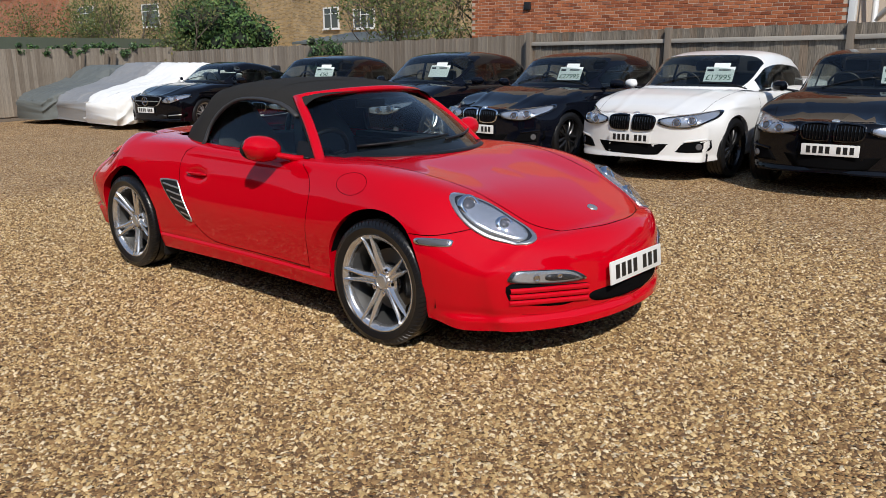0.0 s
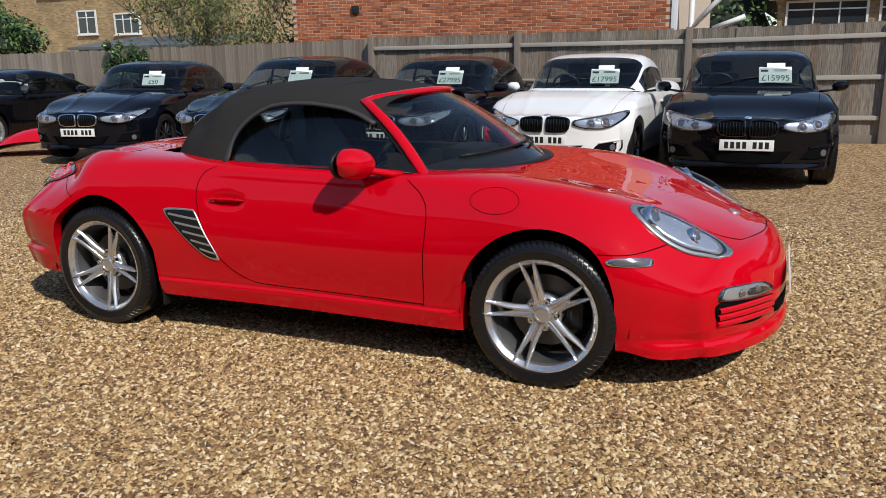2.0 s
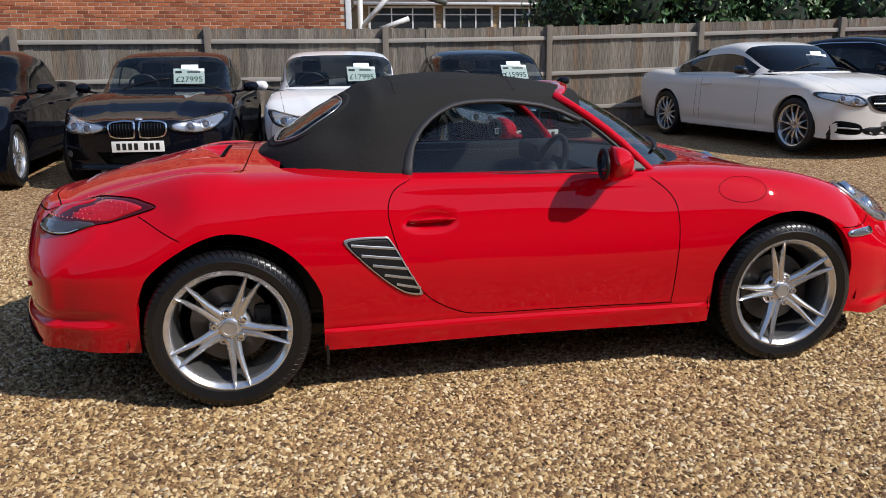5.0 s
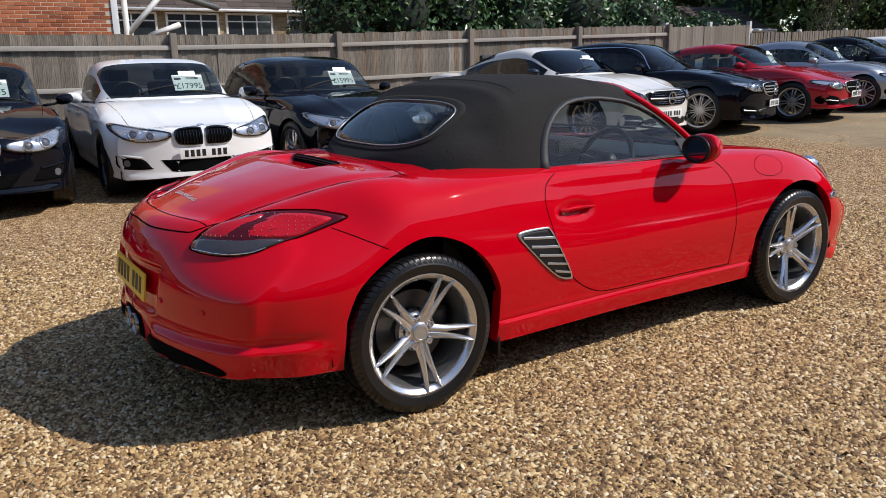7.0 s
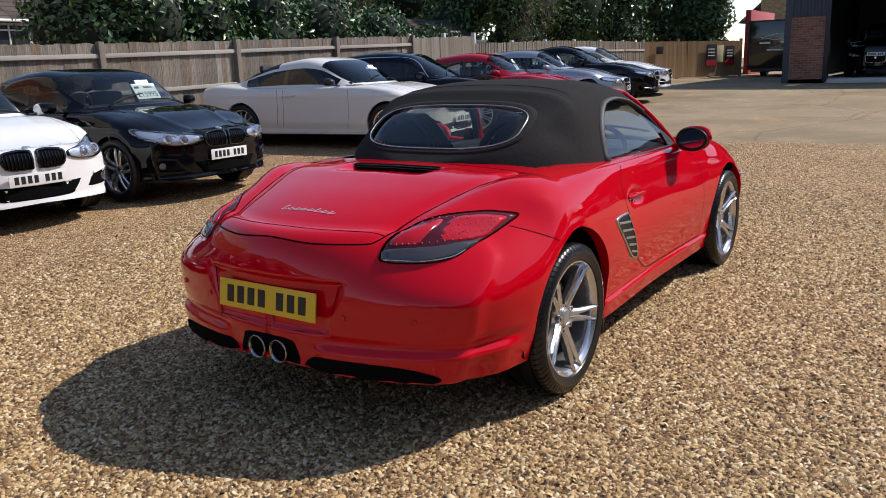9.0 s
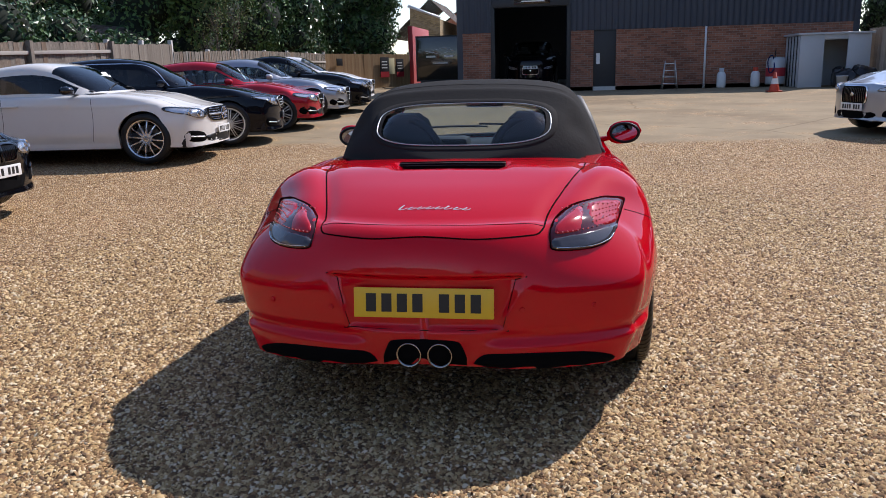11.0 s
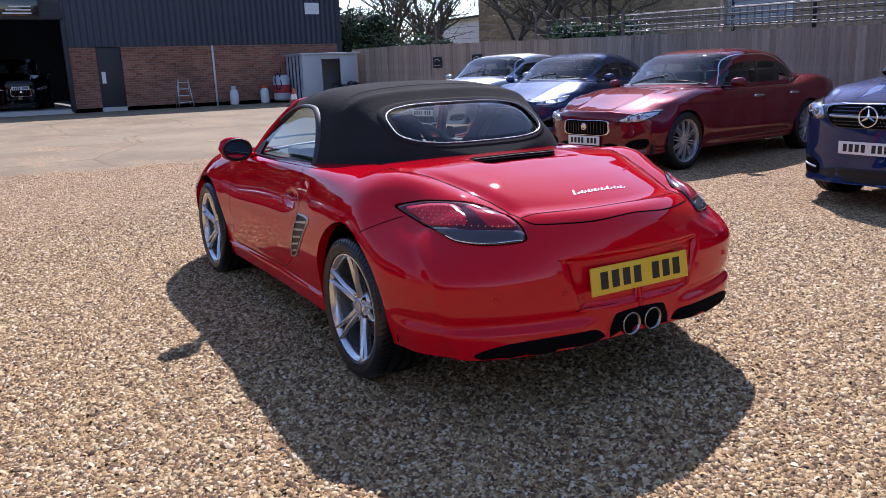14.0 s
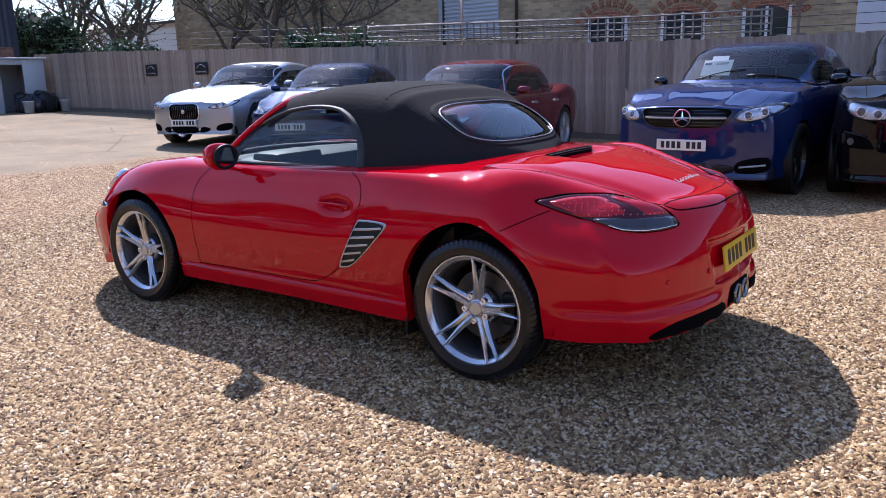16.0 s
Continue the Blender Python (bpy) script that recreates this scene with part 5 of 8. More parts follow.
        part("marker_edge", mesh_of("marker_edge", *patch(tree, ax, o, 0.006, 0, 1, 4, inner=0.8)), CHROME, rp)
        # headlamp
        top = [(sg * 0.685, 1.53), (sg * 0.624, 1.549), (sg * 0.555, 1.65), (sg * 0.525, 1.789), (sg * 0.505, 1.882), (sg * 0.53, 1.925), (sg * 0.582, 1.919), (sg * 0.635, 1.846), (sg * 0.69, 1.76), (sg * 0.722, 1.67), (sg * 0.722, 1.59)]
        top = [(b, a) for a, b in top]
        lamp = part("headlamp", mesh_of("headlamp", *patch(tree, "z", top, 0.0025, 0.0, 6, 5)), LAMPDARK, car, "clear oval headlamp with two projectors")
        part("lamp_rim", mesh_of("lamp_rim", *patch(tree, "z", top, 0.008, 0.0, 2, 5, inner=0.88)), SATIN, lamp, "grey rim")
        part("lamp_reflector", mesh_of("lamp_reflector", *patch(tree, "z", [(1.72 + (a - 1.72) * 0.80, b * 0.80 + sg * 0.615 * 0.20) for a, b in top], 0.007, 0.0, 5, 5)), REFLECT, lamp)
        for (a, b), r in (((1.625, 0.650), 0.060), ((1.785, 0.592), 0.046)):
            p, nor = cast(tree, *lift("z", (a, sg * b), 6))
            nn = (nor + Vector((0.6, 0, -0.2))).normalized()
            q = nn.to_track_quat("Z", "Y").to_matrix().to_4x4()
            q.translation = p - nor * 0.002
            part("projector", mesh_of("projector", *moved(lathe([(r * 0.60, 0.004), (r * 0.66, 0.012), (r * 0.80, 0.016), (r * 0.95, 0.012), (r, -0.012)], 26, "z"), q)), CHROME, lamp)
            part("projector_lens", mesh_of("projector_lens", *moved(lathe([(0.001, 0.020), (r * 0.3, 0.017), (r * 0.5, 0.010), (r * 0.62, 0.002)], 26, "z"), q)), TAILSMOKE, lamp)
        part("lamp_cover", mesh_of("lamp_cover", *patch(tree, "z", top, 0.012, 0.030, 6, 5, depth=-0.004)), CLEAR, lamp)
        # bumper lamp and the slatted intake under it
        o = [(sg * 0.366, 0.395), (sg * 0.405, 0.432), (sg * 0.471, 0.452), (sg * 0.60, 0.462), (sg * 0.676, 0.463), (sg * 0.70, 0.445), (sg * 0.695, 0.412), (sg * 0.52, 0.395)]
        fl = part("front_lamp", mesh_of("front_lamp", *patch(tree, "-x", o, 0.003, 0, 4, 4)), REFLECT, car, "clear bumper lamp")
        part("lamp_backing", mesh_of("lamp_backing", *patch(tree, "-x", [(sg * 0.40, 0.405), (sg * 0.46, 0.43), (sg * 0.55, 0.437), (sg * 0.56, 0.415), (sg * 0.50, 0.405)], 0.006, 0, 2, 3)), LAMPDARK, fl)
        for yy, rr in ((0.50, 0.012), (0.60, 0.016)):
            p, nor = cast(tree, *lift("-x", (sg * yy, 0.428), 6))
            badge(fl, p + nor * 0.005, nor, rr, CHROME, "lamp_bulb")
        part("lamp_rim", mesh_of("lamp_rim", *patch(tree, "-x", o, 0.0075, 0, 1, 4, inner=0.90)), LAMPDARK, fl)
        part("lamp_glass", mesh_of("lamp_glass", *patch(tree, "-x", o, 0.008, 0.006, 4, 4, depth=-0.002)), CLEAR, fl)
        o = [(sg * 0.345, 0.35), (sg * 0.36, 0.375), (sg * 0.52, 0.388), (sg * 0.70, 0.405), (sg * 0.70, 0.33), (sg * 0.66, 0.305), (sg * 0.50, 0.285), (sg * 0.40, 0.30)]
        it = part("front_intake", mesh_of("front_intake", *patch(tree, "-x", o, 0.0025, -0.0, 4, 4)), MATTE, car, "black intake behind red slats")
        for zz in (0.313, 0.342, 0.371):
            part("intake_blade", mesh_of("intake_blade", *ribbon_front(tree, [(sg * (0.350 + 0.0352 * k), zz + 0.004 * math.sin(k / 3) - 0.0012 * (10 - k)) for k in range(11)], 0.025, 0.013)), RED, it)
        # tail lamp
        o = [(sg * 0.455, 0.715), (sg * 0.462, 0.77), (sg * 0.535, 0.815), (sg * 0.65, 0.824), (sg * 0.71, 0.814), (sg * 0.757, 0.799), (sg * 0.745, 0.770), (sg * 0.712, 0.724), (sg * 0.675, 0.690), (sg * 0.59, 0.680), (sg * 0.475, 0.689)]
        tl = part("tail_lamp", mesh_of("tail_lamp", *patch(tree, "x", o, 0.003, 0.007, 7, 4)), TAILRED, car, "dark red tail lamp over a smoked strip")
        o1 = [(sg * 0.60, 0.742), (sg * 0.595, 0.802), (sg * 0.65, 0.809), (sg * 0.70, 0.801), (sg * 0.732, 0.789), (sg * 0.722, 0.760), (sg * 0.715, 0.741), (sg * 0.66, 0.739)]
        part("lamp_panel", mesh_of("lamp_panel", *patch(tree, "x", o1, 0.0085, 0.0035, 4, 4, depth=-0.002)), TAILBRIGHT, tl, "bright red lens field")
        o3 = [(sg * 0.475, 0.742), (sg * 0.485, 0.768), (sg * 0.545, 0.800), (sg * 0.575, 0.798), (sg * 0.575, 0.745), (sg * 0.52, 0.738)]
        part("lamp_panel", mesh_of("lamp_panel", *patch(tree, "x", o3, 0.0085, 0.002, 4, 4, depth=-0.002)), TAILBRIGHT, tl, "bright red lens field")
        o2 = [(sg * 0.466, 0.702), (sg * 0.470, 0.724), (sg * 0.57, 0.731), (sg * 0.66, 0.734), (sg * 0.712, 0.731), (sg * 0.698, 0.711), (sg * 0.670, 0.695), (sg * 0.59, 0.685), (sg * 0.485, 0.692)]
        part("reversing_lamp", mesh_of("reversing_lamp", *patch(tree, "x", o2, 0.0085, 0.002, 4, 4, depth=-0.002)), REVERSE, tl, "smoked clear strip")
        part("lamp_edge", mesh_of("lamp_edge", *ribbon(tree, "x", [(sg * 0.478, 0.694), (sg * 0.59, 0.688), (sg * 0.668, 0.693), (sg * 0.697, 0.710)], 0.005, 0.0105, 5)), CHROME, tl)
        part("lamp_seal", mesh_of("lamp_seal", *patch(tree, "x", o, 0.0045, 0, 1, 4, inner=0.982)), GAP, tl)
        spots = [(0.48 + i * 0.0185, 0.7395 + 0.0003 * i) for i in range(13)] + [(0.50 + i * 0.0195, 0.793 + 0.014 * math.sin(math.pi * min(1, (i + 2) / 11))) for i in range(11)] + [(0.612 + i * 0.014, 0.757 + j * 0.0125) for i in range(8) for j in range(3)]
        for y, zz in spots:
            p, nor = cast(tree, *lift("x", (sg * y, zz), 6))
            p = p + nor * 0.0125
            part("lamp_bead", mesh_of("lamp_bead", [p + Vector((-0.003, 0, 0)), p + Vector((0, 0.0042, 0)), p + Vector((0, 0, 0.0042)), p + Vector((0, -0.0042, 0)), p + Vector((0, 0, -0.0042))], [(0, 1, 2), (0, 2, 3), (0, 3, 4), (0, 4, 1)], False), BRIGHT_LAMP, tl)
        # mirror on a stalk
        mirror(car, sg)
        # rear valance cut-out, a near-black sheet on the skin for its shaded opening
        o = [(sg * 0.19, 0.262), (sg * 0.205, 0.315), (sg * 0.30, 0.330), (sg * 0.58, 0.318), (sg * 0.70, 0.275), (sg * 0.60, 0.250), (sg * 0.35, 0.250)]
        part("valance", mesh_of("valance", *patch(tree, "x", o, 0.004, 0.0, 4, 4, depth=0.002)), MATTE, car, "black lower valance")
    fl = [(0.985 + 0.110 * math.cos(a), 0.785 + 0.052 * math.sin(a)) for a in np.linspace(0, 2 * math.pi, 33)]
    part("fuel_flap", mesh_of("fuel_flap", *ribbon(tree, "y", fl, 0.0025, 0.001, 1)), GAP, car)
    # front lid and rear lid outlines
    part("front_lid_gap", mesh_of("front_lid_gap", *ribbon(tree, "z", [(1.00, -0.64), (1.25, -0.585), (1.50, -0.53), (1.72, -0.50), (1.84, -0.475), (1.93, -0.40), (1.99, -0.30), (2.035, -0.15), (2.045, 0), (2.035, 0.15), (1.99, 0.30), (1.93, 0.40), (1.84, 0.475), (1.72, 0.50), (1.50, 0.53), (1.25, 0.585), (1.00, 0.64)], 0.005, 0.0014)), GAP, car)
    part("rear_lid_gap", mesh_of("rear_lid_gap", *ribbon(tree, "z", [(-1.12, -0.605), (-1.30, -0.58), (-1.55, -0.51), (-1.78, -0.445), (-1.91, -0.428), (-1.965, -0.372), (-2.032, -0.19), (-2.045, 0), (-2.032, 0.19), (-1.965, 0.372), (-1.91, 0.428), (-1.78, 0.445), (-1.55, 0.51), (-1.30, 0.58), (-1.12, 0.605)], 0.0065, 0.0014)), GAP, car)
    part("rear_lid_gap", mesh_of("rear_lid_gap", *ribbon(tree, "z", [(-1.14, -0.66), (-1.125, -0.5), (-1.12, 0), (-1.125, 0.5), (-1.14, 0.66)], 0.005, 0.0014)), GAP, car)
    part("spoiler_gap", mesh_of("spoiler_gap", *ribbon(tree, "z", [(-1.885, -0.428), (-1.955, -0.2), (-1.97, 0), (-1.955, 0.2), (-1.885, 0.428)], 0.005, 0.0014)), GAP, car)
    # louvre at the head of the rear lid
    V = []
    for k, y in enumerate(np.linspace(-0.245, 0.245, 25)):
        p, nor = cast(tree, (-1.228, y, 3), (0, 0, -1))
        for dx, dz in ((0.0, 0.0025), (-0.018, 0.001), (-0.020, -0.012), (-0.026, -0.030)):
            V.append((p.x + dx, y, p.z + dz))
    sl = part("lid_louvre", mesh_of("lid_louvre", V, grid_faces(25, 4, True)), MATTE, car, "black air slot in the lid")
    for dz in (-0.006, -0.016):
        part("louvre_rib", mesh_of("louvre_rib", *tube([(V[4 * k][0] - 0.022, V[4 * k][1], V[4 * k][2] + dz) for k in range(25)], 0.0025, 5)), SEAL, sl)
    # badge on the front lid, script on the rear lid
    p, nor = cast(tree, *lift("z", (1.90, 0.0), 6))
    badge(car, p, nor, 0.028, SATIN)
    sc = ([], [])
    for k, (y, l) in enumerate(zip(np.linspace(0.125, -0.125, 8), (0.034, 0.018, 0.018, 0.018, 0.018, 0.026, 0.018, 0.018))):
        sc = join(sc, ribbon(tree, "z", [(-1.850, y + 0.006), (-1.850 + l * 0.6, y - 0.004), (-1.850 + l, y - 0.012)], 0.0055, 0.0035, 4), ribbon(tree, "z", [(-1.850, y + 0.004), (-1.848, y - 0.014), (-1.838, y - 0.026)], 0.004, 0.003, 4))
    part("script", mesh_of("script", *sc), PALECHROME, car, "small chrome script strokes")
    # plates
    p, nor = cast(tree, (6, 0, 0.40), (-1, 0, 0))
    plate(car, pose(p.x + 0.012, 0, 0.405, 0, -6, 0))
    part("lower_mouth", mesh_of("lower_mouth", *patch(tree, "-x", [(-0.29, 0.275), (-0.31, 0.325), (0, 0.335), (0.31, 0.325), (0.29, 0.275), (0, 0.262)], 0.003, -0.0, 4, 4)), MATTE, car, "black lower intake")
    rec = [(-0.335, 0.60), (-0.33, 0.615), (0.33, 0.615), (0.335, 0.60), (0.29, 0.425), (0.27, 0.415), (-0.27, 0.415), (-0.29, 0.425)]
    part("plate_recess", mesh_of("plate_recess", *ribbon(tree, "x", rec + rec[:1], 0.003, 0.001, 4)), GAP, car)
    p, nor = cast(tree, (-6, 0, 0.52), (1, 0, 0))
    plate(car, pose(p.x - 0.012, 0, 0.52, 0, -8, 180), True)
    # twin tailpipes in their cut-out, its shade drawn as a near-black sheet
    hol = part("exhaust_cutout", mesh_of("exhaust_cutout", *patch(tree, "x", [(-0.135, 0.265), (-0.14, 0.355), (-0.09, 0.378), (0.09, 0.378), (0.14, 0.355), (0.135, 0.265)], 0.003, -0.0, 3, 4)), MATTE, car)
    for y in (-0.058, 0.058):
        q = lathe([(0.040, 0.16), (0.046, 0.0), (0.048, -0.012), (0.044, -0.016), (0.040, 0.0), (0.038, 0.12), (0.001, 0.12)], 28, "x")
        part("tailpipe", mesh_of("tailpipe", *moved(q, pose(-2.10, y, 0.322))), DARKCHROME, car, "dark chrome tailpipe")
        part("pipe_bore", mesh_of("pipe_bore", *moved(lathe([(0.0395, 0.004), (0.0385, 0.10), (0.001, 0.10)], 24, "x"), pose(-2.10, y, 0.322))), MATTE, car)
    # parking sensors
    for y in (-0.62, -0.36, 0.36, 0.62):
        p, nor = cast(tree, (-6, y, 0.49), (1, 0, 0))
        badge(car, p, nor, 0.011, RED, "parking_sensor")
    # wipers
    for y0, y1 in ((-0.50, 0.10), (0.04, 0.54)):
        line = [(0.885 - 0.33 * (y / 0.675) ** 2 - 0.03 * k, y) for k, y in zip(np.linspace(0, 1, 8), np.linspace(y0, y1, 8))]
        part("wiper", mesh_of("wiper", *tube([(x, y, screen_z(x, y) + 0.014) for x, y in line], 0.008, 6)), PLASTIC, car)
    return car


DARKCHROME = plain("dark_chrome", (0.32, 0.31, 0.30), 0.18, 1.0, var=0.1)
PALECHROME = plain("bright_script_chrome", (0.75, 0.75, 0.76), 0.25, 0.4, var=0.03)
REVERSE = plain("clear_grey_lens", (0.055, 0.05, 0.055), 0.10, var=0.3, scale=40, coat=0.6)
BRIGHT_LAMP = plain("lamp_bead", (0.9, 0.22, 0.20), 0.15, var=0.1, coat=1.0)


def mirror(car, sg):
    """A rounded door mirror on a short foot."""
    rows, n = [], 16
    for k in range(11):
        t = k / 10
        y = 0.775 + 0.215 * t
        r = (1 - (2 * abs(t - 0.5)) ** 2.6) ** 0.5 if 0 < t < 1 else 0.03
        cx, cz = 0.365 - 0.03 * t, 0.915 + 0.02 * t
        row = []
        for q in range(n):
            a = 2 * math.pi * q / n
            dx, dz = math.cos(a), math.sin(a)
            row.append((cx + (0.085 * dx if dx > 0 else 0.030 * dx) * r, sg * y, cz + 0.072 * dz * r))
        rows.append(row)
    v = [p for r in rows for p in r]
    f = []
    for i in range(10):
        for q in range(n):
            s = (i * n + q, i * n + (q + 1) % n, (i + 1) * n + (q + 1) % n, (i + 1) * n + q)
            f.append(s if sg > 0 else s[::-1])
    ob = part("door_mirror", mesh_of("door_mirror", v, f), RED, car, "red door mirror")
    gv = [(0.328 - 0.03 * (0.5 + 0.5 * math.cos(a)) - 0.004, sg * (0.885 + 0.085 * math.cos(a)), 0.925 + 0.058 * math.sin(a)) for a in np.linspace(0, 2 * math.pi, 24, endpoint=False)]
    part("mirror_glass", mesh_of("mirror_glass", gv + [(0.308, sg * 0.885, 0.925)], [((k + 1) % 24, k, 24) for k in range(24)]), MIRROR_GLASS, ob)
    part("mirror_surround", mesh_of("mirror_surround", *tube(gv, 0.009, 8, True, 1.0, (1, 0, 0))), PLASTIC, ob)
    part("mirror_foot", mesh_of("mirror_foot", *tube([(0.50, sg * 0.715, 0.866), (0.47, sg * 0.755, 0.872), (0.43, sg * 0.80, 0.885), (0.39, sg * 0.85, 0.90)], lambda t: 0.034 - 0.006 * t, 8, False, 0.55)), RED, ob)


def screen_rows(n=13, m=25):
    """Windscreen: ruled between a bowed foot and a bowed header."""
    rows = []
    for j in range(n):
        t = j / (n - 1)
        row = []
        for i in range(m):
            s = -1 + 2 * i / (m - 1)
            foot = Vector((0.955 - 0.33 * s * s, 0.675 * s, 0.872 - 0.012 * s * s))
            head = Vector((0.385 - 0.145 * s * s, 0.505 * s, 1.215 - 0.035 * s * s))
            p = foot.lerp(head, t)
            p += Vector((0.5, 0, 0.85)) * (0.022 * math.sin(math.pi * t))
            row.append(p)
        rows.append(row)
    return rows


SCREEN_TREE = []


def screen_z(x, y):
    if not SCREEN_TREE:
        r = screen_rows()
        SCREEN_TREE.append(BVHTree.FromPolygons([p for q in r for p in q], grid_faces(len(r), len(r[0]))))
    hit = SCREEN_TREE[0].ray_cast(Vector((x, y, 3)), Vector((0, 0, -1)))[0]
    return hit.z if hit else 0.88


def hood(car):
    """Canvas roof with rear window, side panes, windscreen and its red frame."""
    xs = [0.29 - 0.0135 * k for k in range(108)]
    xs = [x for x in xs if x > -1.09] + [-1.098]
    K = 44
    rows, C = [], 2 * K - 1
    for x in xs:
        half = []
        zlow = WINDOW_TOP(x) if x > -0.47 else 0.0
        ks = np.linspace(0, 1, 200)
        line = np.array([hood_point(x, k) for k in ks])
        line = line[line[:, 2] >= zlow]
        h = resample(line, K)
        rows.append([(p[0], -p[1], p[2]) for p in h] + [tuple(p) for p in h[-2::-1]])
    verts = [p for r in rows for p in r]

    def is_window(c, grow=0.0):
        y, z = abs(c[1]), c[2]
        if c[0] > -0.6:
            return False
        top, bot, w = 1.172 + grow, 0.985 - grow, 0.44 + grow
        mid, hh = (top + bot) / 2, (top - bot) / 2
        return (y / w) ** 3.2 + (abs(z - mid) / hh) ** 3.2 < 1
    faces = [f for f in grid_faces(len(rows), C) if not is_window(np.mean([verts[i] for i in f], 0))]
    me = mesh_of("hood", verts, faces)
    ob = part("canvas_roof", me, FABRIC, car, "taut black canvas folding roof")
    full = BVHTree.FromPolygons([tuple(map(float, p)) for p in verts], grid_faces(len(rows), C))
    ow = []
    for a in np.linspace(0, 2 * math.pi, 40, endpoint=False):
        ca, sa = math.cos(a), math.sin(a)
        ow.append((0.44 * abs(ca) ** (2 / 3.2) * (1 if ca > 0 else -1), 1.0785 + 0.0935 * abs(sa) ** (2 / 3.2) * (1 if sa > 0 else -1)))
    ring = [cast(full, (-4, y, z), (1, 0, 0)) for y, z in ow]
    part("rear_window", mesh_of("rear_window", *patch(full, "x", ow, 0.002, 0.0, 5, 1, depth=0.0)), GLASS, ob, "rear glass window")
    part("window_bead", mesh_of("window_bead", *tube([p + n * 0.003 for p, n in ring], 0.0032, 6, True)), SATIN, ob, "pale window bead")
    part("window_border", mesh_of("window_border", *patch(full, "x", [(y * 1.075, 1.0785 + (z - 1.0785) * 1.22) for y, z in ow], 0.0025, 0.0, 2, 1, inner=0.88, depth=0.002)), FABRIC, ob)
    # seams across the canvas
    for xs_ in (-0.47, 0.05):
        part("roof_seam", mesh_of("roof_seam", *ribbon(full, "z", [(xs_ - 0.02 * (y / 0.5) ** 2, y) for y in np.linspace(-0.52, 0.52, 15)], 0.012, 0.003, 2)), FABRIC, ob)
    for sg in (-1, 1):
        # rubber band over the side window
        arc = [(x, WINDOW_TOP(x)) for x in (-0.468, -0.46, -0.45, -0.43, -0.40, -0.36, -0.32, -0.26, -0.2, -0.12, -0.04, 0.04, 0.12, 0.2, 0.26, 0.29)]
        pts = []
        for x, z in arc:
            ks = np.linspace(0, 1, 200)
            L = np.array([hood_point(x, k) for k in ks])
            i = int(np.argmin(np.abs(L[:, 2] - z)))
            pts.append(Vector((L[i][0], sg * L[i][1], L[i][2])))
        pts.insert(0, Vector((-0.475, sg * 0.725, 0.872)))
        part("window_seal", mesh_of("window_seal", *tube(pts, 0.022, 8, False, 0.5)), SEAL, ob, "grey rubber window seal")
        # side pane
        low = [(-0.47 + 0.98 * k / 20) for k in range(21)]
        prow = []
        for j in range(9):
            t = j / 8
            row = []
            for x in low:
                if x > 0.29:
                    # under the slanted pillar
                    u = (x - 0.22) / (0.60 - 0.22)
                    ztop = 1.205 - (1.205 - 0.865) * u - 0.03
                    ztop = min(ztop, 1.08)
                else:
                    ztop = min(WINDOW_TOP(max(x, -0.47)), 1.205 - (1.205 - 0.865) * (x - 0.22) / 0.38 - 0.03 if x > 0.2 else 9)
                z = 0.872 + max(ztop - 0.872, 0.004) * t
                yy = 0.708 - 0.19 * ((z - 0.872) / 0.30) ** 1.25 - 0.01 * smooth(0.0, 0.5, x)
                row.append((x, sg * yy, z))
            prow.append(row)
        fs = grid_faces(9, 21, sg > 0)
        part("side_window", mesh_of("side_window", [p for r in prow for p in r], fs), GLASS, car, "side window glass")
        part("belt_seal", mesh_of("belt_seal", *tube([(x, sg * 0.722, 0.874) for x in np.linspace(-0.47, 0.56, 12)], 0.010, 6, False, 0.6)), PLASTIC, car)
        part("quarter_trim", mesh_of("quarter_trim", [(0.44, sg * 0.712, 0.872), (0.60, sg * 0.705, 0.868), (0.475, sg * 0.665, 0.955), (0.41, sg * 0.672, 0.955)], [(0, 1, 2, 3) if sg < 0 else (3, 2, 1, 0)], False), PLASTIC, car)
    # windscreen and its frame
    rows2 = screen_rows()
    part("windscreen", mesh_of("windscreen", [p for r in rows2 for p in r], grid_faces(len(rows2), len(rows2[0]))), GLASS, car, "curved windscreen")
    frame_pts = [rows2[j][0] + Vector((-0.012, -0.012, 0)) for j in range(0, 13, 2)]
    head = [rows2[12][i] + Vector((-0.012, 0, 0.006)) for i in range(1, 24)]
    other = [rows2[j][-1] + Vector((-0.012, 0.012, 0)) for j in range(12, -1, -2)]
    line = [Vector((0.66, -0.70, 0.845))] + frame_pts + head + other + [Vector((0.66, 0.70, 0.845))]
    part("windscreen_frame", mesh_of("windscreen_frame", *tube(line, 0.030, 10, False, 0.62)), RED, car, "red windscreen frame")
    part("pillar_seal", mesh_of("pillar_seal", *tube([p + Vector((-0.03, 0.0, -0.012)) for p in line], 0.020, 8, False, 0.7)), PLASTIC, car)
    cowl = [rows2[0][i] + Vector((0.012, 0, 0.002)) for i in range(25)]
    part("cowl", mesh_of("cowl", *tube(cowl, 0.028, 8, False, 0.45)), PLASTIC, car, "black scuttle panel")


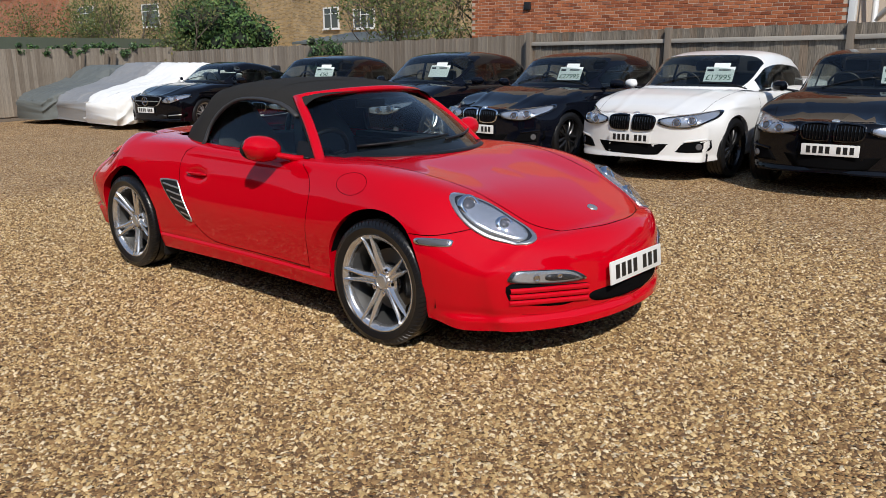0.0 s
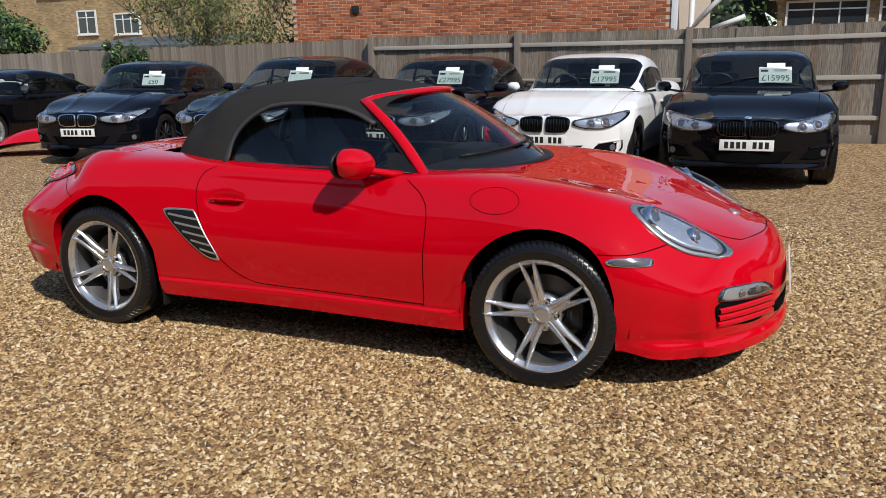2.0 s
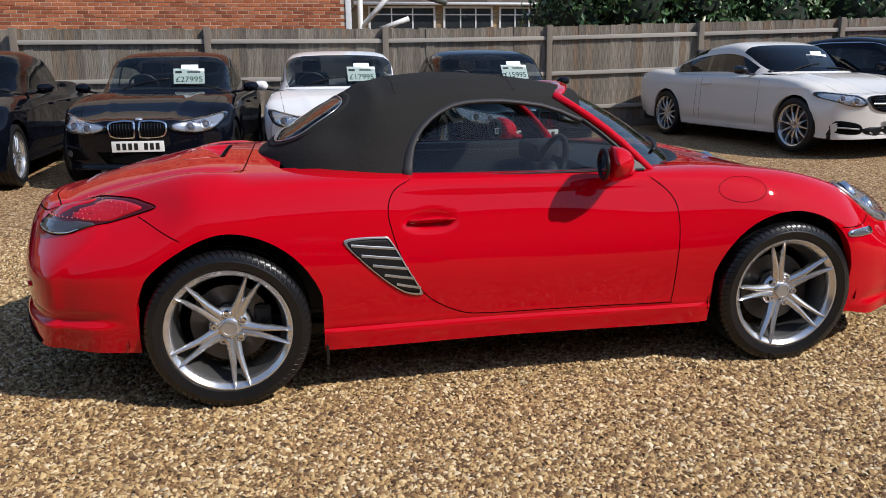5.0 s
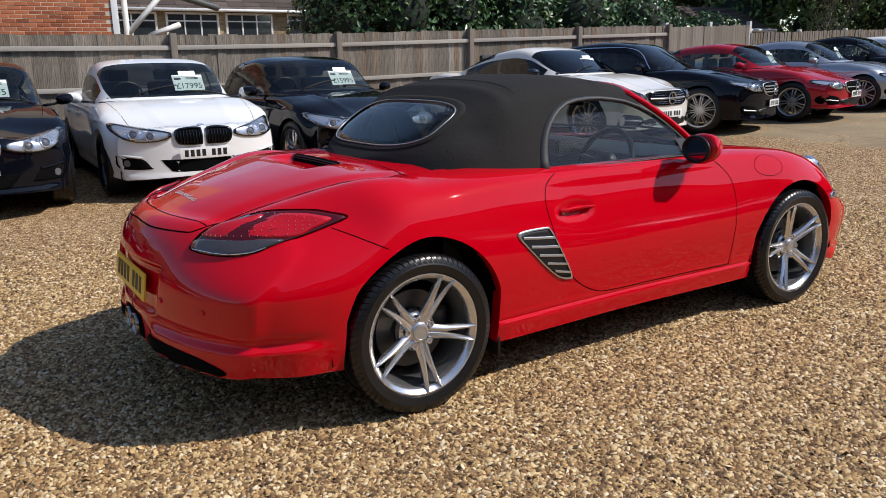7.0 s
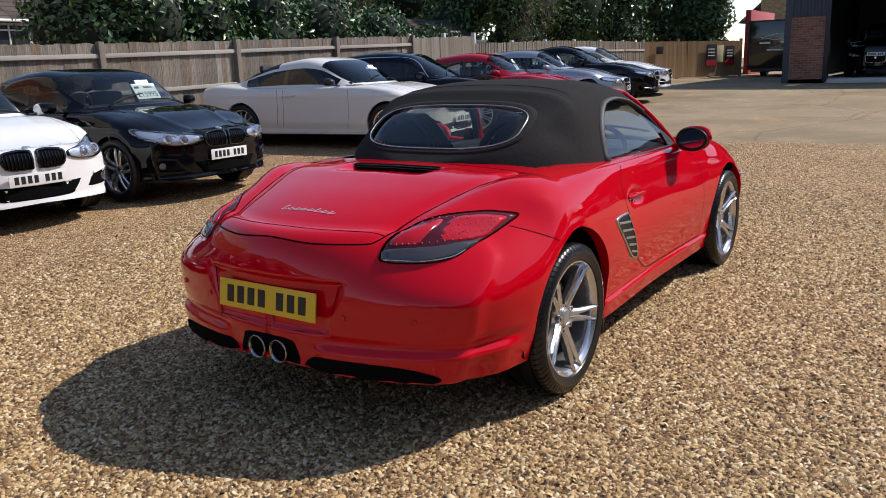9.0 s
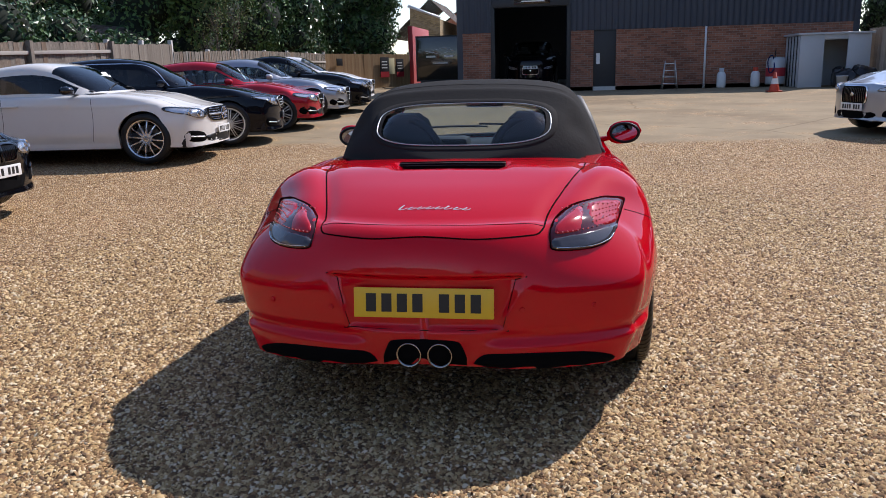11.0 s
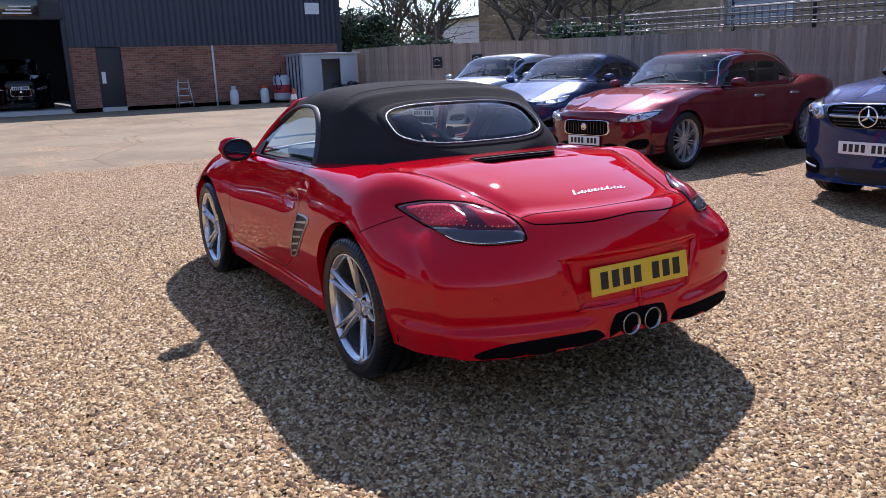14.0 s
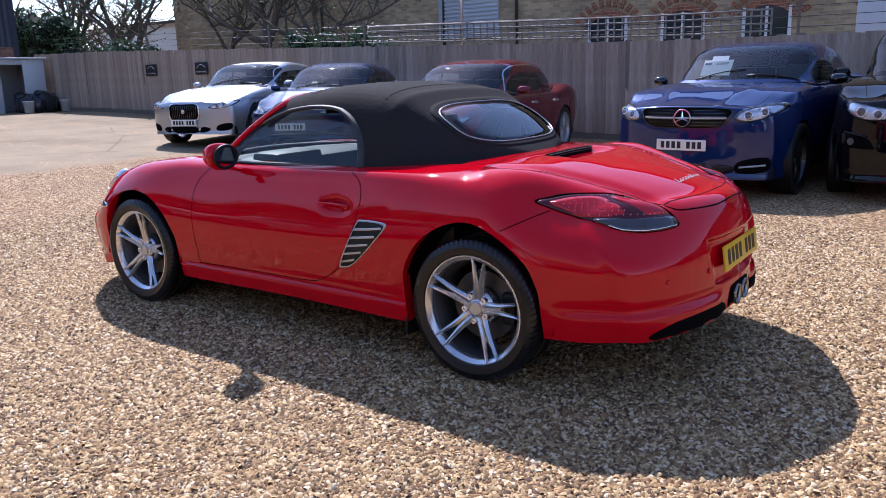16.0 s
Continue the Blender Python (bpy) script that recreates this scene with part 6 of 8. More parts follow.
def cockpit(car, tree):
    """Tub, dashboard, seats, roll hoops and steering wheel."""
    part("cabin_floor", block((-0.95, -0.66, 0.30), (0.80, 0.66, 0.34), 0.01), INSIDE, car)
    part("rear_bulkhead", block((-0.98, -0.66, 0.30), (-0.80, 0.66, 0.88), 0.03), INSIDE, car)
    part("centre_tunnel", block((-0.6, -0.12, 0.32), (0.6, 0.12, 0.62), 0.04), INSIDE, car)
    for sg in (-1, 1):
        part("side_lining", block((-0.90, sg * 0.60 - 0.03, 0.32), (0.75, sg * 0.60 + 0.03, 0.84), 0.02), INSIDE, car)
        part("door_card", block((-0.52, sg * 0.66 - 0.045, 0.60), (0.55, sg * 0.66 + 0.04, 0.876), 0.015), INSIDE, car, "black leather door card")
    d = bmesh.new()
    box(d, (0.42, -0.62, 0.60), (0.90, 0.62, 0.862), 0.06)
    box(d, (0.34, 0.12, 0.80), (0.56, 0.50, 0.905), 0.04)
    part("dashboard", d, INSIDE, car)
    for sg in (-1, 1):
        b = bmesh.new()
        rows = []
        prof = [(0.50, 0.24), (0.62, 0.27), (0.78, 0.265), (0.92, 0.22), (1.02, 0.15), (1.09, 0.125), (1.125, 0.08)]
        ring = []
        for z, w in prof:
            x = -0.42 - 0.42 * (z - 0.5)
            ring.append([b.verts.new((x + dx, sg * 0.34 + dy * w, z)) for dx, dy in ((0.06, -1), (0.09, -0.6), (0.05, 0), (0.09, 0.6), (0.06, 1), (-0.06, 0.9), (-0.08, 0), (-0.06, -0.9))])
        for i in range(len(ring) - 1):
            for k in range(8):
                b.faces.new((ring[i][k], ring[i][(k + 1) % 8], ring[i + 1][(k + 1) % 8], ring[i + 1][k]))
        b.faces.new(ring[-1])
        box(b, (-0.40, sg * 0.34 - 0.26, 0.36), (0.14, sg * 0.34 + 0.26, 0.52), 0.06)
        part("seat", b, SEATGREY, car, "dark grey leather bucket seat")
        hoop = [(-0.72, sg * 0.34 + 0.20 * math.cos(a), 0.90 + 0.20 * math.sin(a)) for a in np.linspace(0, math.pi, 14)]
        part("roll_hoop", mesh_of("roll_hoop", *tube(hoop, 0.022, 8, False, 1.0, (1, 0, 0))), PLASTIC, car)
    # right-hand drive
    c = Vector((0.24, -0.35, 0.815))
    pts = [c + Vector((0.07 * math.sin(a), 0.185 * math.cos(a), 0.172 * math.sin(a))) for a in np.linspace(0, 2 * math.pi, 30)[:-1]]
    v, f = tube(pts, 0.016, 8, True)
    v2, f2 = lathe([(0.001, -0.03), (0.05, -0.03), (0.065, 0.0), (0.06, 0.04)], 16, "x")
    sw = part("steering_wheel", mesh_of("steering_wheel", *join((v, f), moved((v2, f2), Matrix.Translation(c)))), PLASTIC, car)
    for a in (0.2, math.pi - 0.2, -math.pi / 2):
        part("wheel_spoke", mesh_of("wheel_spoke", *tube([c, c + Vector((0.06 * math.sin(a), 0.18 * math.cos(a), 0.165 * math.sin(a)))], 0.018, 6, False, 0.5)), PLASTIC, sw)
    part("rear_view_mirror", block((0.28, -0.12, 1.105), (0.31, 0.12, 1.155), 0.012), PLASTIC, car)
    part("inside_visor", block((0.18, -0.44, 1.16), (0.30, 0.44, 1.185), 0.01), INSIDE, car)
# ---- ground ----
def ground_z(x, y):
    def sp(t):
        return 0.5 * (t + math.sqrt(t * t + 1.0))
    return 0.025 * (sp(x - 2.0) - sp(x - 20.0)) + 0.015 * sp(y - 2.5) - 0.0075 - 0.013 * (sp(-x - 5.0) - sp(-x - 22.0))


def ground():
    ax = sorted(set(np.r_[np.linspace(-8, 12, 61), np.linspace(-60, -8, 14), np.linspace(12, 60, 25), np.linspace(60, 400, 8), np.linspace(-400, -60, 8)].round(3).tolist()))
    ay = sorted(set(np.r_[np.linspace(-12, 12, 61), np.linspace(-60, -12, 13), np.linspace(12, 60, 13), np.linspace(60, 400, 8), np.linspace(-400, -60, 8)].round(3).tolist()))
    v = [(x, y, ground_z(min(x, 60), min(y, 20))) for x in ax for y in ay]
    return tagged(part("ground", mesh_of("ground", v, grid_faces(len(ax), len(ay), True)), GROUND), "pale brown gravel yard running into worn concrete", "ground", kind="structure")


ground()
# ---- the red roadster and the parked cars ----
roadster()
W_BLACK = wheel_set(0.33, 0.245, 0.225, 5, 0.9, DARK_ALLOY)
W_TWIN = wheel_set(0.33, 0.245, 0.225, 5, 0.8, ALLOY, 0.10)
W_MULTI = wheel_set(0.345, 0.262, 0.235, 12, 0, ALLOY)
W_SEVEN = wheel_set(0.33, 0.24, 0.225, 7, 0.5, SATIN)
W_BIG = wheel_set(0.35, 0.262, 0.24, 10, 0.35, SATIN)
W_SUV = wheel_set(0.37, 0.26, 0.26, 5, 0.8, DARK_ALLOY)


def stand(x, y, heading):
    return pose(x, y, ground_z(x, y), 0, 0, heading)


def at_nose(kind, x, y, heading):
    """Stands a car so that the middle of its nose is at x, y."""
    xf = SPECS[kind]["xf"]
    a = math.radians(heading)
    return stand(x - xf * math.cos(a), y - xf * math.sin(a), heading)


def kidney_black(car, s, tree, colour):
    kidney_face(car, s, tree, colour, GLOSSBLACK)


def star_bars(car, s, tree, colour):
    star_face(car, s, tree, colour, 3)


def star_pins(car, s, tree, colour):
    star_face(car, s, tree, colour, 1, None, True)


def mesh_face(car, s, tree, colour):
    wide_face(car, s, tree, colour, 0.60, 0.30, 0.13, CHROME, 0.70, 0.035)


def trident(car, s, tree, colour):
    wide_face(car, s, tree, colour, 0.535, 0.37, 0.085, CHROME, 0.645, 0.045)


def blank(car, s, tree, colour):
    wide_face(car, s, tree, colour, 0.5, 0, 0, CHROME, 0.66)


def kidney_suv(car, s, tree, colour):
    kidney_face(car, s, tree, colour, CHROME, 0.84)


parked_car("saloon_car", "black saloon with black grille and price card", "saloon", BLACK, kidney_black, stand(1.67, 6.87, -87.4), W_TWIN, 0.455, (0.28, "£15995"))
parked_car("saloon_car", "white saloon with black grille and price card", "saloon", WHITE, kidney_black, stand(-0.30, 6.92, -92), W_BLACK, 0.455, (0.28, "£17995"))
parked_car("saloon_car", "black sports saloon with price card", "saloon", NAVY_BLACK, kidney_face, stand(-2.39, 6.82, -93), W_BLACK, 0.455, (0.28, "£27995"))
parked_car("saloon_car", "dark blue-black executive saloon", "estate_saloon", NAVY_BLACK, kidney_face, stand(-4.81, 6.71, -88), W_TWIN, 0.455, (0.30, ""))
parked_car("saloon_car", "dark grey-black executive saloon with price card", "estate_saloon", NAVY_BLACK, kidney_face, stand(-7.74, 6.65, -75), W_BLACK, 0.455, (0.30, "£50"))
parked_car("coupe_car", "black two-door coupe parked by the board fence", "coupe", BLACK, star_face, at_nose("coupe", -11.5, 4.9, -82), W_SEVEN, 0.44)
parked_car("coupe_car", "pearl white two-door coupe with price card", "big_coupe", PEARL, star_pins, stand(6.11, 6.79, -83), W_MULTI, 0.42, (0.25, ""), DARKGLASS, False, None)
parked_car("saloon_car", "black limousine with chrome grille", "limousine", NAVY_BLACK, star_bars, stand(7.85, 6.70, -70), W_BIG, 0.44, None, DARKGLASS, True)
parked_car("saloon_car", "bright red saloon with price card", "compact_saloon", BRIGHT_RED, star_face, stand(10.44, 6.51, -76), W_SEVEN, 0.44, (0.28, ""))
parked_car("saloon_car", "silver saloon with price card", "compact_saloon", SILVER, star_face, stand(12.83, 6.61, -76), W_SEVEN, 0.44, (0.28, ""))
parked_car("coupe_car", "black coupe at the end of the row", "coupe", BLACK, star_face, stand(14.5, 6.5, -76), W_SEVEN, 0.44)
parked_car("saloon_car", "white saloon at the end of the row", "compact_saloon", WHITE, star_face, stand(17.0, 7.0, -76), W_SEVEN, 0.44)
parked_car("saloon_car", "silver luxury saloon with mesh grille", "limousine", SILVER, mesh_face, stand(9.2, -7.3, 106), W_BIG, 0.42, None, GLASS, True)
parked_car("saloon_car", "dark blue electric saloon", "electric", DARK_BLUE, blank, stand(7.1, -7.45, 111), W_BIG, 0.42)
parked_car("saloon_car", "wine red sports saloon with oval grille", "estate_saloon", DEEP_RED, trident, stand(3.67, -6.76, 97), W_BIG, 0.375, None, GLASS, True)
parked_car("suv_coupe_car", "bright blue coupe SUV with pin grille", "suv_coupe", BLUE, star_pins, stand(-0.51, -6.66, 86), W_SUV, 0.55, (-0.3, ""))
parked_car("suv_car", "black SUV with chrome kidney grille", "suv", BLACK, kidney_suv, stand(-2.5, -7.0, 92), W_SUV, 0.55)
# ---- surroundings: materials ----
GREYWOOD = pieces_mat("weathered_boards", [(0.0, (0.215, 0.1823, 0.1445)), (0.35, (0.3122, 0.2683, 0.215)), (0.7, (0.3758, 0.3225, 0.258)), (0.9, (0.2795, 0.1935, 0.129)), (1.0, (0.4085, 0.3758, 0.3225))], 0.9, (26, 26, 1.1), 5.0, 0.85)
BROWNWOOD = pieces_mat("brown_fence_boards", [(0.0, (0.36, 0.27, 0.21)), (0.5, (0.46, 0.36, 0.28)), (1.0, (0.54, 0.43, 0.34))], 0.9, (26, 26, 1.1), 5.0, 0.4)
PALEWOOD = pieces_mat("pale_weathered_boards", [(0.0, (0.2232, 0.1818, 0.1413)), (0.5, (0.2979, 0.2484, 0.1944)), (1.0, (0.3474, 0.2979, 0.2394))], 0.9, (26, 26, 1.1), 5.0, 0.4)
FRESHWOOD = pieces_mat("fresh_softwood_boards", [(0.0, (0.36, 0.22, 0.11)), (1.0, (0.47, 0.31, 0.16))], 0.85, (26, 26, 1.1), 5.0, 0.35)
RAILWOOD = plain("weathered_rail_wood", (0.396, 0.360, 0.312), 0.9, var=0.35, scale=3, bumps=0.5, stretch=(1, 12, 12))
POSTWOOD = plain("weathered_post_wood", (0.20, 0.165, 0.13), 0.9, var=0.35, scale=6, bumps=0.5, stretch=(8, 8, 1))
WHITEPOST = plain("pale_concrete_post", (0.55, 0.53, 0.49), 0.85, var=0.15, scale=12, bumps=0.3)
BRICKS = pieces_mat("red_stock_bricks", [(0.0, (0.2831, 0.0832, 0.0378)), (0.3, (0.425, 0.1327, 0.0588)), (0.65, (0.5284, 0.1722, 0.0739)), (0.9, (0.593, 0.2108, 0.0949)), (1.0, (0.3612, 0.1445, 0.0848))], 0.9, (1, 1, 1), 60.0, 0.35)
BRICKS_FAR = island_mat("red_stock_bricks_far", [(0.0, (0.2831, 0.0832, 0.0378)), (0.3, (0.425, 0.1327, 0.0588)), (0.65, (0.5284, 0.1722, 0.0739)), (0.9, (0.593, 0.2108, 0.0949)), (1.0, (0.3612, 0.1445, 0.0848))], 0.9, 60.0, 0.35)
MORTAR = plain("buff_mortar", (0.56, 0.46, 0.36), 0.95, var=0.15, scale=30, bumps=0.3)
WHITEPAINT = plain("white_painted_wood", (0.72, 0.72, 0.70), 0.45, var=0.08, scale=10)
CLADDING = plain("dark_blue_grey_sheeting", (0.042, 0.047, 0.062), 0.5, 0.1, var=0.2, scale=2)
STEEL_DARK = plain("dark_steel", (0.03, 0.03, 0.033), 0.5, 0.3, var=0.2)
TILE = island_mat("brown_roof_tiles", [(0.0, (0.07, 0.055, 0.045)), (0.6, (0.11, 0.085, 0.07)), (1.0, (0.15, 0.12, 0.10))], 0.9, 20.0, 0.3)
BARK = plain("grey_brown_bark", (0.12, 0.095, 0.07), 0.95, var=0.4, scale=5, bumps=0.7, stretch=(6, 6, 1))
LAUREL = island_mat("glossy_laurel_leaves", [(0.0, (0.0335, 0.078, 0.0265)), (0.5, (0.0655, 0.1381, 0.0413)), (0.85, (0.1115, 0.2036, 0.0655)), (1.0, (0.2036, 0.2223, 0.0928))], 0.32, 20.0, 0.25, 0.5, 0.0)
CONIFER = island_mat("conifer_sprays", [(0.0, (0.04, 0.0904, 0.036)), (0.6, (0.0904, 0.1712, 0.0504)), (1.0, (0.1512, 0.2416, 0.0608))], 0.6, 20.0, 0.3, 0.3, 0.0)
SPRING = island_mat("spring_leaves", [(0.0, (0.065, 0.098, 0.026)), (0.6, (0.130, 0.169, 0.052)), (1.0, (0.260, 0.208, 0.078))], 0.6, 20.0, 0.3, 0.3, 0.0)
# near-black green: the shade inside the hedges is put into this colour
LEAFCORE = plain("inner_foliage_shade", (0.014, 0.022, 0.011), 0.95, var=0.4, scale=3, bumps=0.5)
COVER_GREY = plain("grey_car_cover_cloth", (0.125, 0.138, 0.132), 0.7, var=0.2, scale=3, bumps=0.8)
MOSS = plain("mossy_roof_felt", (0.055, 0.062, 0.030), 0.95, var=0.45, scale=3, bumps=0.6)
COVER_SILVER = plain("silver_car_cover_cloth", (0.315, 0.315, 0.315), 0.5, 0.25, var=0.2, scale=2, bumps=0.4)
COVER_WHITE = plain("white_car_cover_cloth", (0.80, 0.80, 0.78), 0.8, var=0.06, scale=2, bumps=0.4)
PALEPANEL = plain("pale_grey_sheet_metal", (0.50, 0.52, 0.54), 0.5, 0.2, var=0.08, scale=3)
SIGNRED = plain("red_sign_print", (0.42, 0.02, 0.03), 0.5, var=0.08)
PALECARD = plain("cream_notice_board", (0.70, 0.62, 0.36), 0.6, var=0.06)
LATH = plain("weathered_lattice_wood", (0.26, 0.25, 0.23), 0.85, var=0.2, scale=8)
CONE = plain("orange_cone_plastic", (0.55, 0.06, 0.02), 0.5, var=0.1)
BINBAG = plain("black_bag_plastic", (0.02, 0.02, 0.022), 0.25, var=0.2, scale=8, bumps=0.6)
SKYLIGHT = glass_mat("translucent_roof_sheet", (0.75, 0.78, 0.75))


def brick_mat(name, base, mortar, w=0.225, h=0.075):
    """Small far brickwork, laid in courses on walls along x or y."""
    m, nt, b = nodes_of(name)
    tc = nt.nodes.new("ShaderNodeTexCoord")
    sx = nt.nodes.new("ShaderNodeSeparateXYZ")
    nt.links.new(tc.outputs["Object"], sx.inputs[0])
    ad = add(nt, "ShaderNodeMath")
    nt.links.new(sx.outputs["X"], ad.inputs[0]); nt.links.new(sx.outputs["Y"], ad.inputs[1])
    cb = nt.nodes.new("ShaderNodeCombineXYZ")
    nt.links.new(ad.outputs[0], cb.inputs["X"]); nt.links.new(sx.outputs["Z"], cb.inputs["Y"])
    br = add(nt, "ShaderNodeTexBrick", Scale=1.0)
    br.inputs["Brick Width"].default_value, br.inputs["Row Height"].default_value, br.inputs["Mortar Size"].default_value = w, h, 0.006
    br.inputs["Color1"].default_value = (*[c * 0.7 for c in base], 1)
    br.inputs["Color2"].default_value = (*[c * 1.25 for c in base], 1)
    br.inputs["Mortar"].default_value = (*mortar, 1)
    nt.links.new(cb.outputs[0], br.inputs["Vector"])
    n = noise_tex(nt, tc.outputs["Object"], 0.8, 5)
    c = mixc(nt, 1.0, br.outputs["Color"], ramp(nt, n, [(0.3, (0.7, 0.7, 0.7)), (0.7, (1.1, 1.1, 1.1))]), "MULTIPLY")
    nt.links.new(c, b.inputs["Base Color"])
    b.inputs["Roughness"].default_value = 0.9
    bump(nt, br.outputs["Fac"], 0.4, -0.006, b)
    return m


BRICK_YELLOW = brick_mat("yellow_stock_brickwork", (0.38, 0.26, 0.12), (0.36, 0.31, 0.24))
BRICK_RED = brick_mat("red_brickwork", (0.36, 0.12, 0.055), (0.40, 0.32, 0.25))
BRICK_SHOP = brick_mat("workshop_brickwork", (0.30, 0.12, 0.07), (0.30, 0.25, 0.20))
BRICK_TERRACE = brick_mat("tan_terrace_brickwork", (0.46, 0.33, 0.18), (0.42, 0.36, 0.28))
BRICK_DULL = brick_mat("dull_yellow_brickwork", (0.319, 0.225, 0.109), (0.348, 0.290, 0.217))


# ---- fences ----
BOARDS = {}


def board_mesh(w, h, key, top=0.0):
    """A feather-edged board standing on its end, with a worn top."""
    k = (w, h, key)
    if k not in BOARDS:
        rnd = random.Random(key)
        a, b = 0.009, 0.016
        t1, t2 = h + rnd.uniform(-0.008, 0.008), h + rnd.uniform(-0.008, 0.008)
        v = [(0, 0, 0), (w, 0, 0), (w, -b, 0), (0, -a, 0), (0, 0, t1), (w, 0, t2), (w, -b, t2), (0, -a, t1)]
        me = bpy.data.meshes.new("board")
        me.from_pydata(v, [], [(0, 3, 2, 1), (4, 5, 6, 7), (0, 1, 5, 4), (2, 3, 7, 6), (1, 2, 6, 5), (3, 0, 4, 7)])
        BOARDS[k] = me
    return BOARDS[k]


def fence(label, a, b, high, posts, mat, rails=(), front=1, pitch=0.118, width=0.135, post_mat=POSTWOOD, post_high=0.02, gravel_board=True, gap=0.0, group=""):
    """Upright boards from a to b; front 1: rails and posts on the near side, else behind."""
    a, b = Vector(a), Vector(b)
    d = (b - a)
    length = d.length
    ang = math.degrees(math.atan2(d.y, d.x))
    f = thing("fence", label, "fence", pose(a.x, a.y, 0, 0, 0, ang), group)
    fm = mat
    rnd = random.Random(int(a.x * 7 + b.y * 13))

    def gz(s):
        p = a + d * (s / length)
        return ground_z(p.x, p.y)
    n = int(length / pitch)
    for i in range(n):
        s = i * pitch
        key = rnd.randrange(5)
        me = board_mesh(width - gap, high, key)
        if not me.materials:
            me.materials.append(fm)
        ob = new("board", me)
        ob.parent = f
        ob.matrix_basis = pose(s, 0.004 * rnd.uniform(-1, 1), gz(s) + (0.12 if gravel_board else 0.04) + rnd.uniform(-0.012, 0.008), rnd.uniform(-0.4, 0.4), rnd.uniform(-0.35, 0.35), rnd.uniform(-0.5, 0.5))
        if ob.data.materials[0] is not fm:
            ob.material_slots[0].link = "OBJECT"
            ob.material_slots[0].material = fm
    side = -1 if front > 0 else 1
    step = length / max(1, round(length / posts))
    for k in range(int(round(length / step)) + 1):
        s = min(k * step, length)
        g = gz(s)
        part("post", block((s - 0.05, side * 0.055 - 0.05, g - 0.05), (s + 0.05, side * 0.055 + 0.05, g + high + 0.12 + post_high), 0.008), post_mat, f)
        if k < int(round(length / step)):
            for zr in rails:
                g2 = gz(min(s + step, length))
                bm = block((0, -0.04, -0.035), (step - 0.1, 0.0, 0.035), 0.012)
                for v in bm.verts:
                    v.co.z += (g2 - g) * v.co.x / step
                part("rail", bm, RAILWOOD, f, "", pose(s + 0.05, side * (0.028 if side < 0 else -0.012), g + zr, 0, 0, 0))
            if gravel_board:
                bm = block((0, -0.012, 0.0), (step, 0.018, 0.15), 0.006)
                g2 = gz(min(s + step, length))
                for v in bm.verts:
                    v.co.z += (g2 - g) * v.co.x / step
                part("gravel_board", bm, POSTWOOD, f, "", pose(s, side * 0.03, g - 0.02))
    return f


# ---- foliage ----
def leaf_cloud(blobs, count, size, seed, squash=1.0, long=1.6):
    """Many small bent leaves through a set of (x, y, z, radius) puffs, denser towards their skins."""
    r = np.random.RandomState(seed)
    B = np.array(blobs, float)
    w = B[:, 3] ** 2
    idx = r.choice(len(B), count, p=w / w.sum())
    d = r.normal(size=(count, 3))
    d /= np.linalg.norm(d, axis=1)[:, None]
    rad = B[idx, 3] * (0.55 + 0.5 * r.rand(count) ** 0.6)
    c = B[idx, :3] + d * rad[:, None] * np.array([1, 1, squash])
    n = d + r.normal(size=(count, 3)) * 0.7
    n /= np.linalg.norm(n, axis=1)[:, None]
    t = np.cross(n, r.normal(size=(count, 3)))
    t /= np.linalg.norm(t, axis=1)[:, None]
    s = np.cross(n, t)
    L = size * (0.6 + 0.8 * r.rand(count))[:, None]
    v = np.stack([c - t * L * long * 0.5, c + s * L * 0.42 + n * L * 0.12, c + t * L * long * 0.5, c - s * L * 0.42 + n * L * 0.12], 1).reshape(-1, 3)
    f = np.arange(count * 4).reshape(-1, 4)
    me = bpy.data.meshes.new("leaves")
    me.from_pydata(v.tolist(), [], f.tolist())
    return me


def core_mesh(blobs, shrink=0.72, seed=0, squash=1.0):
    bm = bmesh.new()
    for k, (x, y, z, r) in enumerate(blobs):
        q = bmesh.ops.create_icosphere(bm, subdivisions=2, radius=r * shrink)
        for v in q["verts"]:
            p = v.co * (1 + 0.25 * noise.noise(v.co * 2.2 / max(r, 0.2) + Vector((k, seed, 0))))
            v.co = Vector((p.x + x, p.y + y, p.z * squash + z))
    return bm


def puffs(lo, hi, r, n, seed):
    q = np.random.RandomState(seed)
    return [(*(np.array(lo) + (np.array(hi) - np.array(lo)) * q.rand(3)), r * (0.6 + 0.7 * q.rand())) for _ in range(n)]


def hedge(name, label, lo, hi, r, n, leaves, size, mat, seed, squash=1.0):
    """A clipped or overgrown evergreen mass on short trunks."""
    h = thing(name, label, "hedge")
    bl = puffs(lo, hi, r, n, seed)
    tagged(part("leaves", leaf_cloud(bl, leaves, size, seed, squash), mat, h), kind="stuff")
    # added solid cores block light and stand in for shade between the leaves
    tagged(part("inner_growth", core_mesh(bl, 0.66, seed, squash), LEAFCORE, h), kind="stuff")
    for k in range(max(2, n // 8)):
        x, y, _, _ = bl[k]
        part("trunk", mesh_of("trunk", *tube([(x, y, ground_z(min(x, 60), min(y, 20)) - 0.1), (x + 0.05, y, 0.8), (x + 0.1, y + 0.1, lo[2])], 0.06, 7)), BARK, h)
    return h


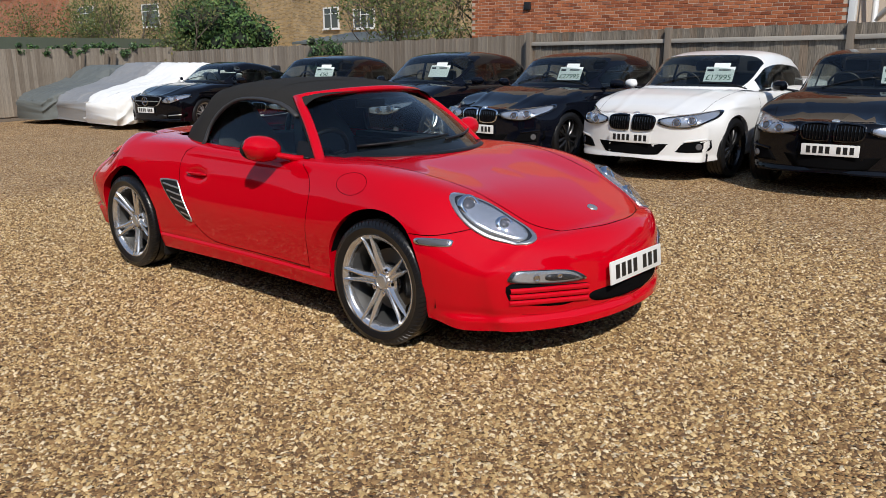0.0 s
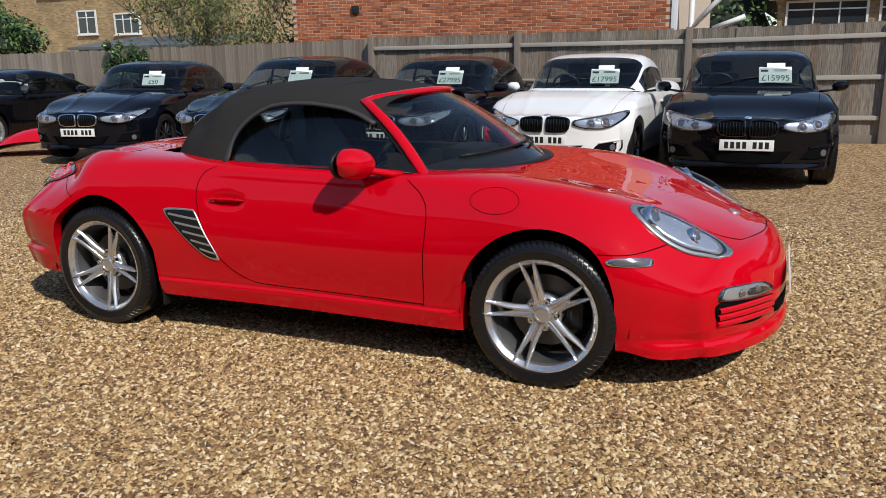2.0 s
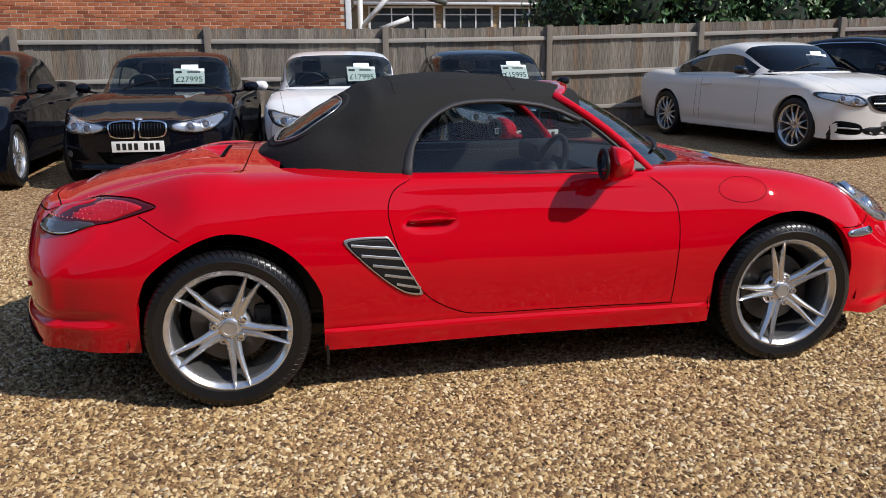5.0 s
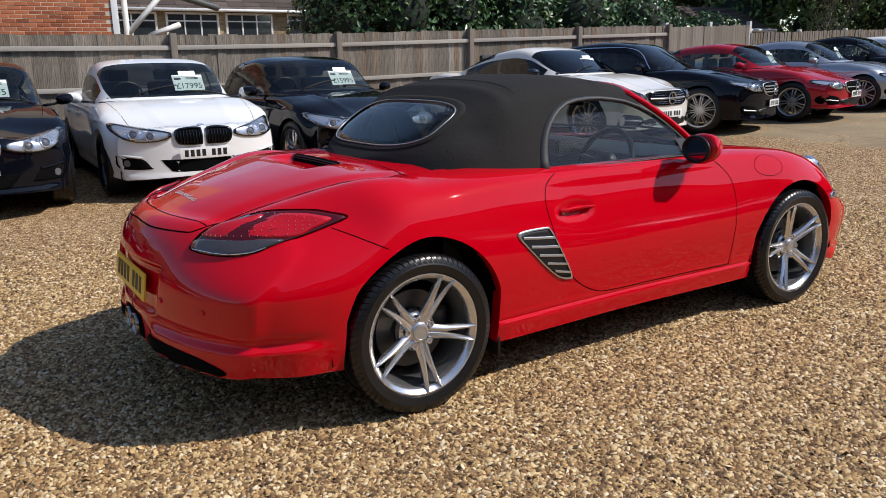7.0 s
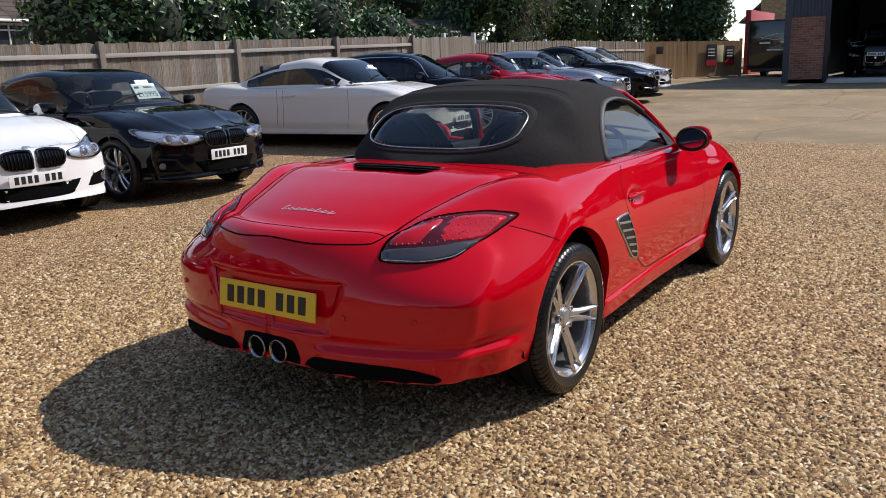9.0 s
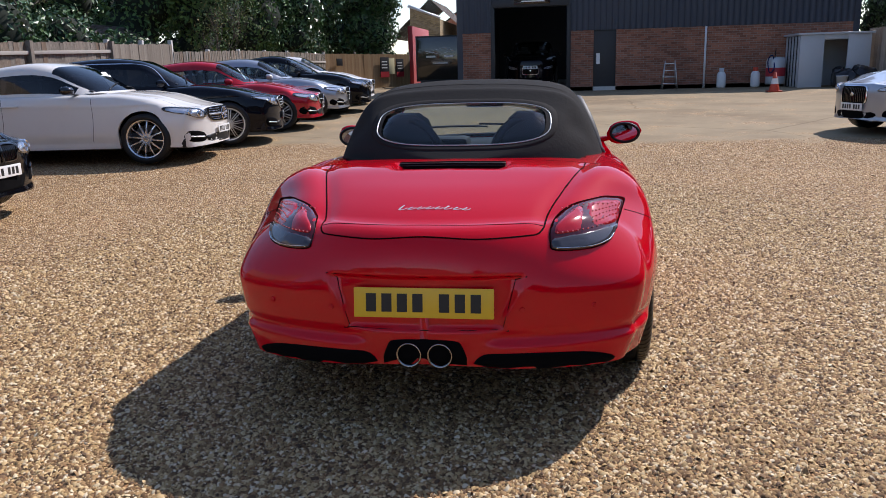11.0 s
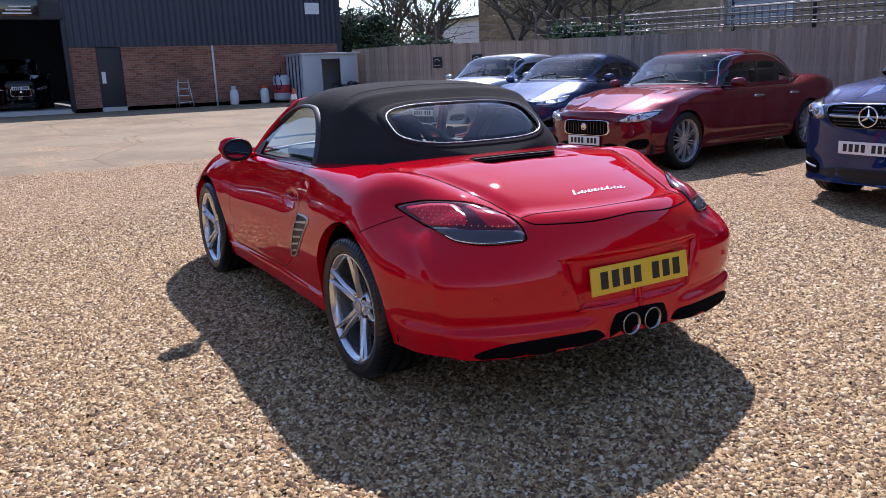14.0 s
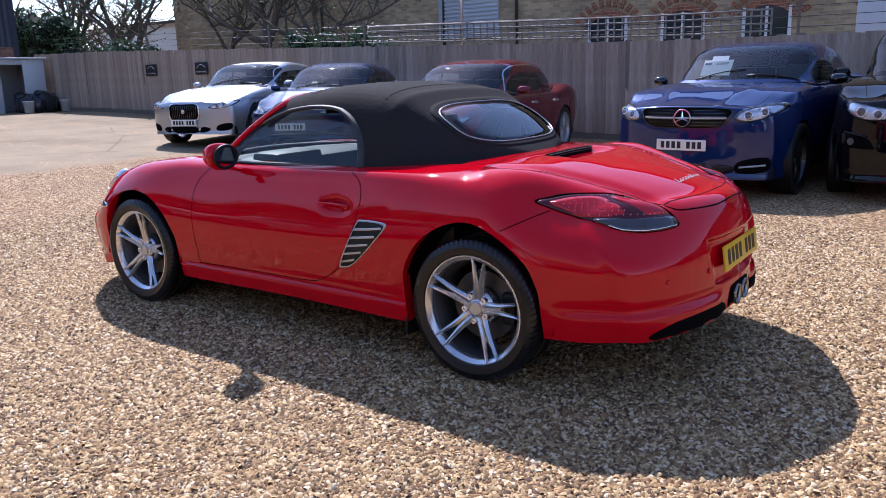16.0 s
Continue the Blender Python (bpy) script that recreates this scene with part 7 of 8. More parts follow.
def branches(base, height, seed, spread=0.5, levels=4, r0=0.14, lean=(0, 0)):
    """Trunk and limbs as tapered tubes; returns them and the twig ends."""
    rnd = random.Random(seed)
    V, F, tips = [], [], []

    def grow(p, d, length, r, lev):
        pts, q = [p], p
        for k in range(5):
            d = (d + Vector((rnd.uniform(-1, 1), rnd.uniform(-1, 1), rnd.uniform(-0.4, 0.7))) * 0.16).normalized()
            q = q + d * length / 5
            pts.append(q)
        tv, tf = tube(pts, lambda t: r * (1 - 0.5 * t), 7 if lev > 1 else 5)
        n = len(V)
        V.extend(tv)
        F.extend(tuple(i + n for i in face) for face in tf)
        if lev == 0:
            tips.append(q)
            return
        for k in range(rnd.choice((2, 3, 3)) + (1 if lev == levels else 0)):
            s = pts[rnd.randint(2, 5)]
            ax = Vector((rnd.uniform(-1, 1), rnd.uniform(-1, 1), rnd.uniform(-0.1, 0.8))).normalized()
            grow(s, (d * (1 - spread) + ax * spread * 1.4).normalized(), length * rnd.uniform(0.55, 0.8), r * 0.52, lev - 1)
        grow(pts[-1], d, length * 0.7, r * 0.5, lev - 1)
    grow(Vector(base), Vector((lean[0], lean[1], 1)).normalized(), height, r0, levels)
    return (V, F), tips


def tree(label, x, y, height, seed, mat=None, leaves=0, size=0.07, spread=0.5, r0=0.14, levels=4, puff=0.5, lean=(0, 0)):
    t = thing("tree", label, "tree")
    z = ground_z(min(x, 60), min(y, 20))
    vf, tips = branches((x, y, z - 0.1), height, seed, spread, levels, r0, lean)
    part("trunk", mesh_of("trunk", *vf), BARK, t, "grey-brown trunk and limbs")
    if leaves:
        part("crown", leaf_cloud([(*p, puff * (0.6 + 0.8 * random.Random(k).random())) for k, p in enumerate(tips)], leaves, size, seed), mat, t)
    return t


# ---- houses ----
def window(house, x, y, z, w, h, nx=2, along="x", mat=WHITEPAINT, bars=True):
    """A framed window set on a wall that faces -y (or, with along 'y', -x)."""
    m = pose(x, y, z) if along == "x" else pose(x, y, z, 0, 0, -90)
    bm = bmesh.new()
    for lo, hi in (((0, -0.05, 0), (w, 0.03, 0.07)), ((0, -0.05, h - 0.07), (w, 0.03, h)), ((0, -0.05, 0.07), (0.07, 0.03, h - 0.07)), ((w - 0.07, -0.05, 0.07), (w, 0.03, h - 0.07))):
        box(bm, lo, hi)
    win = part("window", bm, mat, house, "white framed window", m)
    for k in range(nx):
        x0 = 0.07 + (w - 0.14) * k / nx
        x1 = 0.07 + (w - 0.14) * (k + 1) / nx
        part("pane", block((x0 + 0.02, -0.018, 0.08), (x1 - 0.02, -0.012, h - 0.08), 0), WINDOWGLASS, win)
        if k:
            part("mullion", block((x0 - 0.025, -0.045, 0.07), (x0 + 0.025, 0.02, h - 0.07), 0.004), mat, win)
    if bars:
        part("transom", block((0.07, -0.04, h * 0.68), (w - 0.07, 0.015, h * 0.68 + 0.045), 0.004), mat, win)
    part("window_sill", block((-0.06, -0.11, -0.05), (w + 0.06, 0.02, 0.0), 0.005), mat, win)
    return win


WINDOWGLASS = plain("dark_window_glass", (0.03, 0.035, 0.04), 0.05, var=0.2, scale=2, spec=0.8)


def tiled_roof(house, x0, x1, y0, y1, z0, z1, mat=TILE, rows=16):
    """A double-pitched roof with courses of tiles stepping up to the ridge along x."""
    ym = (y0 + y1) / 2
    for sgn, ya in ((1, y0), (-1, y1)):
        V, F = [], []
        for k in range(rows):
            t0, t1 = k / rows, (k + 1.12) / rows
            n = max(4, int((x1 - x0) / 0.6))
            for i in range(n):
                xa, xb = x0 + (x1 - x0) * i / n, x0 + (x1 - x0) * (i + 1) / n - 0.01
                p = [(xa, ya + (ym - ya) * t0, z0 + (z1 - z0) * t0 + 0.03), (xb, ya + (ym - ya) * t0, z0 + (z1 - z0) * t0 + 0.03), (xb, ya + (ym - ya) * t1, z0 + (z1 - z0) * t1), (xa, ya + (ym - ya) * t1, z0 + (z1 - z0) * t1)]
                b = len(V)
                V += p + [(q[0], q[1], q[2] - 0.03) for q in p[:2]]
                F += [(b, b + 1, b + 2, b + 3), (b + 4, b + 5, b + 1, b)]
        part("roof", mesh_of("roof", V, F, False), mat, house, "brown tiled roof slope").data.update()


def house(label, x0, x1, y0, y1, eaves, ridge, wall, windows=(), base=0.0, gable=True, roof=True, name="house"):
    h = thing(name, label, "house")
    part("wall", block((x0, y0, base), (x1, y1, eaves), 0), wall, h)
    if roof:
        tiled_roof(h, x0 - 0.3, x1 + 0.3, y0 - 0.35, y1 + 0.35, eaves - 0.05, ridge)
        ym = (y0 + y1) / 2
        for xx in (x0, x1):
            part("gable", mesh_of("gable", [(xx - 0.1, y0, eaves), (xx - 0.1, y1, eaves), (xx - 0.1, ym, ridge - 0.1), (xx + 0.1, y0, eaves), (xx + 0.1, y1, eaves), (xx + 0.1, ym, ridge - 0.1)], [(0, 1, 2), (5, 4, 3), (0, 3, 4, 1), (1, 4, 5, 2), (2, 5, 3, 0)], False), wall, h)
        part("gutter", mesh_of("gutter", *tube([(x0 - 0.3, y0 - 0.38, eaves - 0.03), (x1 + 0.3, y0 - 0.38, eaves - 0.03)], 0.055, 8)), WHITEPAINT, h)
    for wx, wz, ww, wh, nx in windows:
        window(h, wx, y0 - 0.02, wz, ww, wh, nx)
    return h


# ---- north side: fence, brick gable, houses and greenery behind it ----
fence("weathered grey close-board fence with posts and rails", (-5.05, 9.46), (12.0, 9.62), 1.66, 3.0, GREYWOOD, (1.58, 0.98, 0.38), 1)
fence("weathered brown close-board fence with smooth face", (-18.6, 9.75), (-5.05, 9.55), 1.64, 3.0, PALEWOOD, (), -1)
fence("weathered brown close-board fence at the yard's end", (-18.6, -6.0), (-18.6, 9.75), 1.76, 3.0, PALEWOOD, (), -1)
fence("short run of grey boards with pale posts", (12.0, 9.62), (15.4, 9.85), 1.62, 1.8, PALEWOOD, (), -1, post_mat=WHITEPOST, post_high=0.1)
fence("grey picket fence between pale posts", (15.4, 9.85), (28.0, 9.5), 1.42, 2.2, GREYWOOD, (0.4, 1.2), -1, 0.10, 0.10, WHITEPOST, 0.05, True, 0.03)
fence("fresh orange softwood fence with signs", (28.0, 9.5), (33.2, 6.9), 1.5, 1.9, FRESHWOOD, (), -1, gravel_board=False)

for sx, sy, sz, w, h, mt in ((28.55, 9.225, 1.58, 0.36, 0.3, STEEL_DARK), (31.15, 7.925, 1.02, 0.62, 0.9, STEEL_DARK), (31.72, 7.64, 1.15, 0.40, 0.72, PALECARD), (32.2, 7.40, 1.02, 0.55, 0.82, STEEL_DARK)):
    sg = thing("sign", "small dark sign board fixed to the fence", "sign", pose(sx - 0.05, sy - 0.07, sz, 0, 0, -26.6))
    part("sign_panel", block((0, -0.02, 0), (w, 0.0, h), 0.003), mt, sg)
    if mt is STEEL_DARK and h > 0.5:
        part("sign_band", block((0, -0.024, 0), (w, -0.0205, h * 0.28), 0), SIGNRED, sg)
        for k in range(3):
            part("text_bar", block((w * 0.15, -0.024, h * (0.45 + 0.15 * k)), (w * 0.8, -0.0205, h * (0.50 + 0.15 * k)), 0), PLATE_W, sg)


def brick_gable():
    x0, x1, y0 = -7.93, 0.12, 11.20
    b = thing("brick_building", "red brick gable wall with buff mortar joints", "building")
    part("wall", block((x0, y0 + 0.0055, 0), (x1, 19.0, 5.6), 0), MORTAR, b)
    me = bpy.data.meshes.new("brick")
    w, h, d = 0.186, 0.0565, 0.05
    c = 0.004
    v = [(c, 0, c), (w - c, 0, c), (w - c, 0, h - c), (c, 0, h - c), (0, c, 0), (w, c, 0), (w, c, h), (0, c, h), (0, d, 0), (w, d, 0), (w, d, h), (0, d, h)]
    f = [(0, 1, 2, 3), (0, 4, 5, 1), (1, 5, 6, 2), (2, 6, 7, 3), (3, 7, 4, 0), (4, 8, 9, 5), (5, 9, 10, 6), (6, 10, 11, 7), (7, 11, 8, 4)]
    me.from_pydata(v, [], f)
    me.materials.append(BRICKS)
    rnd = random.Random(5)
    V, F, made = [], [], 0
    for r in range(31):
        z = 1.62 + r * 0.0645
        x = x0 + 0.005 + (0.097 if r % 2 else 0)
        while x + w <= x1:
            dy = y0 + rnd.uniform(-0.002, 0.003)
            if x > -4.6 and 1.84 < z < 2.9 and made < 300:
                o = new("brick", me)
                o.parent = b
                o.location = (x, dy, z)
                made += 1
            else:
                n = len(V)
                V += [(p[0] + x, p[1] + dy, p[2] + z) for p in v]
                F += [tuple(i + n for i in q) for q in f]
            x += 0.194
    tagged(part("brickwork", mesh_of("brickwork", V, F, False), BRICKS_FAR, b), kind="stuff")
    part("air_vent", block((-6.43, y0 - 0.05, 2.44), (-6.28, y0 + 0.01, 2.60), 0.006), STEEL_DARK, b, "brown wall vent")
    part("corner_board", block((x1 - 0.005, y0 - 0.02, 0.3), (x1 + 0.10, y0 + 0.10, 3.2), 0.004), WHITEPAINT, b, "white corner board")
    return b


brick_gable()
# white braced porch between the gable and the bungalow
porch = thing("porch", "white timber porch braces under a grey roof edge", "porch")
for a, b in (((0.45, 11.6, 2.0), (1.15, 11.6, 2.75)), ((0.42, 11.6, 0.0), (0.42, 11.6, 2.9)), ((0.8, 11.6, 1.95), (1.35, 11.6, 2.15))):
    part("brace", mesh_of("brace", *tube([a, b], 0.05, 4)), WHITEPAINT, porch)
part("porch_roof", mesh_of("porch_roof", *tube([(0.3, 11.7, 2.95), (2.1, 11.7, 2.45)], 0.16, 4, False, 0.35)), COVER_GREY, porch)

house("bungalow with a row of white framed windows and brown roof", 1.7, 13.6, 26.0, 33.0, 3.45, 6.2, BRICK_DULL, [(1.95, 2.35, 2.5, 1.0, 3), (4.75, 2.35, 1.9, 1.0, 3), (6.9, 2.35, 1.8, 1.0, 3), (9.3, 2.55, 2.2, 0.8, 3), (11.7, 2.55, 1.4, 0.8, 2)], 0.0)
gar = house("garage with a dark roof and white fascia", 11.6, 15.5, 19.0, 23.5, 2.75, 4.3, BRICK_RED, [], 0.0)
house("red brick house behind the laurels", 17.5, 25.0, 24.0, 31.0, 5.6, 8.5, BRICK_RED, [(19.0, 3.9, 1.2, 1.2, 2), (22.5, 3.9, 1.2, 1.2, 2)])
house("orange brick house far behind the trees", 29.0, 40.0, 33.0, 41.0, 6.0, 9.0, BRICK_RED, [(30.5, 4.1, 1.2, 1.3, 2), (34.0, 4.1, 1.2, 1.3, 2)])
shed = house("small dark timber shed roof", 17.3, 19.6, 12.6, 15.0, 2.2, 2.95, POSTWOOD, [], 0.0, name="shed")
# houses far to the west
house("yellow brick house with white windows", -62.0, -36.5, 26.5, 34.0, 7.5, 10.5, BRICK_YELLOW, [(-60.5, 3.9, 2.6, 1.7, 2), (-50.6, 3.75, 2.3, 1.6, 1)], 0.0)
house("red brick house at the end of the terrace", -90.0, -62.2, 26.5, 34.0, 7.5, 10.5, BRICK_RED, [])
house("yellow brick house with barred white windows", -33.0, -20.5, 26.0, 33.0, 5.4, 7.6, BRICK_YELLOW, [(-30.3, 3.05, 1.25, 1.15, 2), (-27.9, 3.0, 1.6, 1.0, 3)])
house("brick houses with white windows far off", -30.0, -10.0, 50.0, 58.0, 5.5, 8.0, BRICK_RED, [(-26.0, 3.9, 1.5, 1.1, 2), (-22.5, 3.9, 1.5, 1.1, 2), (-18.5, 3.9, 1.5, 1.1, 2)])
g = thing("garden_shed_roof", "low green-grey felt roof behind the fence", "shed", pose(-16.2, 12.5, 0))
part("roof_sheet", mesh_of("roof_sheet", [(0, 0, 1.95), (5, 0.2, 1.98), (5, 2.5, 2.3), (0, 2.5, 2.3), (0, 0, 1.88), (5, 0.2, 1.9)], [(0, 1, 2, 3), (4, 5, 1, 0)], False), COVER_GREY, g)
part("shed_wall", block((0.1, 0.3, 0), (4.9, 2.4, 1.9), 0), POSTWOOD, g)

wr = thing("garden_shed_roof", "long low mossy felt roof behind the end fence", "shed", pose(-22.6, 2.0, 0))
part("roof_sheet", mesh_of("roof_sheet", [(2.4, 0, 1.72), (2.4, 11.5, 1.76), (0, 11.5, 2.18), (0, 0, 2.14), (2.4, 0, 1.64), (2.4, 11.5, 1.68)], [(0, 1, 2, 3), (5, 1, 0, 4)], False), MOSS, wr)
part("shed_wall", block((0.2, 0.2, -0.2), (2.2, 11.3, 1.66), 0), POSTWOOD, wr)
for k, (x, y, hgt, sd) in enumerate(((-31.0, 10.6, 1.5, 71), (-27.6, 11.0, 1.6, 72), (-25.2, 10.2, 1.2, 73), (-22.6, 13.4, 1.5, 74))):
    tree("twiggy budding garden shrub before the brick houses", x, y, hgt, sd, SPRING, 3200, 0.06, 0.6, 0.07, 4, 0.45)
hedge("ivy_on_fence", "ivy sprays hanging over the end fence", (-18.9, 5.2, 1.62), (-18.55, 9.2, 1.86), 0.10, 46, 2600, 0.045, LAUREL, 77)
hedge("laurel_hedge", "dark glossy laurel hedge above the fence", (4.6, 11.3, 1.6), (11.5, 12.8, 3.4), 0.85, 46, 26000, 0.085, LAUREL, 11)
hedge("laurel_hedge", "dark glossy laurel bushes under a bare tree", (11.5, 11.4, 1.5), (17.0, 12.8, 2.5), 0.65, 30, 15000, 0.085, LAUREL, 12)
hedge("conifer_hedge", "tall dark conifers behind the picket fence", (20.5, 11.6, 2.2), (27.5, 14.0, 6.5), 1.25, 44, 26000, 0.11, CONIFER, 13)
hedge("ivy_hedge", "tall ivy covered hedge above the softwood fence", (28.5, 10.6, 1.6), (34.0, 12.5, 6.8), 1.15, 56, 36000, 0.12, LAUREL, 14)
hedge("ivy_hedge", "tall ivy covered hedge beside the red wall", (33.9, 8.2, 1.2), (35.2, 10.6, 6.8), 0.8, 44, 24000, 0.12, LAUREL, 19)
hedge("dark_hedge", "dark evergreen bank behind the shed", (16.5, 16.5, 1.5), (30.0, 19.0, 5.0), 1.4, 40, 12000, 0.12, LAUREL, 15)
tree("bare tree with few spring leaves behind the fence", 13.6, 12.2, 1.5, 3, SPRING, 900, 0.06, 0.6, 0.10)
tree("young budding tree beside the shed", 20.0, 11.0, 1.3, 9, SPRING, 900, 0.05, 0.35, 0.05)
hedge("evergreen_shrub", "dark evergreen shrub above the west fence", (-20.8, 11.2, 1.5), (-17.4, 12.6, 3.0), 0.7, 24, 12000, 0.08, CONIFER, 16)
hedge("ivy_on_fence", "ivy clump spilling over the fence", (-11.6, 9.40, 1.1), (-10.6, 9.6, 1.85), 0.16, 20, 2000, 0.045, LAUREL, 18)
for k, (x, y, hgt, sd) in enumerate(((-10.6, 11.6, 1.7, 21), (-8.9, 12.0, 1.5, 22), (-20.5, 12.0, 1.9, 23), (-23.5, 11.0, 1.9, 24), (-13.0, 13.5, 1.8, 25), (-19.0, 10.9, 1.4, 26))):
    tree("budding garden tree with fine twigs", x, y, hgt, sd, SPRING, 2600, 0.055, 0.5, 0.09, 4, 0.42)
tree("many-stemmed budding garden shrub behind the fence", -9.5, 11.2, 1.0, 27, SPRING, 1500, 0.05, 0.75, 0.06)
tree("twiggy garden shrub with a few pale leaves", -12.8, 11.4, 0.8, 29, SPRING, 700, 0.05, 0.8, 0.05)
tree("twiggy bush in front of the yellow house", -16.4, 11.2, 0.8, 31, SPRING, 300, 0.05, 0.8, 0.05)
hedge("far_trees", "far dark trees on the horizon", (-60, 45, 2), (10, 60, 8), 4.5, 40, 36000, 0.22, CONIFER, 28)

# ---- covered cars ----
def covered_car(label, kind, x, y, heading, mat, seed):
    """A car under a loose cloth: one draped skin from roof to ground with soft folds."""
    s = SPECS[kind]
    t = thing("covered_car", label, "covered car", at_nose(kind, x, y, heading), "covered cars at the yard's end")
    top = curve_of((s["xr"], 0.75), (s["xr"] + 0.35, s["boot_z"] - 0.05), (s["rear_base"] + 0.1, s["boot_z"] + 0.03), (s["rear_header"], s["H"] - 0.02), (s["header"], s["H"]), (s["cowl"], s["cowl_z"] + 0.05), (s["xf"] - 0.3, s["nose_z"] + 0.02), (s["xf"], 0.55))
    rows = []
    n = 150
    for i in range(n + 1):
        x_ = s["xr"] - 0.05 + (s["xf"] - s["xr"] + 0.10) * i / n
        e = min(1, ((x_ - s["xr"] + 0.05) / 0.45), (s["xf"] + 0.05 - x_) / 0.5)
        e = max(0.0, e)
        w = (s["W"] / 2 + 0.03) * (0.62 + 0.38 * math.sin(e * math.pi / 2))
        zt = top(x_)
        half = []
        roofy = 0.62 if zt > s["belt"] + 0.15 else 0.88
        for a, b in ((1.0, 0.17), (1.02, 0.32), (1.0, 0.55), (0.96, 0.76), ((roofy + 1) / 2, 0.90), (roofy, 0.98), (roofy * 0.5, 1.0), (0, 1.0)):
            half.append((w * a, zt * b))
        h = resample(spline(half, 8), 50)
        full = [(-p[0], p[1]) for p in h] + [(p[0], p[1]) for p in h[-2::-1]]
        row = []
        for y_, z_ in full:
            k = 1 - z_ / max(zt, 0.1)
            wv = (0.02 + 0.09 * k) * noise.noise(Vector((x_ * 2.6 + z_ * 1.2, y_ * 2.2 + z_, z_ * 0.8 + seed))) + 0.022 * abs(noise.noise(Vector((x_ * 5 - z_ * 3, y_ * 5, z_ * 5 + seed))))
            fold = 1 - abs(noise.noise(Vector((x_ * 2.1 + z_ * 1.9, y_ * 2.4 - z_ * 1.3, z_ * 1.7 + seed * 3.1))))
            wv += 0.10 * fold ** 9 * (0.25 + k) + 0.022 * noise.noise(Vector((x_ * 7, y_ * 7, z_ * 7 + seed)))
            row.append((x_ + wv * 0.6, y_ + (wv * (1.6 if y_ > 0 else -1.6)), max(0.02, z_ + wv * 0.5)))
        rows.append(row)
    V = [p for r in rows for p in r]
    C = len(rows[0])
    F = grid_faces(len(rows), C) + [tuple(range(C))[::-1], tuple(range((len(rows) - 1) * C, len(rows) * C))]
    part("cloth", mesh_of("cloth", V, F), mat, t, "draped cloth with folds")
    for xx in (s["wheelbase"] / 2, -s["wheelbase"] / 2):
        for yy in (-1, 1):
            part("tyre", W_SEVEN[0], None, t, "", pose(xx, yy * (s["W"] / 2 - 0.13), s["wheel"], 0, 0, 0))
    return t


covered_car("car under a loose white cover", "coupe", -13.3, 4.85, -86, COVER_WHITE, 1)
covered_car("car under a crumpled silver-grey cover", "saloon", -15.2, 5.05, -84, COVER_SILVER, 2)
covered_car("low car under a plain grey cover", "coupe", -17.0, 4.8, -84, COVER_GREY, 3)
# loose red body panel lying beside the dark saloon
pn = thing("body_panel", "loose curved red car panel lying on the gravel", "car panel", pose(-9.35, 4.95, 0.03, 0, 0, 25))
V = [(x, y, max(0.0, 0.40 * (1 - ((x - 0.45) / 1.0) ** 2 * 0.9) * (0.35 + 0.65 * math.sin(math.pi * min(1, max(0, (y + 0.08) / 1.1))))) * smooth(-0.62, -0.1, x)) for x in np.linspace(-0.6, 0.75, 14) for y in np.linspace(0, 1.0, 10)]
part("panel_skin", mesh_of("panel_skin", V, grid_faces(14, 10, True)), RED, pn)

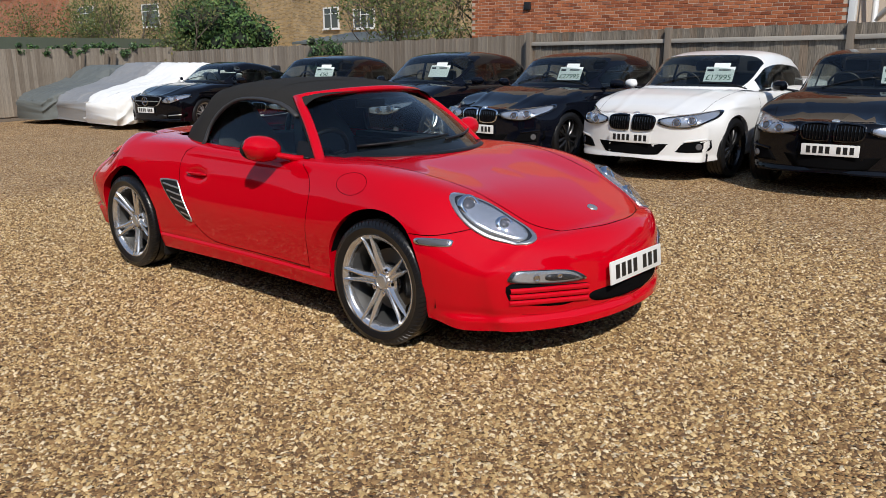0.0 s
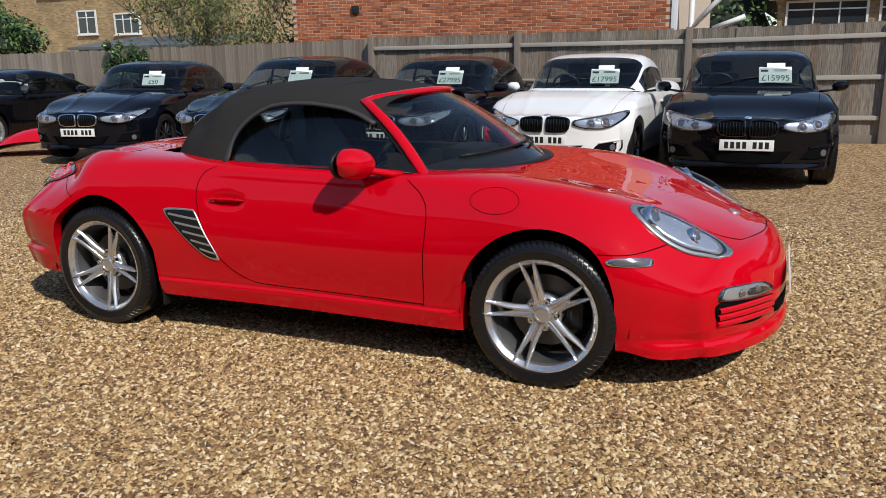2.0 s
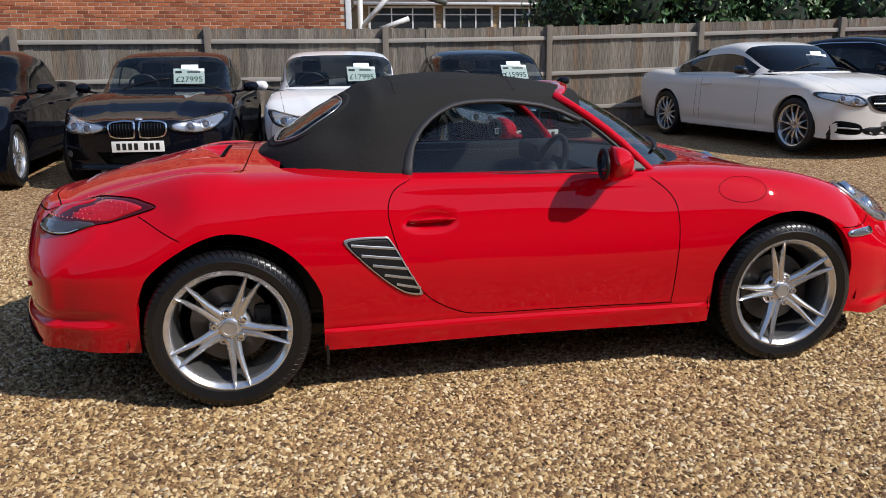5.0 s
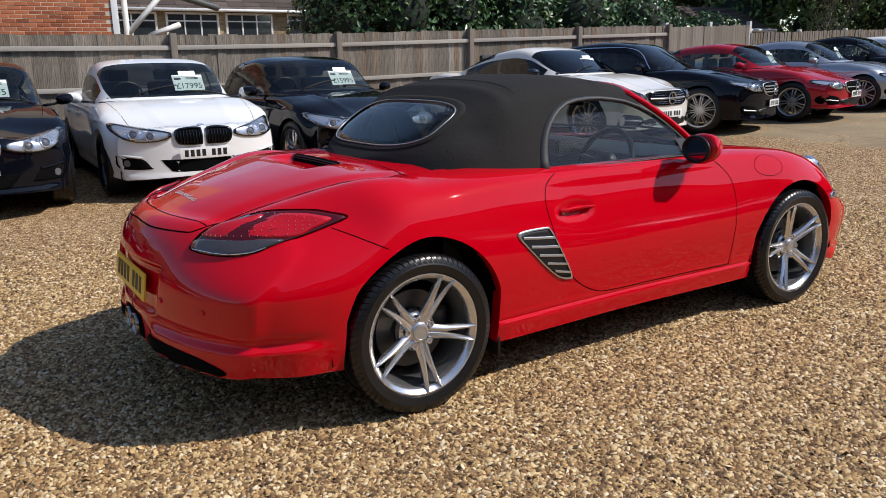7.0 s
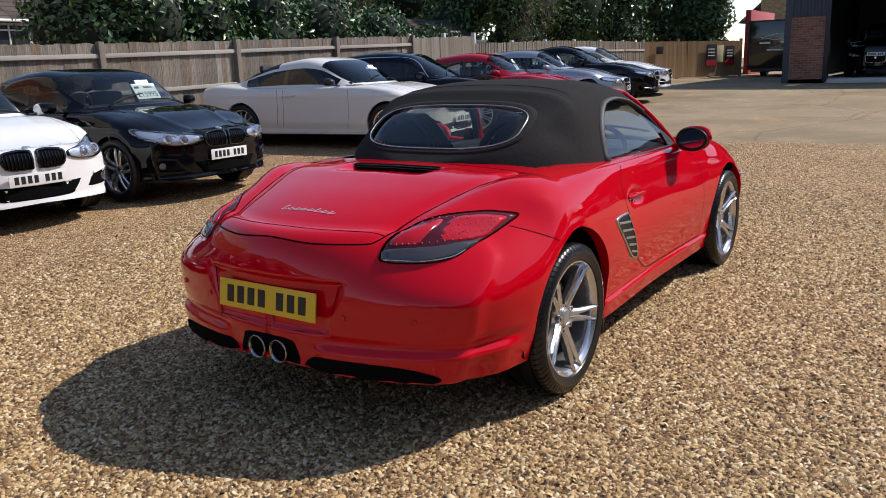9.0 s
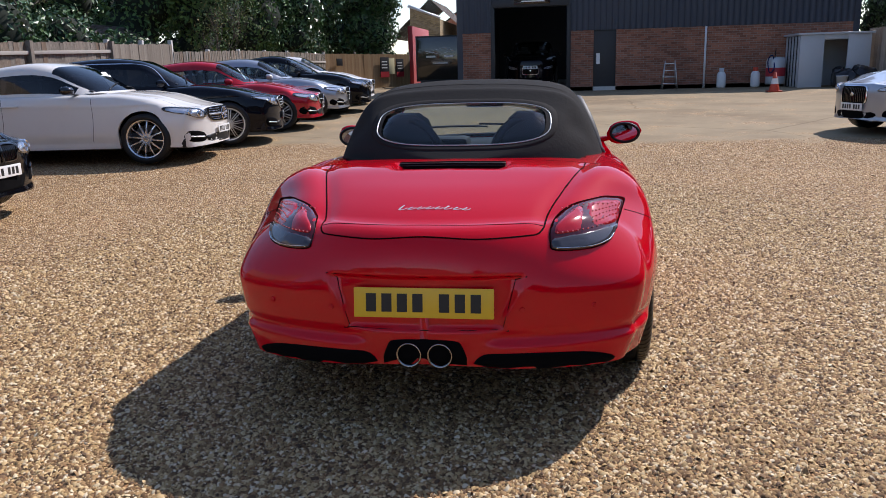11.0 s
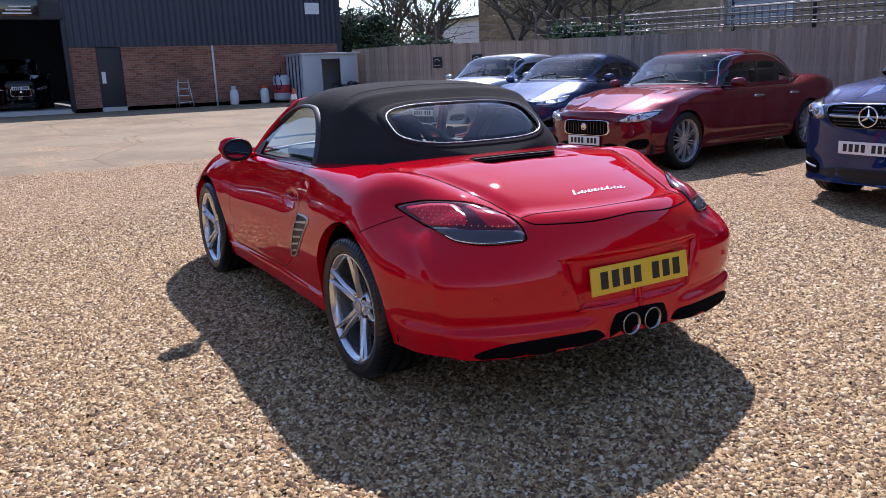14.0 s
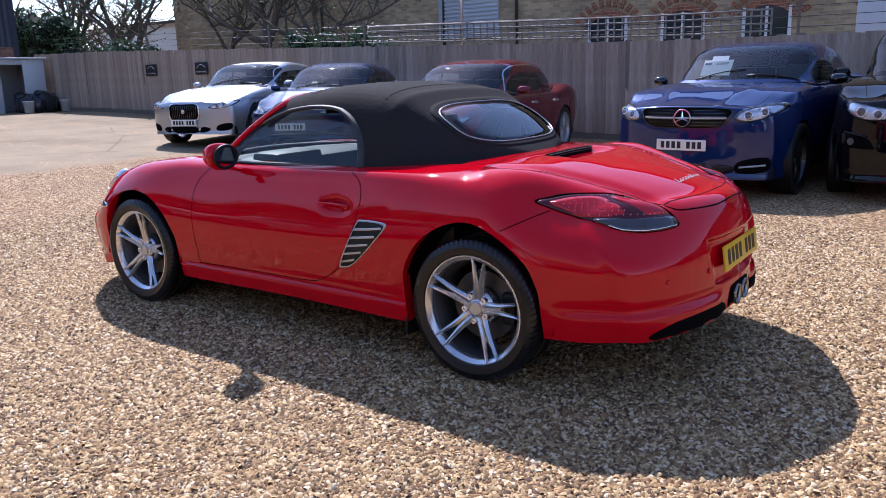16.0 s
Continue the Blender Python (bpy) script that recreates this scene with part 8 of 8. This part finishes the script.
# ---- workshop at the far end ----
def workshop():
    w = thing("workshop", "workshop with dark sheeting over a red brick base", "building")
    x, zb = 23.8, 0.35
    hi = 5.4

    def wall(y0, y1, z0, z1, mat, name="wall"):
        return part(name, block((x, y0, z0), (x + 0.22, y1, z1), 0), mat, w)
    wall(2.02, 3.10, zb, 2.52, BRICK_SHOP)
    wall(-1.50, -0.64, zb, 2.52, BRICK_SHOP)
    wall(-9.95, -2.27, zb, 2.50, BRICK_SHOP)
    wall(-0.64, 2.02, 3.42, 3.9, STEEL_DARK, "lintel")
    # corrugated sheeting
    for y0, y1, z0 in ((2.02, 3.12, 2.52), (-9.97, -0.64, 2.50), (-0.64, 2.02, 3.9)):
        V, F = [], []
        n = int((y1 - y0) / 0.05)
        for i in range(n + 1):
            y = y0 + (y1 - y0) * i / n
            d = (0.0, -0.03, -0.03, 0.0)[i % 4]
            V += [(x + d, y, z0), (x + d, y, hi)]
        F = [(2 * i, 2 * i + 2, 2 * i + 3, 2 * i + 1) for i in range(n)]
        part("sheeting", mesh_of("sheeting", V, F, False), CLADDING, w, "dark blue-grey corrugated sheeting")
        part("backing", block((x + 0.02, y0, z0), (x + 0.2, y1, hi), 0), CLADDING, w)
    part("side_wall", block((x, 3.10, zb), (x + 16, 3.30, hi), 0), CLADDING, w)
    part("side_wall", block((x, -10.15, zb), (x + 16, -9.95, hi), 0), CLADDING, w)
    part("back_wall", block((x + 16, -10.15, zb), (x + 16.2, 3.30, hi), 0), CLADDING, w)
    part("floor", block((x, -9.95, 0.40), (x + 16, 3.1, 0.575), 0), WHITEPOST, w)
    ys = np.linspace(-10.15, 3.30, 12)
    for k in range(11):
        part("roof_sheet", block((x - 0.1, ys[k], hi), (x + 16.2, ys[k + 1] - (0.35 if k % 3 == 1 else 0.0), hi + 0.08), 0), CLADDING, w)
        if k % 3 == 1:
            part("roof_light", block((x - 0.1, ys[k + 1] - 0.35, hi + 0.02), (x + 16.2, ys[k + 1], hi + 0.03), 0), SKYLIGHT, w)
    # frame of the big door, the small door, pipe and signs
    for y in (-0.64, 2.02):
        part("door_frame", block((x - 0.06, y - 0.07, 0.5), (x + 0.25, y + 0.07, 3.42), 0.01), STEEL_DARK, w)
    part("roller_box", block((x - 0.10, -0.66, 3.36), (x + 0.25, 2.04, 3.62), 0.02), STEEL_DARK, w)
    d = part("door", block((x + 0.05, -2.27, 0.45), (x + 0.12, -1.50, 2.50), 0.01), STEEL_DARK, w, "dark steel side door")
    part("door_notice", block((x + 0.035, -1.72, 1.35), (x + 0.048, -1.60, 1.72), 0), PLATE_W, d)
    part("drainpipe", mesh_of("drainpipe", *tube([(x - 0.06, -5.25, 0.45), (x - 0.06, -5.25, 2.5)], 0.035, 8)), WHITEPAINT, w)
    sg = part("sign_board", block((x - 0.14, 0.0, 3.45), (x - 0.10, 1.25, 4.1), 0.005), GLOSSBLACK, w, "black sign over the door")
    for k in range(3):
        part("text_bar", block((x - 0.145, 0.2, 3.52 + 0.1 * k), (x - 0.1405, 1.0 - 0.1 * k, 3.56 + 0.1 * k), 0), PLATE_W, sg)
    part("wall_sign", block((x - 0.06, -9.3, 3.55), (x - 0.035, -8.75, 3.95), 0), PLATE_W, w)
    return w


workshop()
parked_car("suv_car", "dark off-road car standing inside the workshop", "suv", BLACK, mesh_face, pose(27.4, 0.75, 0.575, 0, 0, 180), W_SUV, 0.72)

tr = thing("box_trailer", "tall black box trailer with pale line drawing", "trailer", pose(31.5, 5.22, ground_z(31.5, 5.2)))
part("box_body", block((0, -1.08, 0.32), (4.2, 1.0, 2.30), 0.03), GLOSSBLACK, tr)
for lo, hi in (((-0.015, -1.10, 0.30), (0.03, -1.04, 2.32)), ((-0.015, 0.96, 0.30), (0.03, 1.02, 2.32)), ((-0.015, -1.04, 2.26), (0.03, 0.96, 2.32)), ((-0.015, -1.04, 0.30), (0.03, 0.96, 0.36))):
    part("edge_trim", block(lo, hi, 0.004), STEEL_DARK, tr)
part("logo_line", mesh_of("logo_line", *tube([(-0.012, -0.75 + 1.35 * t, 1.62 + 0.12 * math.sin(math.pi * t) + 0.05 * math.sin(2 * math.pi * t)) for t in np.linspace(0, 1, 20)], 0.012, 5)), PLATE_W, tr)
part("logo_line", mesh_of("logo_line", *tube([(-0.012, -0.68 + 1.2 * t, 1.55 + 0.04 * math.sin(3 * math.pi * t)) for t in np.linspace(0, 1, 20)], 0.010, 5)), PLATE_W, tr)
for y0, y1, z in ((-0.72, -0.28, 1.36), (0.12, 0.55, 1.36), (-0.45, 0.25, 1.08)):
    part("text_bar", block((-0.006, y0, z), (-0.001, y1, z + (0.08 if z > 1.2 else 0.05)), 0), PLATE_W, tr)
for y in (-0.85, 0.77):
    part("wheel", W_SUV[0], None, tr, "", pose(2.2, y, 0.36))
part("rear_lamp_bar", block((-0.02, -0.9, 0.22), (0.02, 0.85, 0.30), 0.005), STEEL_DARK, tr)
part("prop_leg", mesh_of("prop_leg", *tube([(0.1, -0.7, 0.02), (0.1, -0.7, 0.34)], 0.04, 6)), STEEL_DARK, tr)

red = thing("red_wall", "red painted boundary wall beside the lane", "wall", pose(36.0, 7.22, 0.4))
part("wall_panel", block((0, 0, 0), (5.0, 0.25, 3.1), 0.02), SIGNRED, red)
lane_house = thing("house", "olive rendered building with a sloping tiled roof", "house")
part("wall", mesh_of("wall", [(52 + 9 * i, y, z) for i in (0, 1) for y, z in ((10.4, 0.3), (10.4, 5.6), (8.25, 4.75), (8.25, 0.3))], [(0, 1, 2, 3), (7, 6, 5, 4), (0, 4, 5, 1), (1, 5, 6, 2), (2, 6, 7, 3)], False), BRICK_DULL, lane_house)
part("verge", mesh_of("verge", *tube([(51.9, 10.5, 5.72), (51.9, 8.2, 4.82)], 0.10, 4)), PALEPANEL, lane_house)
tiled_roof(lane_house, 54.0, 63.0, 6.3, 12.3, 3.6, 6.3)
part("rear_wall", block((54.2, 6.7, 0.3), (62.8, 8.2, 3.7), 0), BRICK_RED, lane_house)
house("grey roofed houses far down the lane", 90.0, 100.0, 9.8, 14.0, 6.0, 7.9, BRICK_RED, [])

shd = thing("metal_shed", "small pale metal shed with an open dark doorway", "shed", pose(22.95, -7.85, ground_z(23, -8)))
for lo, hi in (((-0.9, -2.1, 0), (-0.86, -1.42, 1.62)), ((-0.9, -0.72, 0), (-0.86, 0, 1.62)), ((-0.9, -1.42, 1.46), (-0.86, -0.72, 1.62)), ((-0.86, -0.04, 0), (0.75, 0, 1.62)), ((-0.86, -2.1, 0), (0.75, -2.06, 1.62)), ((0.72, -2.06, 0), (0.75, -0.04, 1.62))):
    part("shed_wall", block(lo, hi, 0.004), PALEPANEL, shd)
part("shed_roof", block((-0.98, -2.18, 1.62), (0.82, 0.08, 1.68), 0.01), PALEPANEL, shd)
for k in range(9):
    part("wall_rib", block((-0.80 + 0.17 * k, 0.0, 0.02), (-0.74 + 0.17 * k, 0.02, 1.6), 0.004), STEEL_DARK if k % 2 else PALEPANEL, shd)

lad = thing("step_ladder", "folding aluminium step ladder by the brick wall", "ladder", pose(23.2, -4.05, ground_z(23.2, -4)))
for y in (-0.2, 0.2):
    part("rail", mesh_of("rail", *tube([(-0.05, y * 1.25, 0), (0.12, y * 0.8, 0.95)], 0.02, 5)), SATIN, lad)
    part("back_rail", mesh_of("back_rail", *tube([(0.45, y * 1.2, 0), (0.14, y * 0.8, 0.95)], 0.016, 5)), SATIN, lad)
for k in range(4):
    part("tread", block((-0.04 + 0.04 * k, -0.22 + 0.015 * k, 0.18 + 0.22 * k), (0.06 + 0.04 * k, 0.22 - 0.015 * k, 0.205 + 0.22 * k), 0.004), SATIN, lad)
for y, hgt in ((-5.75, 0.56), (-6.85, 0.56)):
    gb = thing("gas_bottle", "white gas bottle standing by the wall", "gas bottle", pose(23.35, y, ground_z(23.3, y)), "gas bottles by the wall")
    part("bottle", mesh_of("bottle", *lathe([(0.001, 0.0), (0.13, 0.01), (0.15, 0.06), (0.15, hgt - 0.13), (0.11, hgt - 0.04), (0.05, hgt - 0.01), (0.001, hgt)], 20, "z")), WHITEPAINT, gb)
    part("collar", mesh_of("collar", *lathe([(0.08, hgt - 0.02), (0.085, hgt + 0.10), (0.08, hgt + 0.10)], 16, "z")), CONE if y < -6 else PALEPANEL, gb)
wash = thing("pressure_washer", "blue and white drum washer with a coiled hose", "washer", pose(23.1, -7.42, ground_z(23.1, -7.4)))
part("drum", mesh_of("drum", *lathe([(0.001, 0.08), (0.28, 0.1), (0.30, 0.2), (0.30, 0.85), (0.26, 0.95), (0.001, 0.98)], 24, "z")), PALEPANEL, wash)
part("band", mesh_of("band", *lathe([(0.302, 0.35), (0.306, 0.36), (0.306, 0.62), (0.302, 0.63)], 24, "z")), SIGNRED, wash)
part("hose", mesh_of("hose", *tube([(-0.28 + 0.05 * math.sin(3 * a), 0.22 + 0.10 * math.cos(a), 0.75 + 0.28 * math.sin(a)) for a in np.linspace(0, 6.28, 24)], 0.02, 6)), BLUE, wash)
part("wand", mesh_of("wand", *tube([(-0.2, 0.1, 0.9), (-0.22, 0.08, 1.25)], 0.015, 5)), PLASTIC, wash)
for k, (x, y, r) in enumerate(((21.75, -9.1, 0.36), (21.6, -9.6, 0.40), (21.9, -9.9, 0.34), (21.5, -9.3, 0.30))):
    bg = thing("rubbish_bag", "full black rubbish bag in a heap", "rubbish bag", pose(x, y, ground_z(x, y) + r * 0.55), "rubbish heap by the shed")
    part("bag", core_mesh([(0, 0, 0.05, r / 0.9), (0.1, 0.1, 0.25, r * 0.6)], 0.9, k), BINBAG, bg)
for y in (-8.95, -10.1):
    tub = thing("paint_tub", "white plastic tub by the shed", "tub", pose(21.35, y, ground_z(21.3, y)), "tubs by the shed")
    part("tub_body", mesh_of("tub_body", *lathe([(0.001, 0.0), (0.13, 0.0), (0.16, 0.33), (0.17, 0.33), (0.17, 0.36), (0.001, 0.36)], 18, "z")), WHITEPAINT, tub)
cn = thing("traffic_cone", "red and white traffic cone on the concrete", "traffic cone", pose(19.6, -6.55, ground_z(19.6, -6.5)))
part("cone_body", mesh_of("cone_body", *lathe([(0.15, 0.03), (0.03, 0.55), (0.001, 0.56)], 16, "z")), CONE, cn)
part("cone_sleeve", mesh_of("cone_sleeve", *lathe([(0.112, 0.22), (0.075, 0.38)], 16, "z")), PLATE_W, cn)
part("cone_base", block((-0.19, -0.19, 0), (0.19, 0.19, 0.035), 0.01), CONE, cn)

# ---- south side ----
fence("tall brown close-board fence with smooth face", (-9.0, -10.2), (23.0, -10.2), 1.66, 3.0, BROWNWOOD, (), 1, 0.128, 0.15)
for x in (16.75, 14.55):
    sg = thing("parking_sign", "small black customer parking sign on the fence", "sign", pose(x, -10.17, 1.60), "parking signs on the fence")
    part("sign_panel", block((-0.25, 0.0, -0.16), (0.25, 0.015, 0.16), 0.003), STEEL_DARK, sg)
    part("sign_drawing", mesh_of("sign_drawing", *tube([(0.17 - 0.34 * t, 0.02, 0.03 + 0.07 * math.sin(math.pi * t)) for t in np.linspace(0, 1, 12)], 0.008, 5)), PLATE_W, sg)
    cu = bpy.data.curves.new("sign_text", "FONT")
    cu.body, cu.size, cu.align_x, cu.extrude = "Customer Parking", 0.055, "CENTER", 0.001
    cu.materials.append(PLATE_W)
    ob = new("sign_text", cu)
    ob.parent = sg
    ob.matrix_basis = pose(0, 0.018, -0.10, 90, 0, 180)
tre = thing("trellis", "pale lattice and wires along the fence top", "trellis")
for x in np.arange(0.2, 8.8, 0.16):
    part("lath", block((x, -10.30, ground_z(x, -10) + 1.80), (x + 0.03, -10.285, ground_z(x, -10) + 2.22), 0), LATH, tre)
for z in (1.86, 1.98, 2.10, 2.20):
    part("long_lath", mesh_of("long_lath", *tube([(x, -10.28, ground_z(x, -10) + z) for x in np.linspace(0.2, 8.8, 8)], 0.014, 4)), LATH, tre)
for z in (1.90, 2.06, 2.22):
    part("wire", mesh_of("wire", *tube([(x, -10.25, ground_z(x, -10) + z) for x in np.linspace(-9, 22, 20)], 0.005, 4)), STEEL_DARK, tre)
for x in (-6.0, -0.2, 8.9, 12.0, 17.0):
    part("wire_post", block((x - 0.02, -10.31, ground_z(x, -10) + 1.4), (x + 0.02, -10.27, ground_z(x, -10) + 2.35), 0), POSTWOOD, tre)
pl = thing("lamp_pole", "slim grey steel pole behind the fence", "pole", pose(6.45, -10.55, ground_z(6.4, -10)))
part("pole_shaft", mesh_of("pole_shaft", *tube([(0, 0, 0), (0, 0, 5.5)], 0.045, 10)), SATIN, pl)
for k, (x, y, hgt, sd, r) in enumerate(((24.2, -14.0, 2.2, 41, 0.28), (15.6, -13.2, 2.6, 42, 0.20), (21.5, -13.0, 1.9, 43, 0.16), (30.0, -15.0, 2.4, 44, 0.2), (18.6, -14.0, 2.2, 45, 0.14), (13.2, -13.6, 2.3, 46, 0.15), (27.0, -13.6, 2.4, 47, 0.2))):
    tree("bare spreading tree behind the fence", x, y, hgt, sd, SPRING, 1500, 0.05, 0.6, r)
hedge("laurel_hedge", "glossy laurel behind the south fence", (24.5, -13.2, 1.6), (29.0, -12.0, 3.6), 0.8, 26, 11000, 0.09, LAUREL, 51)
hedge("laurel_hedge", "glossy laurel behind the parking signs", (18.0, -12.4, 1.4), (22.0, -11.3, 2.2), 0.5, 20, 7000, 0.09, LAUREL, 52)
hedge("privet_hedge", "clipped evergreen hedge behind the trellis", (8.8, -11.8, 1.3), (13.2, -11.0, 2.1), 0.40, 22, 7000, 0.07, LAUREL, 53)


def south_block():
    h = thing("brick_terrace", "long dull yellow brick block with arched windows", "building")
    part("wall", block((-9.0, -24.0, 0), (24.0, -16.5, 7.5), 0), BRICK_TERRACE, h)
    for x in (-4.5, -1.6, 1.2, 3.2, 5.2):
        m = pose(x + 1.1, -16.48, 0.9, 0, 0, 180)
        bm = bmesh.new()
        for lo, hi in (((0, -0.05, 0), (1.1, 0.03, 0.07)), ((0, -0.05, 0.07), (0.07, 0.03, 1.75)), ((1.03, -0.05, 0.07), (1.1, 0.03, 1.75)), ((0.52, -0.05, 0.07), (0.58, 0.03, 1.75)), ((0.07, -0.05, 0.9), (1.03, 0.03, 0.95))):
            box(bm, lo, hi)
        w = part("window", bm, WHITEPAINT, h, "white arched window", m)
        part("pane", block((0.06, -0.02, 0.06), (1.04, -0.012, 1.8), 0), WINDOWGLASS, w)
        V, F = [], []
        for k in range(13):
            a = math.pi * (0.18 + 0.64 * k / 12)
            V += [(0.55 + 0.80 * math.cos(a), -0.04, 1.22 + 0.72 * math.sin(a)), (0.55 + 0.72 * math.cos(a), -0.04, 1.10 + 0.68 * math.sin(a))]
        F = [(2 * k, 2 * k + 1, 2 * k + 3, 2 * k + 2) for k in range(12)]
        part("arch_head", mesh_of("arch_head", V, F, False), BRICK_RED, w)
        for k in range(11):
            a = math.pi * (0.16 + 0.68 * k / 10)
            part("brick", block((-0.05, -0.03, 0.0), (0.05, 0.02, 0.22), 0.004), BRICK_RED, w, "", pose(0.55 + 0.84 * math.cos(a), 0, 1.24 + 0.76 * math.sin(a), 0, 90 - math.degrees(a), 0))
    for x in (8.5, 11.0, 16.0):
        part("drainpipe", mesh_of("drainpipe", *tube([(x, -16.42, 0), (x, -16.42, 7)], 0.05, 6)), STEEL_DARK, h)
    sh = part("shutter", block((9.1, -16.5, 2.3), (11.2, -16.42, 4.2), 0.01), PALEPANEL, h, "grey slatted panel")
    for k in range(16):
        part("slat", block((9.12, -16.42, 2.34 + 0.115 * k), (11.18, -16.39, 2.40 + 0.115 * k), 0.004), PALEPANEL, sh)
    part("roof", block((-9.4, -24.4, 7.5), (24.4, -16.1, 7.8), 0.02), STEEL_DARK, h)


south_block()
house("white rendered house bright in the sun", 27.0, 36.0, -27.0, -20.0, 3.9, 4.4, WHITEPAINT, [])
house("red brick corner house beyond the fence", -22.0, -9.6, -22.0, -15.0, 5.5, 8.0, BRICK_RED, [])
ban = thing("metal_fence_panel", "pale blue-grey sheet panel behind the fence", "panel", pose(-6.5, -11.2, 0))
part("sheet", block((0, 0, 0.2), (5.6, 0.05, 2.4), 0.01), PALEPANEL, ban)
# added trees outside the camera's view, only there to close the west
hedge("far_trees", "far trees round the yard to the west", (-60, -40, 2), (-34, -6, 7), 3.5, 30, 30000, 0.2, CONIFER, 61)
# ---- loose gravel: stones lying on the yard, the nearest stretch only ----
def pebbles(name, count, place, smin, smax, seed):
    r = np.random.RandomState(seed)
    xy = place(r, count)
    z = np.array([ground_z(a, b) for a, b in xy])
    base = np.array([(-1, -0.75, -0.5), (1, -0.85, -0.5), (0.95, 0.8, -0.5), (-0.9, 0.75, -0.5), (-0.50, 0.05, 0.60), (0.45, -0.05, 0.62)])
    fc = np.array([(0, 1, 5), (0, 5, 4), (1, 2, 5), (2, 3, 4), (2, 4, 5), (3, 0, 4)])
    s = (smin + (smax - smin) * r.rand(count) ** 1.8)[:, None, None] * np.array([1.0, 0.72, 0.72])
    v = base[None] * s * (1 + 0.35 * (r.rand(count, 6, 3) - 0.5))
    a = r.rand(count) * 2 * np.pi
    ca, sa = np.cos(a)[:, None], np.sin(a)[:, None]
    tx, ty = r.normal(size=count)[:, None] * 0.4, r.normal(size=count)[:, None] * 0.4
    X, Y, Z = v[:, :, 0], v[:, :, 1], v[:, :, 2]
    Z = Z + X * tx + Y * ty
    out = np.stack([X * ca - Y * sa + xy[:, 0:1], X * sa + Y * ca + xy[:, 1:2], Z + z[:, None] + s[:, 0, 2:3] * 0.25], 2).reshape(-1, 3)
    f = (fc[None] + np.arange(count)[:, None, None] * 6).reshape(-1, 3)
    me = bpy.data.meshes.new(name)
    me.vertices.add(len(out))
    me.vertices.foreach_set("co", out.astype(np.float32).ravel())
    me.loops.add(f.size)
    me.loops.foreach_set("vertex_index", f.astype(np.int32).ravel())
    me.polygons.add(len(f))
    me.polygons.foreach_set("loop_start", np.arange(0, f.size, 3, dtype=np.int32))
    me.update(calc_edges=True)
    me.validate()
    me.materials.append(STONES)
    return tagged(new(name, me), "loose tan, brown and cream gravel stones", "gravel", kind="stuff")


STONES = island_mat("gravel_stones", [(0.0, (0.10, 0.058, 0.032)), (0.2, (0.22, 0.125, 0.056)), (0.45, (0.37, 0.227, 0.098)), (0.7, (0.56, 0.378, 0.166)), (0.86, (0.71, 0.525, 0.275)), (1.0, (0.82, 0.69, 0.47))], 0.8, 60.0, 0.25, 0.35, 0.0)


def near_car(r, n):
    """A band round the roadster, out to a little beyond the camera's way."""
    out = np.zeros((0, 2))
    while len(out) < n:
        p = np.stack([r.uniform(-9.0, 8.0, n), r.uniform(-5.5, 6.0, n)], 1)
        d = ((p[:, 0] + 0.3) / 4.1) ** 2 + ((p[:, 1] + 0.1) / 3.3) ** 2
        out = np.vstack([out, p[(r.rand(n) < 0.02 + np.clip(1.5 - d, 0, 1) ** 1.5) & (p[:, 0] < 7.6 + r.normal(size=n) * 0.4) & ~((np.abs(p[:, 0]) < 1.5) & (np.abs(p[:, 1]) < 0.35))]])
    return out[:n]


pebbles("gravel", 320000, near_car, 0.0055, 0.0155, 5)
